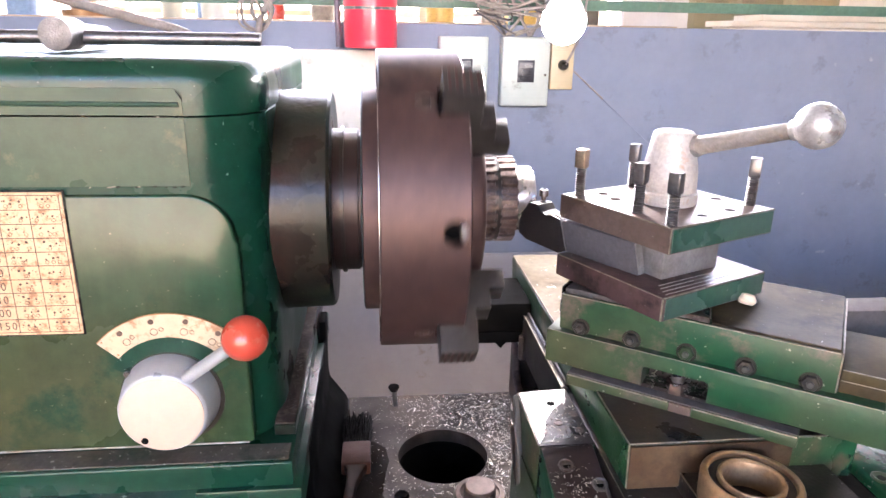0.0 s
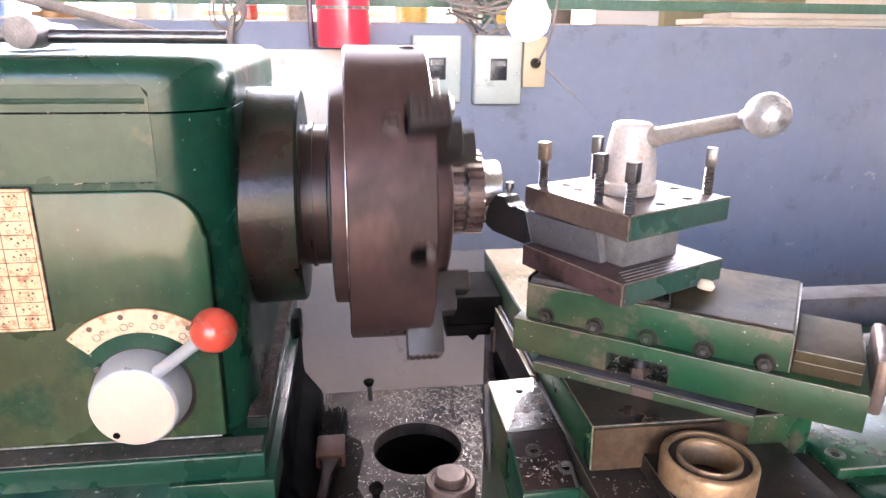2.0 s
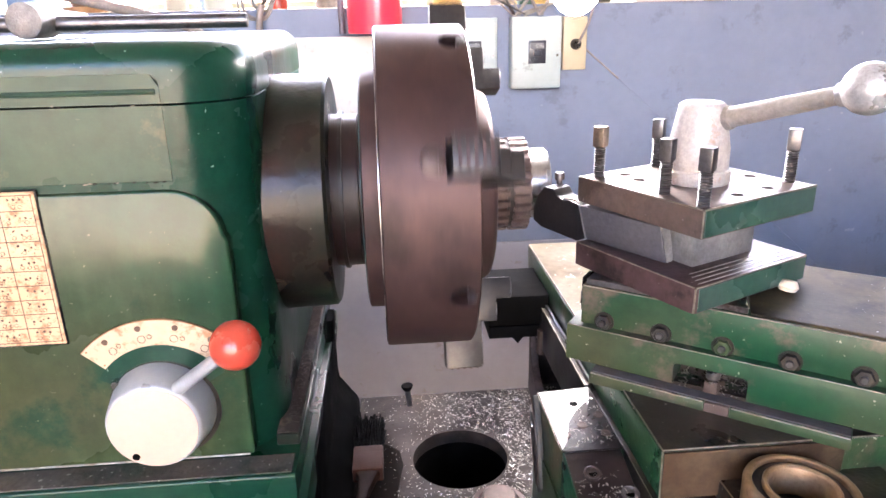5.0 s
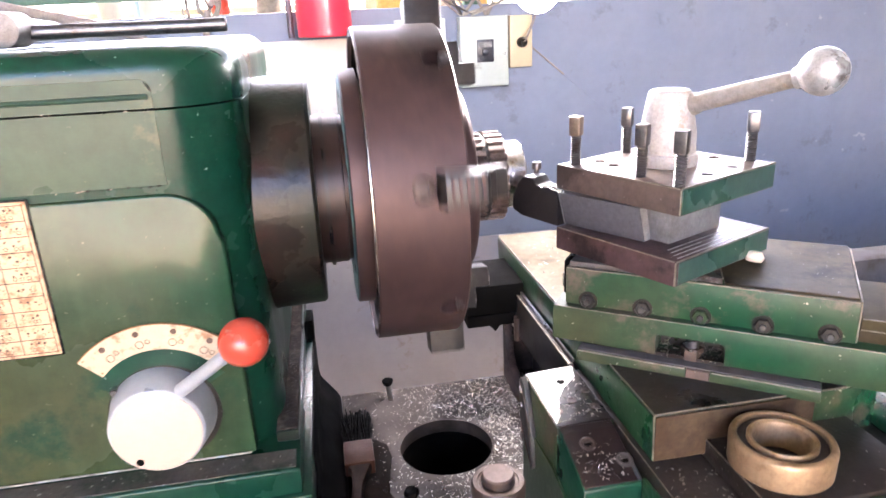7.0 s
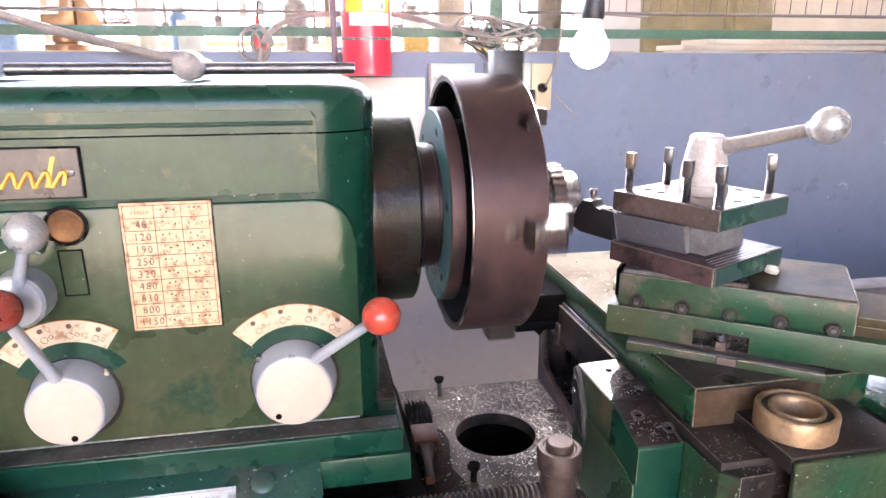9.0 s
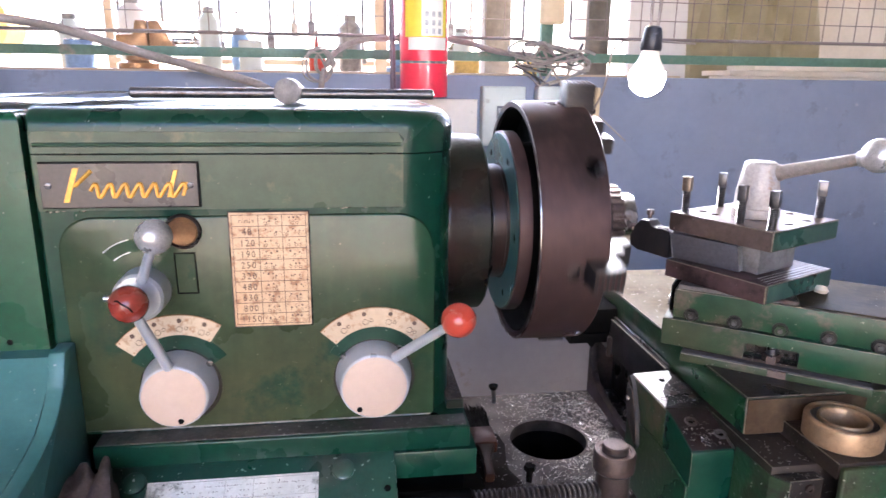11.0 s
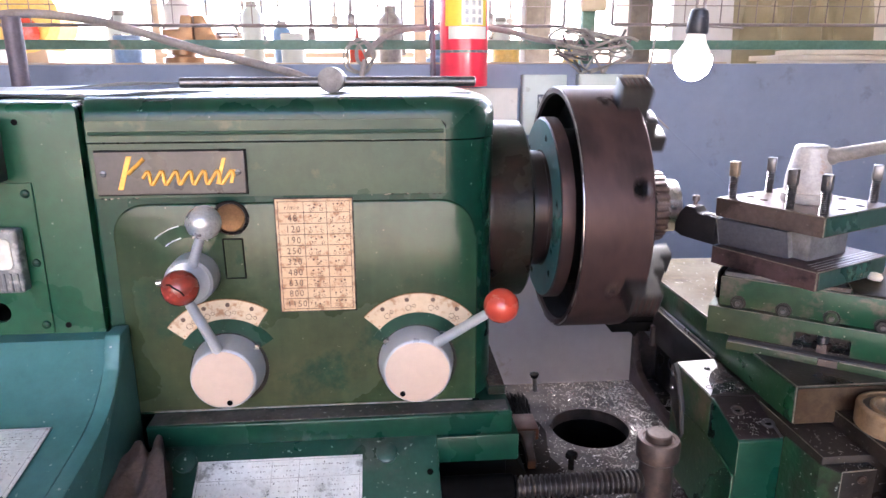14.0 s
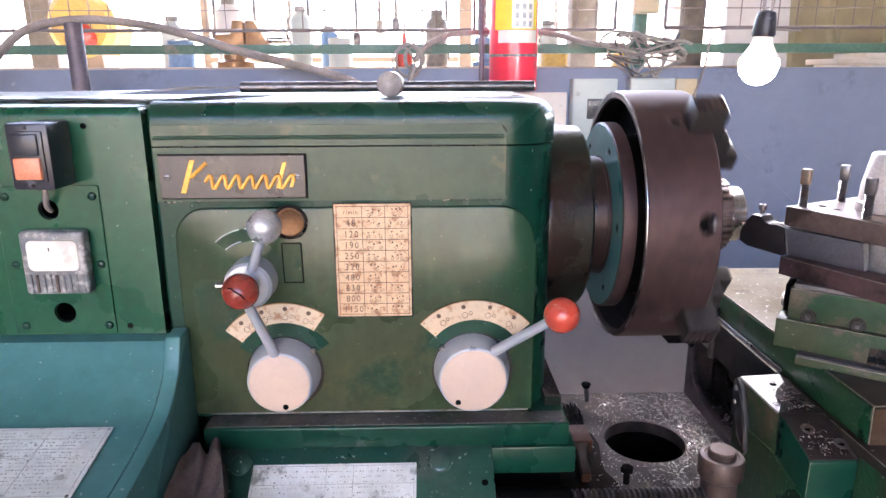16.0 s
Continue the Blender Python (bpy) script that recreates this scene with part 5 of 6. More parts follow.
worn_edge(TM, (-H + 0.001, -H - 0.0021, 0.9597), (H + 0.006, -H - 0.0021, 0.9597), tp)
worn_edge(TM, (-H + 0.0004, -H - 0.001, 0.9597), (-H + 0.0004, H - 0.001, 0.9597), tp)
ID = Matrix()
worn_edge(ID, (0.2648, 0.3885, 0.8107), (0.2648, 0.4995, 0.8107), sad, 0.0007)
worn_edge(ID, (0.2648, 0.4998, 0.8107), (0.2900, 0.4998, 0.8107), sad, 0.0005)
worn_edge(ID, (0.2250, 0.4023, 0.7842), (0.2635, 0.4041, 0.7842), sad, 0.0007)
worn_edge(ID, (0.2250, 0.4023, 0.7842), (0.2250, 0.4023, 0.7450), sad, 0.0006)
worn_edge(ID, (0.2133, 0.4185, 0.7922), (0.2133, 0.5400, 0.7922), sad, 0.0006)
worn_edge(ID, (0.2057, 0.6530, 0.7992), (0.2057, 0.9840, 0.7992), cs, 0.0010)
worn_edge(ID, (LIP_L, 0.5490, 0.7970), (LIP_L, 0.6460, 0.7970), sad, 0.0005)
worn_edge(ID, (LIP_L + 0.0006, 0.4770, 0.7775), (LIP_L + 0.0006, 0.5200, 0.7905), sad, 0.0005)
worn_edge(ID, (LIP_L + 0.0006, 0.4763, 0.7765), (LIP_L + 0.0006, 0.4763, 0.7350), sad, 0.0005)
worn_edge(ID, (0.436, 0.4424, 0.8052), (0.558, 0.4424, 0.8052), sad, 0.0008)
worn_edge(ID, (0.2152, 0.4788, 0.8428), (0.2152, 0.98, 0.8428), cs)
worn_edge(ID, (0.2152, 0.4780, 0.8428), (0.428, 0.4780, 0.8428), cs)
worn_edge(ID, (0.2160, 0.4778, 0.798), (0.2150, 0.4778, 0.842), cs)

# pale chip of wood on the slide
solid("wood_chip", move(turned([(0, 0), (0.001, 0.007), (0.005, 0.009), (0.010, 0.006), (0.011, 0)], (0, 0, 0), (0.2, 0.1, 1), 10), Matrix.Translation((0.352, 0.563, 0.9337))), PLY, "small pale scrap lying on the slide", "scrap")

# ---- chuck, turning ----
chuck = new("lathe_chuck")
chuck.empty_display_size = 0.05
tagged(chuck, "turning four-jaw chuck of brown oiled steel", "lathe chuck")
R = 0.1705
XL, XR = 0.0, 0.0885
body = turned([(0.034, 0.060), (0.034, 0.1600), (0.0, 0.1612), (0.0, R - 0.0015), (0.0015, R), (XR - 0.002, R), (XR, R - 0.002), (XR, 0.062), (XR, 0.030), (0.034, 0.030), (0.034, 0.060)], (0, 0, 0), (1, 0, 0), 96)
cuts = []
for k in range(4):
    q = pose(0, 0, 0, 90 * k, 0, 0)
    cuts.append(move(box(0.058, 0.12, -0.20, -0.060, -0.0165, 0.0165, 0), q))
    cuts.append(move(rod((0.047, -0.2, 0), (0.047, -0.150, 0), 0.0115, seg=20), q))
    cuts.append(move(rod((0.072, -0.2, 0), (0.072, -0.148, 0), 0.0125, seg=18), pose(0, 0, 0, 90 * k + 45, 0, 0)))
body = carved(body, cuts)
part("body", body, CHUCK, chuck, "brown oiled steel chuck body", True)
part("backplate", turned([(-0.017, 0.070), (-0.017, 0.126), (-0.0155, 0.1285), (0.001, 0.1285), (0.003, 0.120), (0.003, 0.07), (-0.017, 0.070)], (0, 0, 0), (1, 0, 0), 72), CHUCK, chuck, "oily brown backplate", True)
part("backplate_face", turned([(-0.0174, 0.083), (-0.0174, 0.1255), (-0.0168, 0.1262), (-0.0168, 0.083), (-0.0174, 0.083)], (0, 0, 0), (1, 0, 0), 72), BLUE_GREEN, chuck, "green painted face", True)
# black hub and added liner paint the shade inside the chuck's back
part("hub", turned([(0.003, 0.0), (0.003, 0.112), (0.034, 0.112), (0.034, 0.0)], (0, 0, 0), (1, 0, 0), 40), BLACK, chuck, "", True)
part("shade_liner", turned([(0.004, 0.1595), (0.0335, 0.1590), (0.0335, 0.1125), (0.0330, 0.1125), (0.0330, 0.1580), (0.004, 0.1585), (0.004, 0.1595)], (0, 0, 0), (1, 0, 0), 72), BLACK, chuck, "black liner for the recess's shade", True)
part("spindle_nose", turned([(-0.052, 0.082), (-0.022, 0.082), (-0.021, 0.080), (-0.016, 0.080)], (0, 0, 0), (1, 0, 0), 56), NOSE_BROWN, chuck, "dark oily spindle nose", True)
part("nose_ring", turned([(-0.041, 0.0815), (-0.041, 0.0850), (-0.037, 0.0850), (-0.037, 0.0815), (-0.041, 0.0815)], (0, 0, 0), (1, 0, 0), 56), DARK, chuck, "", True)
for k in range(6):
    a = radians(60 * k + 20)
    part("bolt_hole", rod((-0.0179, 0.106 * math.cos(a), 0.106 * math.sin(a)), (-0.0170, 0.106 * math.cos(a), 0.106 * math.sin(a)), 0.0045, seg=12), BLACK, chuck, "", True)
part("edge_ring", turned([(-0.0006, 0.1675), (-0.0006, R - 0.0014), (0.0002, R - 0.0012), (0.0002, 0.1675), (-0.0006, 0.1675)], (0, 0, 0), (1, 0, 0), 96), STEEL, chuck, "bright worn rim", True)
for k in range(4):
    q = pose(0, 0, 0, 90 * k, 0, 0)
    jaw = prism([(0.0610, -0.199), (0.0985, -0.199), (0.1010, -0.196), (0.1010, -0.150), (0.1180, -0.150), (0.1180, -0.126), (0.1350, -0.126), (0.1350, -0.1035), (0.0900, -0.1035), (0.0900, -0.065), (0.0610, -0.065)], "z", -0.0155, 0.0155, 0.0012)
    j = part("jaw", move(jaw, q), JAW, chuck, "stepped dark steel jaw", True)
    for i in range(3):
        xs, y0 = ((0.1010, -0.168), (0.1180, -0.138), (0.1350, -0.115))[i]
        part("serration", move(box(xs - 0.001, xs + 0.0007, y0 - 0.006, y0 + 0.006, -0.0145, 0.0145, 0.0003, 1), q), GREY_STEEL, j, "", True)
    for i in range(5):
        xs = 0.0655 + 0.0068 * i
        part("thread_rib", move(box(xs, xs + 0.0028, -0.2000, -0.1985, -0.0125, 0.0125, 0), q), CHUCK, j, "", True)
    part("jaw_screw", move(carved(turned([(0, 0.0108), (0.014, 0.0108), (0.015, 0.0095)], (0.047, -0.1545, 0), (0, -1, 0), 20), [box(0.0425, 0.0515, -0.18, -0.162, -0.0045, 0.0045, 0)]), q), BROWN_STEEL, chuck, "square-socket jaw screw", True)
    q2 = pose(0, 0, 0, 90 * k + 45, 0, 0)
    part("plug", move(rod((0.072, -0.150, 0), (0.072, -0.154, 0), 0.0124, seg=18), q2), BLACK, chuck, "", True)
    part("plug_screw", move(box(0.0770, 0.0850, -0.1715, -0.155, -0.004, 0.004, 0.001), q2), GREY_STEEL, chuck, "", True)

# ---- workpiece held in the chuck ----
work = new("workpiece")
work.empty_display_size = 0.05
tagged(work, "brown flanged toothed workpiece with a bright turned nose", "workpiece")
part("flange", turned([(0.086, 0.100), (0.108, 0.1025), (0.112, 0.100), (0.114, 0.094), (0.114, 0.0)], (0, 0, 0), (1, 0, 0), 64), CHUCK, work, "dark brown round flange", True)
N = 28
for name, x0, x1, shift in (("toothed_ring", 0.1142, 0.1345, 0.0), ("toothed_ring", 0.1385, 0.1575, 0.5)):
    ring = []
    for i in range(N):
        for da, r in ((0.0, 0.0462), (0.22, 0.0462), (0.32, 0.0514), (0.78, 0.0514), (0.88, 0.0462)):
            a = 2 * math.pi * (i + da + shift) / N
            ring.append((r * math.cos(a), r * math.sin(a)))
    part(name, prism(ring, "x", x0, x1, 0.0), TEETH, work, "rusty toothed ring", True, 25)
part("tooth_band", turned([(0.132, 0.0490), (0.140, 0.0490)], (0, 0, 0), (1, 0, 0), 48), DARK, work, "", True)
part("nose", turned([(0.1575, 0.0385), (0.1795, 0.0385), (0.1815, 0.0365), (0.1815, 0.030), (0.172, 0.028), (0.172, 0.0)], (0, 0, 0), (1, 0, 0), 56), STEEL, work, "bright freshly turned nose", True)

# ---- leadscrew, posts and small things by the gap ----
ls = thing("leadscrew", (0.0, 0.54, 0.69), "dark oily threaded leadscrew along the bed", "leadscrew")
prof = []
x = -0.085
while x < 0.072:
    prof += [(x, 0.0108), (x + 0.0014, 0.0140), (x + 0.0034, 0.0140), (x + 0.0048, 0.0108)]
    x += 0.0064
part("thread", turned(prof, (0, 0.540, 0.690), (1, 0, 0), 20), ARM_STEEL, ls)
# added black sleeve, for the screw's end fading into the dark
part("bearing_sleeve", turned([(-0.20, 0.0175), (-0.088, 0.0175), (-0.0855, 0.0150), (-0.0855, 0.0)], (0, 0.540, 0.690), (1, 0, 0), 24), BLACK, ls, "black sleeve added over the leadscrew's shaded end")
pc = thing("capped_post", (0.1015, 0.5630, 0.40), "brown oily steel post with a round capped head", "post")
part("column", rod((0.1015, 0.5630, 0.40), (0.1015, 0.5630, 0.705), 0.0215, seg=32), BROWN_STEEL, pc)
part("head", turned([(0, 0.0225), (0.004, 0.0265), (0.026, 0.0268), (0.029, 0.0250), (0.029, 0.0205), (0.0275, 0.0195), (0.0275, 0.0)], (0.1015, 0.5630, 0.7055), (0, 0, 1), 40), BROWN_STEEL, pc)
part("button", turned([(0, 0.0165), (0.008, 0.0162), (0.0095, 0.0145), (0.0095, 0)], (0.1015, 0.5630, 0.7330), (0, 0, 1), 32), BROWN_STEEL, pc, "turned steel button")
b1 = thing("loose_bolt", (0.026, 0.925, 0.617), "small dark bolt standing on the gap floor", "bolt")
part("shank", rod((0.0275, 0.927, 0.617), (0.025, 0.925, 0.648), 0.0042, seg=12), GREY_STEEL, b1)
part("head", turned([(0, 0.006), (0.006, 0.0088), (0.0075, 0.0082), (0.0075, 0)], (0.025, 0.925, 0.645), (-0.05, 0, 1), 14), BLACK, b1)
b2 = thing("loose_bolt", (0.027, 0.682, 0.617), "small dark bolt standing on the gap floor", "bolt")
part("shank", rod((0.027, 0.682, 0.617), (0.027, 0.682, 0.640), 0.0048, seg=12), BLACK, b2)
part("head", hex_nut((0.027, 0.682, 0.636), (0, 0, 1), 0.0092, 0.0075), BLACK, b2)

def moved(bm):
    return move(bm, Matrix.Translation((-0.004, -0.040, 0)))


br = thing("chip_brush", (-0.024, 0.74, 0.618), "old paint brush with a wooden handle and black bristles", "brush")
part("handle", moved(prism([(-0.041, 0.690), (-0.028, 0.690), (-0.024, 0.735), (-0.014, 0.765), (-0.008, 0.775), (-0.008, 0.808), (-0.042, 0.808), (-0.042, 0.775), (-0.036, 0.762), (-0.036, 0.735)], "z", 0.640, 0.654, 0.003)), BRUSH_WOOD, br, "dark brown wooden handle")
part("ferrule", moved(box(-0.0435, -0.0065, 0.770, 0.818, 0.6375, 0.6565, 0.002)), ORANGE_RUST, br, "rusty orange ferrule")
rng = random.Random(11)
tufts = []
for i in range(320):
    x = rng.uniform(-0.041, -0.009)
    z = rng.uniform(0.640, 0.654)
    tufts.append(rod((x, 0.816, z), (x + rng.uniform(-0.010, 0.010), 0.856 + rng.uniform(0, 0.030), z + rng.uniform(-0.018, 0.012)), 0.0016, 0.0008, 4))
part("bristles", moved(merge(*tufts)), BRISTLE, br, "matted black bristles")

ringt = thing("bearing_ring", (0.302, 0.4335, 0.811), "worn brass-coloured bearing ring lying on the saddle", "bearing ring")
rm = pose(0.302, 0.4335, 0.8113, 0, 0, 0) @ Matrix.Diagonal((0.93, 0.93, 0.93, 1))
part("outer_ring", move(turned([(0, 0.0362), (0, 0.0405), (0.002, 0.0425), (0.0245, 0.0430), (0.0270, 0.0420), (0.0282, 0.0402), (0.0282, 0.0372), (0.0272, 0.0362), (0, 0.0362)], (0, 0, 0), (0, 0, 1), 56), rm), BRASS, ringt)
part("seal", move(turned([(0.003, 0.0288), (0.003, 0.0361), (0.0232, 0.0361), (0.0238, 0.0330), (0.0232, 0.0288), (0.003, 0.0288)], (0, 0, 0), (0, 0, 1), 56), rm), BROWN_STEEL, ringt, "dark recessed seal between the rings")
part("inner_ring", move(turned([(0.001, 0.0240), (0.001, 0.0287), (0.0268, 0.0287), (0.0280, 0.0279), (0.0280, 0.0262), (0.0272, 0.0256), (0.0268, 0.0248), (0.0255, 0.0240), (0.001, 0.0240)], (0, 0, 0), (0, 0, 1), 56), rm), BRASS, ringt)

# chuck key on the headstock
ck = thing("chuck_key", (-0.3, 0.715, 1.153), "steel T-handled chuck key lying on the headstock", "chuck key")
part("bar", rod((-0.482, 0.712, 1.1660), (-0.113, 0.7345, 1.1660), 0.0066, seg=18, edge=0.0012), GREY_STEEL, ck, "worn steel cross bar")
part("head", turned([(0, 0.0135), (0.0015, 0.0155), (0.038, 0.0155), (0.040, 0.0140)], (-0.297, 0.694, 1.1690), (0.06, 1, 0), 28), KEY_FACE, ck, "round steel head")
part("shank", rod((-0.294, 0.734, 1.1690), (-0.290, 0.800, 1.1665), 0.0110, 0.0100, 20), GREY_STEEL, ck)

# thin sheet lying over the joint of the covers
sh = bmesh.new()
cols = []
nx, ny = 26, 6
for i in range(nx + 1):
    row = []
    for j in range(ny + 1):
        u, v = i / nx, j / ny
        x = -1.15 + u * (0.62 + 0.09 * v)
        y = 0.655 + v * 0.19 + 0.03 * math.sin(u * 3)
        z = 1.1545 + 0.003 * math.sin(u * 7 + v * 2) * u + (0.008 * max(0, u - 0.82) / 0.18 * (1 - v)) + 0.004
        row.append(sh.verts.new((x, y, z)))
    cols.append(row)
for i in range(nx):
    for j in range(ny):
        sh.faces.new((cols[i][j], cols[i + 1][j], cols[i + 1][j + 1], cols[i][j + 1]))
bmesh.ops.solidify(sh, geom=list(sh.faces), thickness=0.0022)
solid("metal_sheet", sh, SHEET, "thin pale sheet lying on the machine top, tip curled", "sheet")

# rag on the gearbox
rg = bmesh.new()
rows = []
NU, NV = 34, 40
for i in range(NU + 1):
    row = []
    for j in range(NV + 1):
        u, v = i / NU, j / NV
        y = 0.560 - 0.165 * v
        base = 0.6975 + (y - 0.521) * 0.633 + 0.014
        w = min(u / 0.62, 1.0)
        drop = max(0.0, (u - 0.62) / 0.38)
        top = 0.783 - 0.055 * max(0.0, v - 0.12) - 0.25 * max(0.0, 0.12 - v) - 0.016 * (1 - w) - 0.012 * math.exp(-((w - 0.75 + 0.7 * v) / 0.12) ** 2) + 0.004 * math.sin(6 * w - 11 * v)
        top += 0.007 * noise.noise(Vector((w * 5, v * 7, 2.0)))
        x = -0.5342 + (0.0350 + 0.055 * v) * w + 0.003 * math.sin(v * 15) * drop + 0.004 * drop
        z = top * (1 - drop ** 1.3) + (base - 0.002) * drop ** 1.3
        row.append(rg.verts.new((x, y + 0.004 * math.sin(u * 13), max(z, base))))
    rows.append(row)
for i in range(NU):
    for j in range(NV):
        rg.faces.new((rows[i][j], rows[i + 1][j], rows[i + 1][j + 1], rows[i][j + 1]))
bmesh.ops.solidify(rg, geom=list(rg.faces), thickness=0.003)
solid("rag", rg, RAG, "crumpled dirty brown rag on the gearbox", "rag", angle=60)


split = [(-0.4505 + dx, 0.530 - math.sqrt(0.0196 ** 2 - dx * dx - dz * dz), 0.960 + dz) for dx, dz in ((-0.0085, 0.0085), (-0.0045, 0.0088), (-0.0008, 0.0062), (0.0030, 0.0040), (0.0062, 0.0012), (0.0085, -0.0030))]
part("split_line", tube(split, 0.0009, 5), BLACK, hs, "dark split in the worn grip")


def scatter(name, count, seed, place, size, label, mat=CHIP, curl=0.5):
    """Loose swarf: short bent slivers."""
    rng = random.Random(seed)
    verts, faces = [], []
    for i in range(count):
        p = place(rng)
        if p is None:
            continue
        x, y, z = p
        a, L, w = rng.uniform(0, math.pi), size * rng.uniform(0.5, 1.7), size * rng.uniform(0.12, 0.4)
        ux, uy = math.cos(a), math.sin(a)
        lift = rng.uniform(0.0, 0.45) * L
        k = len(verts)
        pts = [(-L / 2, 0.0003), (0, lift), (L / 2, rng.uniform(0.0003, 0.5 * lift + 0.0003))]
        for s, h in pts:
            verts.append((x + ux * s - uy * w / 2, y + uy * s + ux * w / 2, z + h))
            verts.append((x + ux * s + uy * w / 2, y + uy * s - ux * w / 2, z + h + w * rng.uniform(-0.1, 0.6)))
        faces += [(k, k + 2, k + 3, k + 1), (k + 2, k + 4, k + 5, k + 3)]
    me = bpy.data.meshes.new(name)
    me.from_pydata(verts, [], faces)
    me.materials.append(mat)
    return tagged(new(name, me), label, "metal chips", kind="stuff")


def on_gap(rng):
    x, y = rng.uniform(-0.042, 0.212), rng.uniform(0.58, 0.955)
    if (x - 0.0885) ** 2 + (y - 0.793) ** 2 < 0.064 ** 2 or rng.random() > 0.07 + 0.93 * min(1, max(0, (x + 0.02) / 0.20)) ** 1.6:
        return None
    return x, y, 0.6172


scatter("metal_chips", 12500, 1, on_gap, 0.0023, "bright curled metal chips on the gap floor")
def on_plate(rng):
    y = rng.uniform(0.482, 0.519)
    return rng.uniform(0.158, 0.199), y, 0.7798 + (y - 0.4785) * math.tan(slope) + 0.0004


scatter("metal_chips", 70, 2, lambda r: (r.uniform(0.170, 0.209), r.uniform(0.550, 0.640), 0.7974), 0.0030, "bright metal chips on the wing")
scatter("metal_chips", 130, 3, lambda r: (r.uniform(0.160, 0.209), r.uniform(0.550, 0.630), 0.7974), 0.0014, "fine bright chips on the wing")
scatter("metal_chips", 85, 14, on_plate, 0.0027, "bright metal chips on the sloping plate")
scatter("metal_chips", 45, 4, lambda r: (r.uniform(0.216, 0.262), r.uniform(0.42, 0.475), 0.7926), 0.0024, "bright metal chips on the saddle")
scatter("metal_chips", 24, 15, lambda r: (r.uniform(0.228, 0.262), r.uniform(0.405, 0.416), 0.7846), 0.0022, "metal chips on the front step")
scatter("metal_chips", 500, 16, lambda r: (r.uniform(0.228, 0.258), r.uniform(0.66, 0.95), 0.6195), 0.0040, "metal chips heaped in the recess")
scatter("metal_chips", 230, 6, lambda r: (r.uniform(0.22, 0.42), r.uniform(0.64, 0.97), 0.8432), 0.003, "metal chips on the cross slide")
scatter("metal_chips", 120, 7, lambda r: tuple(CM @ Vector((r.uniform(-0.155, -0.10), r.uniform(-0.004, 0.018), 0.8562 + r.uniform(0, 0.012)))), 0.004, "metal chips packed round the clamp stud")
scatter("metal_chips", 26, 8, lambda r: tuple(CM @ Vector((r.uniform(-0.10, -0.005), r.uniform(0.005, 0.14), 0.9337))), 0.0014, "fine metal chips on the slide")
scatter("metal_chips", 200, 9, lambda r: (r.uniform(-0.098, -0.088), r.uniform(0.63, 0.95), 0.7894), 0.003, "dull chips on the headstock flange", BROWN_STEEL)
scatter("metal_chips", 90, 10, lambda r: (r.uniform(-0.52, -0.09), r.uniform(0.582, 0.6), 0.7765), 0.002, "fine chips along the ledge")

# ---- things on and over the partition wall ----
def breaker_box(x0, x1, z0, z1, label):
    b = thing("breaker_box", ((x0 + x1) / 2, WALL_Y - 0.02, z0), label, "breaker box", "breaker boxes on the wall")
    part("case", box(x0, x1, WALL_Y - 0.045, WALL_Y - 0.001, z0, z1, 0.003), BOX_PAINT, b)
    part("cover", box(x0 + 0.003, x1 - 0.003, WALL_Y - 0.050, WALL_Y - 0.0455, z0 + 0.003, z1 - 0.003, 0.0015), BOX_PAINT, b)
    cx, cz = (x0 + x1) / 2, z0 + (z1 - z0) * 0.52
    sw = part("breaker", box(cx - 0.023, cx + 0.023, WALL_Y - 0.0535, WALL_Y - 0.0505, cz - 0.030, cz + 0.028, 0.0015), BLACK_PLASTIC, b, "black breaker switch")
    part("toggle", box(cx - 0.010, cx + 0.010, WALL_Y - 0.062, WALL_Y - 0.0535, cz - 0.012, cz + 0.004, 0.002), BLACK_PLASTIC, sw)
    part("toggle_plate", box(cx - 0.018, cx + 0.018, WALL_Y - 0.0545, WALL_Y - 0.0536, cz + 0.008, cz + 0.022, 0.0004, 1), METER_CASE, sw)
    part("screw", turned([(0, 0.004), (0.002, 0.003), (0.0022, 0)], (x1 - 0.012, WALL_Y - 0.050, cz - 0.01), (0, -1, 0), 12), STEEL, b)


breaker_box(0.178, 0.309, 0.985, 1.161, "pale grey-green breaker box beside the cream board")
breaker_box(0.347, 0.479, 0.980, 1.162, "pale grey-green breaker box beside the socket")
solid("cream_board", box(-0.75, 0.168, WALL_Y - 0.014, WALL_Y - 0.001, 0.60, 1.122, 0.002), CREAM, "plain cream board fixed to the blue-grey wall", "board")
# thin sheet over the lower wall in a paler lilac-grey
solid("wall_band", box(-1.4, 0.62, WALL_Y - 0.010, WALL_Y - 0.001, 0.0, 0.54, 0.002), LILAC, "pale lilac-grey band low on the wall", "wall panel", kind="structure")
so = thing("wall_socket", (0.52, WALL_Y - 0.02, 1.025), "yellowed plastic wall socket with a dark plug", "socket")
part("plate", box(0.489, 0.553, WALL_Y - 0.022, WALL_Y - 0.001, 1.024, 1.160, 0.003), YELLOWED, so)
part("plug", turned([(0, 0.014), (0.012, 0.014), (0.022, 0.009)], (0.522, WALL_Y - 0.022, 1.09), (0, -1, 0), 18), DARK, so)
solid("wall_cable", tube([(0.575, WALL_Y + 0.0009, 1.06), (0.615, WALL_Y + 0.0009, 1.027), (0.80, WALL_Y + 0.0009, 0.87), (1.02, WALL_Y + 0.0009, 0.68), (1.30, WALL_Y + 0.0009, 0.435), (1.5, WALL_Y + 0.0009, 0.25)], 0.0017, 8), WALL, "thin cable painted over with the blue-grey wall", "cable")

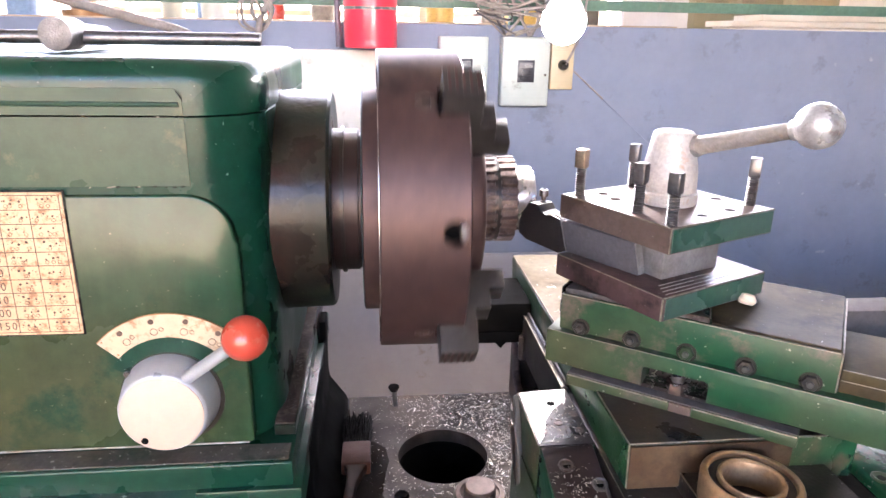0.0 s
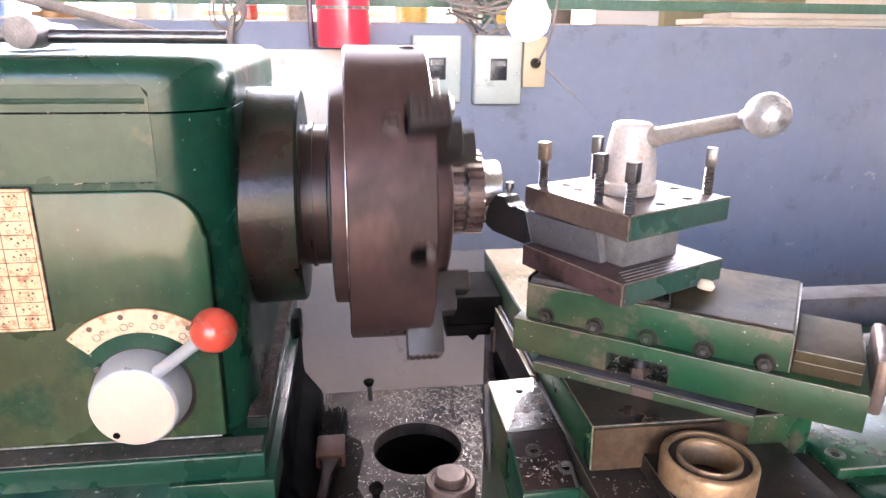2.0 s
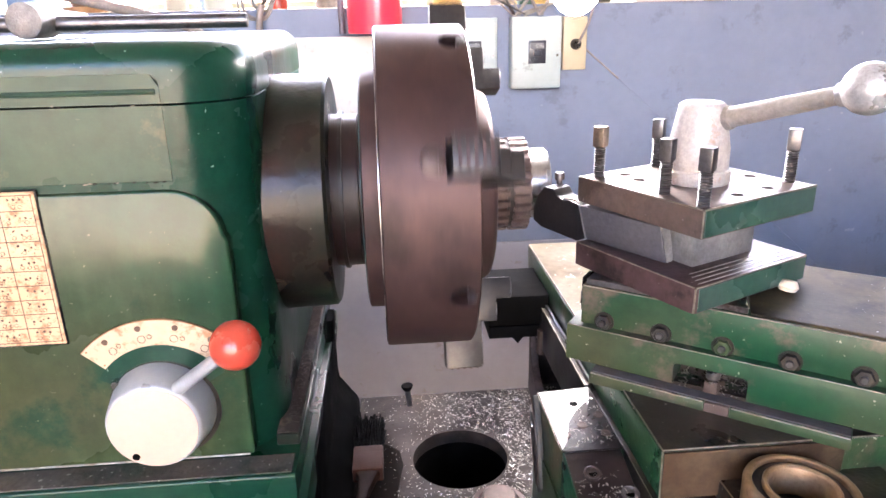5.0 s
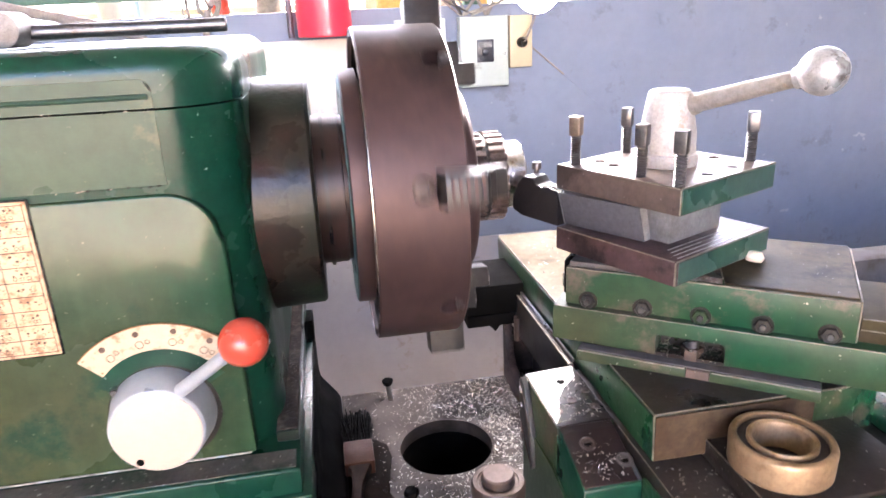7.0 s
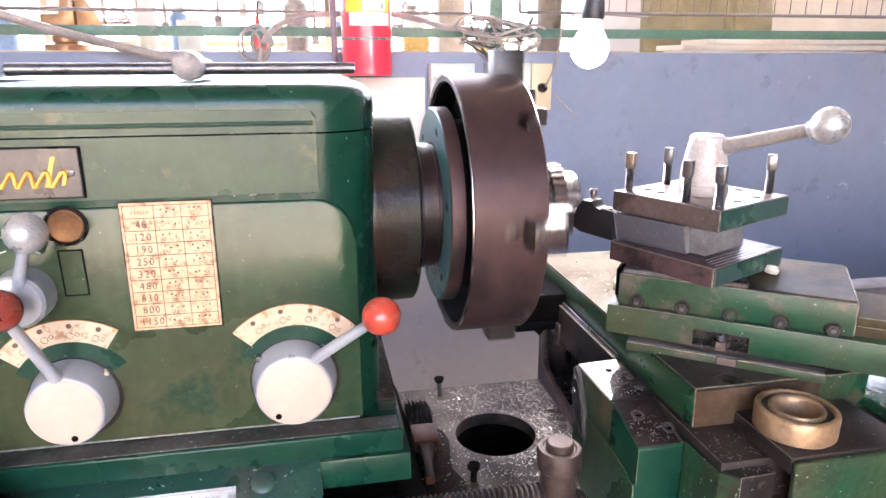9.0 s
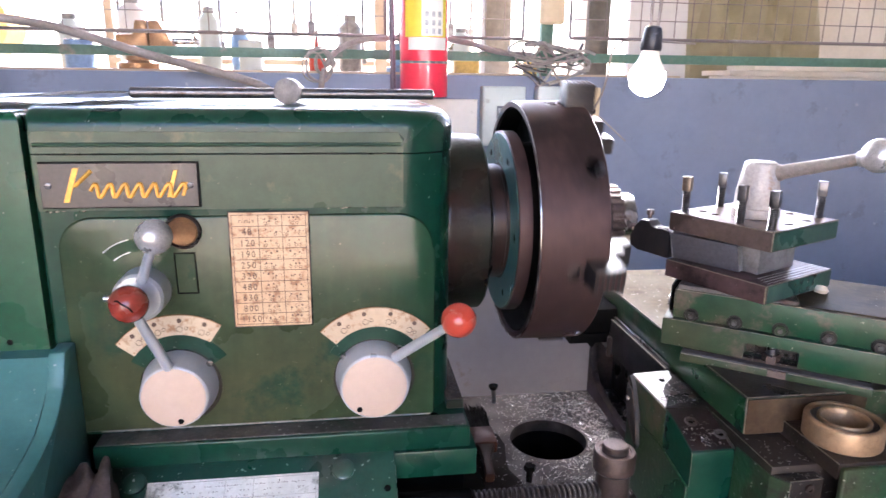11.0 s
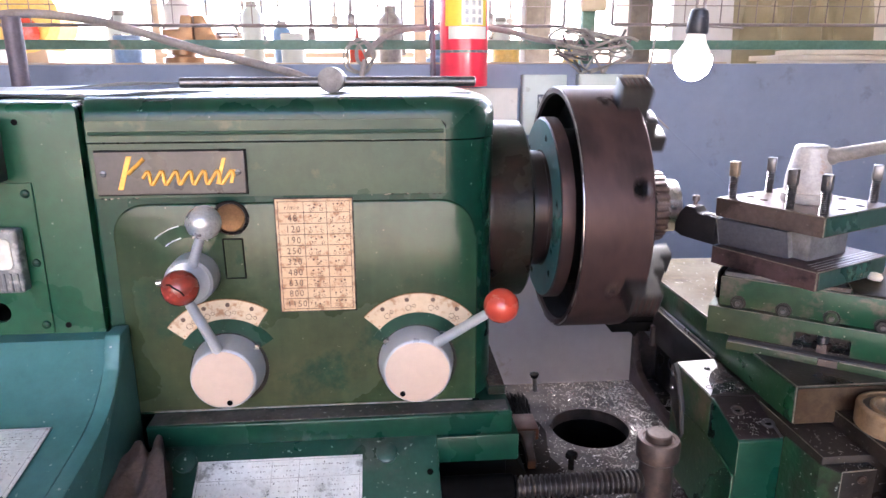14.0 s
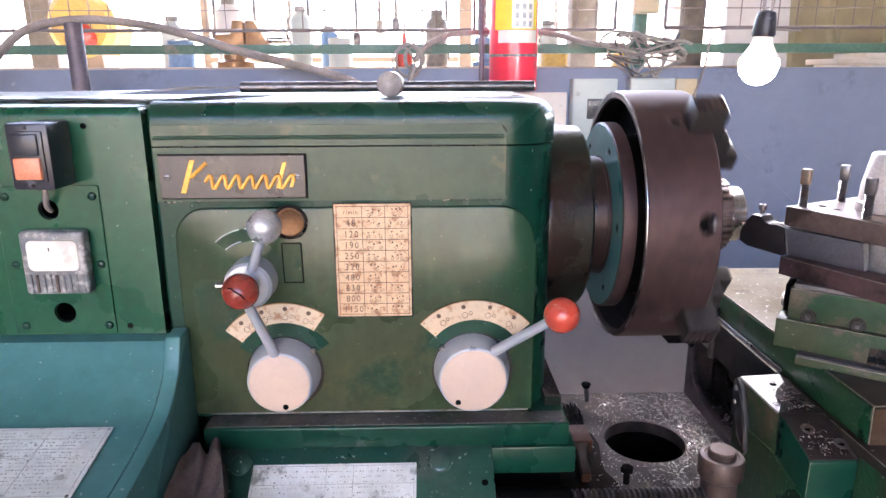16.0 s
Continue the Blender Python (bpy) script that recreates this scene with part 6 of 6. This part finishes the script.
solid("bare_cable", tube([(0.552, WALL_Y - 0.004, 1.080), (0.575, WALL_Y - 0.003, 1.060), (0.615, WALL_Y - 0.002, 1.027), (0.652, WALL_Y - 0.001, 0.996)], 0.0024, 8), CABLE, "short bare brown cable below the socket", "cable")

ex = thing("fire_extinguisher", (-0.010, 1.815, 1.13), "red fire extinguisher with a yellow and white label", "fire extinguisher")
EC = (-0.004, 1.815, 0)
part("cylinder", turned([(1.130, 0.0640), (1.132, 0.0668), (1.140, 0.0675), (1.146, 0.0668), (1.152, 0.0675), (1.50, 0.0675), (1.545, 0.055), (1.565, 0.025), (1.59, 0.022)], EC, (0, 0, 1), 48), EXT_RED, ex, "glossy red steel cylinder")


def wrap(z0, z1, a0, a1, r, n=16):
    pts = arc_points(EC[0], EC[1], r, a0, a1, n) + arc_points(EC[0], EC[1], r - 0.0012, a1, a0, n)
    return prism(pts, "z", z0, z1)


lab = part("label", wrap(1.292, 1.47, 215, 325, 0.0684), LABEL_YELLOW, ex, "yellow paper label")
part("label_foot", wrap(1.258, 1.291, 225, 325, 0.0684), LABEL_WHITE, ex, "white paper label")
part("label_panel", wrap(1.295, 1.45, 258, 312, 0.0690), LABEL_WHITE, lab)
for i in range(3):
    for j in range(3):
        a = 266 + 16 * i
        part("pictogram", wrap(1.300 + 0.022 * j, 1.314 + 0.022 * j, a, a + 8, 0.0694, 3), INK_GREY, lab)
part("strap", wrap(1.222, 1.229, 180, 360, 0.0690, 24), METER_CASE, ex, "dark hanging strap")
part("valve", box(-0.03, 0.01, 1.795, 1.835, 1.59, 1.65, 0.004), BLACK, ex)
solid("steel_rod", rod((-0.088, 1.868, 1.13), (-0.100, 1.868, 2.2), 0.0080, seg=14), POST, "dark upright steel rod beside the extinguisher", "rod")
solid("pipe_post", rod((-1.186, 1.75, 0.0), (-1.186, 1.75, 1.312), 0.0225, seg=24, edge=0.002), POST, "purple-grey painted pipe standing by the wall", "pipe")
solid("thick_hose", tube([(-1.62, 1.78, 1.05), (-1.50, 1.80, 1.15), (-1.42, 1.80, 1.235), (-1.33, 1.80, 1.300), (-1.18, 1.79, 1.322), (-1.026, 1.80, 1.310), (-0.907, 1.80, 1.283), (-0.771, 1.80, 1.241), (-0.618, 1.80, 1.202), (-0.46, 1.81, 1.158), (-0.40, 1.85, 1.10)], 0.0115, 12), CABLE, "thick brown-grey hose looped over the pipe", "hose")
for k, pts in enumerate((
        [(-0.30, 1.87, 1.10), (-0.29, 1.88, 1.19), (-0.255, 1.90, 1.25), (-0.19, 1.93, 1.285), (-0.11, 1.95, 1.295), (-0.06, 1.95, 1.296)],
        [(0.07, 1.93, 1.298), (0.15, 1.93, 1.285), (0.24, 1.93, 1.262), (0.34, 1.92, 1.255)])):
    solid("power_cable", tube(pts, 0.0085, 10), CABLE, "brown power cable bent over the wall top", "cable")
rng = random.Random(21)
for k in range(5):
    bx, bz = -0.30, 1.20
    r, dx = rng.uniform(0.022, 0.045), rng.uniform(-0.03, 0.03)
    pts = [(bx + dx + r * math.cos(a / 5 * 2 * math.pi), 1.885 + 0.003 * a, 1.215 + dx * 0.4 + 1.25 * r * math.sin(a / 5 * 2 * math.pi)) for a in range(7)]
    solid("wire_loop", tube(pts, 0.0028, 6), CABLE if k % 2 else WIRE, "loose loop of wire on the wall top", "wire", "wires by the hose")
for k in range(10):
    cx, cz = 0.40, 1.235
    pts = [(cx + rng.uniform(-0.05, 0.03), WALL_Y - 0.03, 1.165)]
    for i in range(rng.randint(3, 6)):
        pts.append((cx + rng.uniform(-0.145, 0.125), WALL_Y - 0.01 + rng.uniform(-0.05, 0.03), cz + rng.uniform(-0.035, 0.06)))
    solid("loose_wire", tube(pts, rng.choice((0.0024, 0.0032, 0.0042)), 6, 7), (WIRE, CABLE, GREY_STEEL, WIRE)[k % 4], "tangled grey and brown wire above the boxes", "wire", "tangled wires above the breaker boxes")

# bulb on its lead
BX, BY, BZ = 0.237, 0.862, 1.193
def bulb_size(bm):
    return move(bm, Matrix.Translation((BX, BY, BZ - 0.003)) @ Matrix.Diagonal((0.89, 0.89, 0.89, 1)) @ Matrix.Translation((-BX, -BY, -BZ)))


bulb = thing("light_bulb", (BX, BY, BZ), "lit white light bulb hanging in a black socket", "light bulb")
part("globe", bulb_size(turned([(-0.0305, 0.0), (-0.029, 0.009), (-0.024, 0.0185), (-0.014, 0.0272), (0, 0.0308), (0.008, 0.0300), (0.013, 0.0285)], (BX, BY, BZ), (0.05, 0, 1), 36)), BULB_GLASS, bulb, "glowing white globe")
part("collar", bulb_size(turned([(0.0128, 0.0286), (0.022, 0.0245), (0.032, 0.0185), (0.042, 0.0150), (0.048, 0.0140)], (BX, BY, BZ), (0.05, 0, 1), 36)), BULB_BASE, bulb, "cream plastic bulb collar")
part("socket", bulb_size(turned([(0.046, 0.0165), (0.050, 0.0185), (0.072, 0.0165), (0.084, 0.0140), (0.087, 0.010)], (BX, BY, BZ), (0.05, 0, 1), 28)), BLACK_PLASTIC, bulb, "black lamp socket")
for s in (-0.005, 0.006):
    part("lead", tube([(BX + 0.004 + s, BY, BZ + 0.070), (BX + 0.006 + 1.3 * s, BY, BZ + 0.13), (BX + 0.010 + s, BY, BZ + 0.30), (BX + 0.015, BY, 2.4), (BX + 0.02, BY, 3.6)], 0.0024, 8), CABLE, bulb, "dark twisted lead")
solid("hanging_cable", tube([(0.90, 1.98, 1.30), (0.72, 1.90, 1.302), (0.64, 1.875, 1.303), (0.602, 1.87, 1.294), (0.576, 1.87, 1.264), (0.568, 1.87, 1.204), (0.553, 1.868, 1.145), (0.524, WALL_Y - 0.042, 1.092)], 0.0032, 8), CABLE, "thin dark cable hanging down to the socket", "cable")

# rail and wire mesh above the wall
rail = thing("green_rail", (0.5, 2.0, 1.236), "green painted angle rail along the wall top", "rail")
part("upright_leg", box(-5, 6, 2.0, 2.005, 1.236, 1.264, 0.001), RAIL, rail)
part("flat_leg", box(-5, 6, 2.0052, 2.03, 1.236, 1.241, 0.001), RAIL, rail)
for x in (-3.2, -1.9, 0.42, 1.9, 3.4):
    solid("rail_post", box(x - 0.02, x + 0.02, 2.033, 2.07, 0.0, 3.6, 0.002), RAIL, "green painted steel post carrying the mesh", "post", "posts of the mesh screen")


def mesh_panel(x0, x1, z0, z1, step):
    p = thing("mesh_panel", ((x0 + x1) / 2, 2.03, z0), "rusty square wire mesh panel in a dark rod frame", "wire mesh", "mesh panels over the wall")
    for a, b in (((x0, z0), (x1, z0)), ((x0, z0), (x0, z1)), ((x1, z0), (x1, z1)), ((x0, z1), (x1, z1))):
        part("frame_rod", rod((a[0], 2.02, a[1]), (b[0], 2.02, b[1]), 0.0055, seg=8), MESH_WIRE, p)
    bms = []
    n = int((x1 - x0) / step)
    for i in range(1, n):
        x = x0 + (x1 - x0) * i / n
        bms.append(rod((x, 2.022, z0), (x, 2.022, z1), 0.0017, seg=5))
    n = int((z1 - z0) / step)
    for i in range(1, n):
        z = z0 + (z1 - z0) * i / n
        bms.append(rod((x0, 2.025, z), (x1, 2.025, z), 0.0017, seg=5))
    tagged(part("wire_grid", merge(*bms), MESH_WIRE, p), kind="stuff")


mesh_panel(-1.85, -0.10, 1.306, 2.3, 0.058)
mesh_panel(-0.085, 0.335, 1.306, 2.3, 0.058)
mesh_panel(0.490, 1.85, 1.312, 2.3, 0.058)
mesh_panel(1.95, 3.3, 1.312, 2.3, 0.058)
mesh_panel(-3.2, -1.95, 1.306, 2.3, 0.058)
yb = thing("junction_box", (0.43, 2.06, 1.345), "yellow plastic junction box on the mesh post", "junction box")
part("case", box(0.385, 0.465, 2.0, 2.032, 1.352, 1.48, 0.006), YELLOWED, yb)
part("lid", box(0.39, 0.46, 1.994, 1.999, 1.357, 1.475, 0.003), YELLOWED, yb)

# ---- workshop beyond the wall ----
bench = thing("work_bench", (-0.5, 2.75, 0.0), "long timber work bench behind the partition", "work bench")
for i in range(4):
    part("board", box(-3.0, 1.05, 2.35 + 0.2 * i, 2.545 + 0.2 * i, 1.165, 1.20, 0.004), WOOD, bench)
for x in (-2.8, -0.9, 0.9):
    part("leg", box(x - 0.04, x + 0.04, 2.4, 2.48, 0, 1.164, 0.003), WOOD, bench)
    part("leg", box(x - 0.04, x + 0.04, 3.0, 3.08, 0, 1.164, 0.003), WOOD, bench)


def bench_vise(x, y, z, mat, label):
    v = thing("bench_vise", (x, y, z), label, "vise")
    part("base", turned([(0, 0.07), (0.02, 0.07), (0.03, 0.045), (0.07, 0.04)], (x, y, z), (0, 0, 1), 24), mat, v)
    part("fixed_jaw", prism([(x - 0.06, z + 0.07), (x + 0.05, z + 0.07), (x + 0.05, z + 0.17), (x + 0.01, z + 0.17), (x + 0.0, z + 0.12), (x - 0.06, z + 0.12)], "y", y - 0.05, y + 0.05, 0.006), mat, v)
    part("moving_jaw", prism([(x + 0.055, z + 0.08), (x + 0.14, z + 0.08), (x + 0.12, z + 0.12), (x + 0.09, z + 0.17), (x + 0.055, z + 0.17)], "y", y - 0.05, y + 0.05, 0.006), mat, v)
    part("screw", rod((x + 0.10, y, z + 0.10), (x + 0.22, y, z + 0.10), 0.012, seg=12), STEEL, v)
    part("handle", rod((x + 0.21, y - 0.07, z + 0.13), (x + 0.21, y + 0.07, z + 0.07), 0.006, seg=10), STEEL, v)


bench_vise(-0.98, 2.55, 1.2, BRONZE, "rusty brown bench vise on the timber bench")
bench_vise(0.02, 2.85, 1.2, BLUE, "faded blue bench vise on the timber bench")
rb_ = thing("red_bottle", (-0.33, 2.5, 1.2), "small red plastic oil bottle on the bench", "bottle")
part("bottle", turned([(0, 0.03), (0.05, 0.032), (0.075, 0.022), (0.085, 0.010), (0.12, 0.006)], (-0.33, 2.5, 1.2), (0, 0, 1), 20), RED, rb_)
part("spout", rod((-0.33, 2.5, 1.32), (-0.325, 2.49, 1.39), 0.005, 0.002, 8), BLACK, rb_)
tin = [(-1.20, 2.6, 0.05, 0.10, BLUE, "faded blue tin on the bench"), (-0.62, 2.9, 0.05, 0.12, BOX_PAINT, "pale tin on the bench"), (0.55, 2.6, 0.06, 0.05, YELLOW, "flat yellow tin on the bench"), (0.24, 2.5, 0.05, 0.07, YELLOW, "yellow tin on the bench")]
for x, y, r, h, m, lb in tin:
    t = thing("tin", (x, y, 1.2), lb, "tin", "tins on the bench")
    part("can", turned([(0, r), (0.004, r * 1.03), (0.008, r), (h - 0.008, r), (h - 0.004, r * 1.03), (h, r)], (x, y, 1.2), (0, 0, 1), 24), m, t)
    part("lid", turned([(h, r * 0.95), (h + 0.004, r * 0.95), (h + 0.005, 0)], (x, y, 1.2), (0, 0, 1), 24), STEEL, t)
for x, y, r, h, m, lb in ((-1.36, 2.98, 0.05, 0.22, BOX_PAINT, "pale plastic jar"), (-1.12, 3.02, 0.06, 0.30, PALE_WALL, "white plastic jar"), (-0.80, 2.98, 0.045, 0.26, BOX_PAINT, "pale plastic jar"), (-0.68, 3.02, 0.04, 0.18, BLUE, "pale blue jar"), (-0.20, 2.98, 0.05, 0.24, WIRE, "dusty grey jar"), (0.30, 3.02, 0.05, 0.20, BOX_PAINT, "pale plastic jar")):
    t = thing("jar", (x, y, 1.2), lb + " at the back of the bench", "jar", "jars on the bench")
    part("body", turned([(0, r * 0.94), (0.006, r), (h * 0.78, r), (h * 0.88, r * 0.62), (h * 0.90, r * 0.5)], (x, y, 1.2), (0, 0, 1), 20), m, t)
    part("cap", turned([(h * 0.90, r * 0.55), (h, r * 0.55), (h + 0.003, 0)], (x, y, 1.2), (0, 0, 1), 18), WIRE, t)
dr = thing("yellow_machine", (-1.75, 3.3, 0.0), "yellow and red round machine housing behind the bench", "machine")
part("drum", turned([(0, 0.13), (0.03, 0.16), (0.22, 0.16), (0.25, 0.13)], (-1.87, 3.2, 1.40), (0, 1, 0), 36), YELLOW, dr, "yellow round housing")
part("red_core", turned([(-0.02, 0.05), (0.0, 0.075)], (-1.86, 3.18, 1.335), (0, 1, 0), 28), RED, dr, "red centre cover")
part("stand", prism([(-2.07, 0.0), (-1.67, 0.0), (-1.79, 1.28), (-1.95, 1.28)], "y", 3.22, 3.4, 0.01), WOOD, dr)
for x, y, w, h, m, lb in ((-0.02, 3.9, 0.07, 3.6, WOOD, "tan timber post"), (0.72, 4.2, 0.16, 3.6, CONCRETE, "grey concrete column"), (1.12, 3.6, 0.14, 3.6, PALE_WALL, "white door frame post"), (-2.6, 4.3, 0.16, 3.6, CONCRETE, "grey concrete column"), (0.33, 4.4, 0.08, 3.6, WOOD, "tan timber post")):
    solid("shed_post", box(x - w / 2, x + w / 2, y - w / 2, y + w / 2, 0, h, 0.004), m, lb + " holding the roof", "post", "posts of the shed")
# sheets and planks leaning at the right
for i, (x0, x1, z1, y, lean, m, lb) in enumerate(((1.28, 1.95, 1.75, 3.05, 8, KHAKI, "khaki tarpaulin-covered board"), (1.75, 2.6, 2.0, 3.25, 10, PLY, "pale plywood sheet"), (2.2, 3.1, 1.9, 3.1, 9, PLY, "pale plywood sheet"), (2.9, 3.8, 1.7, 3.3, 12, WOOD, "brown board"))):
    solid("leaning_board", move(box(x0, x1, -0.01, 0.01, 0, z1, 0.002), Matrix.Translation((0, y, 0)) @ pose(0, 0, 0, -lean, 0, 0)), m, lb + " leaning behind the wall", "board", "boards leaning behind the wall")
stack = thing("plank_stack", (1.9, 2.5, 0), "stack of pale planks just behind the partition", "planks")
rng = random.Random(5)
for i in range(9):
    z = 1.05 + 0.022 * i
    part("plank", move(box(-0.55 + rng.uniform(-0.1, 0.1), 0.62 + rng.uniform(-0.1, 0.1), -0.13, 0.13, z, z + 0.02, 0.002), Matrix.Translation((1.75 + 0.02 * i, 2.45, 0)) @ pose(0, 0, 0, 0, 0, rng.uniform(-7, 7))), PLY, stack)
part("trestle", box(1.2, 2.3, 2.36, 2.54, 0.0, 1.049, 0.004), WOOD, stack)
solid("roof_pipe", rod((0.80, 2.62, 0.0), (0.81, 2.62, 3.6), 0.048, seg=24), CONCRETE, "wide grey pipe behind the mesh", "pipe")
solid("white_panel", move(prism([(0.0, 0.0), (0.30, 0.0), (0.24, 2.2), (0.0, 2.2)], "y", -0.02, 0.02, 0.003), Matrix.Translation((0.98, 2.66, 0)) @ pose(0, 0, 0, -3, 0, 0)), PALE_WALL, "white panel standing behind the mesh", "panel")
tarp = bmesh.new()
grid = [[tarp.verts.new((1.30 + 0.55 * i / 14, 2.72 + 0.05 * math.sin(i * 1.1 + j * 0.5), 1.0 + 0.75 * j / 10 + 0.03 * math.sin(i * 0.7))) for j in range(11)] for i in range(15)]
for i in range(14):
    for j in range(10):
        tarp.faces.new((grid[i][j], grid[i + 1][j], grid[i + 1][j + 1], grid[i][j + 1]))
bmesh.ops.solidify(tarp, geom=list(tarp.faces), thickness=0.006)
solid("tarpaulin", tarp, KHAKI, "khaki tarpaulin hanging in folds behind the mesh", "tarpaulin")
# tool board and hangings at the back
hb = thing("tool_rack", (-0.5, 5.2, 0.9), "rack with hanging tools far behind the bench", "tool rack")
for x in (-1.9, 0.9):
    part("upright", box(x - 0.03, x + 0.03, 5.2, 5.26, 0, 2.4, 0.003), WOOD, hb)
for z in (1.25, 1.75, 2.25):
    part("bar", box(-1.9, 0.9, 5.16, 5.198, z, z + 0.04, 0.002), WOOD, hb)
rng = random.Random(9)
for i in range(16):
    x = -1.8 + i * 0.17 + rng.uniform(-0.05, 0.05)
    h = rng.uniform(0.2, 0.5)
    part("tool", merge(box(x - 0.012, x + 0.012, 5.12, 5.15, 1.76 - h, 1.78, 0.004), box(x - 0.028, x + 0.028, 5.11, 5.15, 1.70 - h, 1.80 - h, 0.012)), (GREY_STEEL, BOX_PAINT, GREY_STEEL, WIRE)[i % 4], hb)
solid("back_fence", box(-5, 6, 7.6, 7.7, 0, 1.1, 0.01), DUSTY_WALL, "low dusty wall at the back of the yard", "wall", kind="structure")


# ---- movement ----
RATE, START = 275.3, -47.5


def motions():
    rows = [(0.1 * i, pose(0.004, AX_Y, AX_Z, START + RATE * 0.1 * i)) for i in range(161)]
    walk(chuck, rows)
    walk(work, rows)


motions()
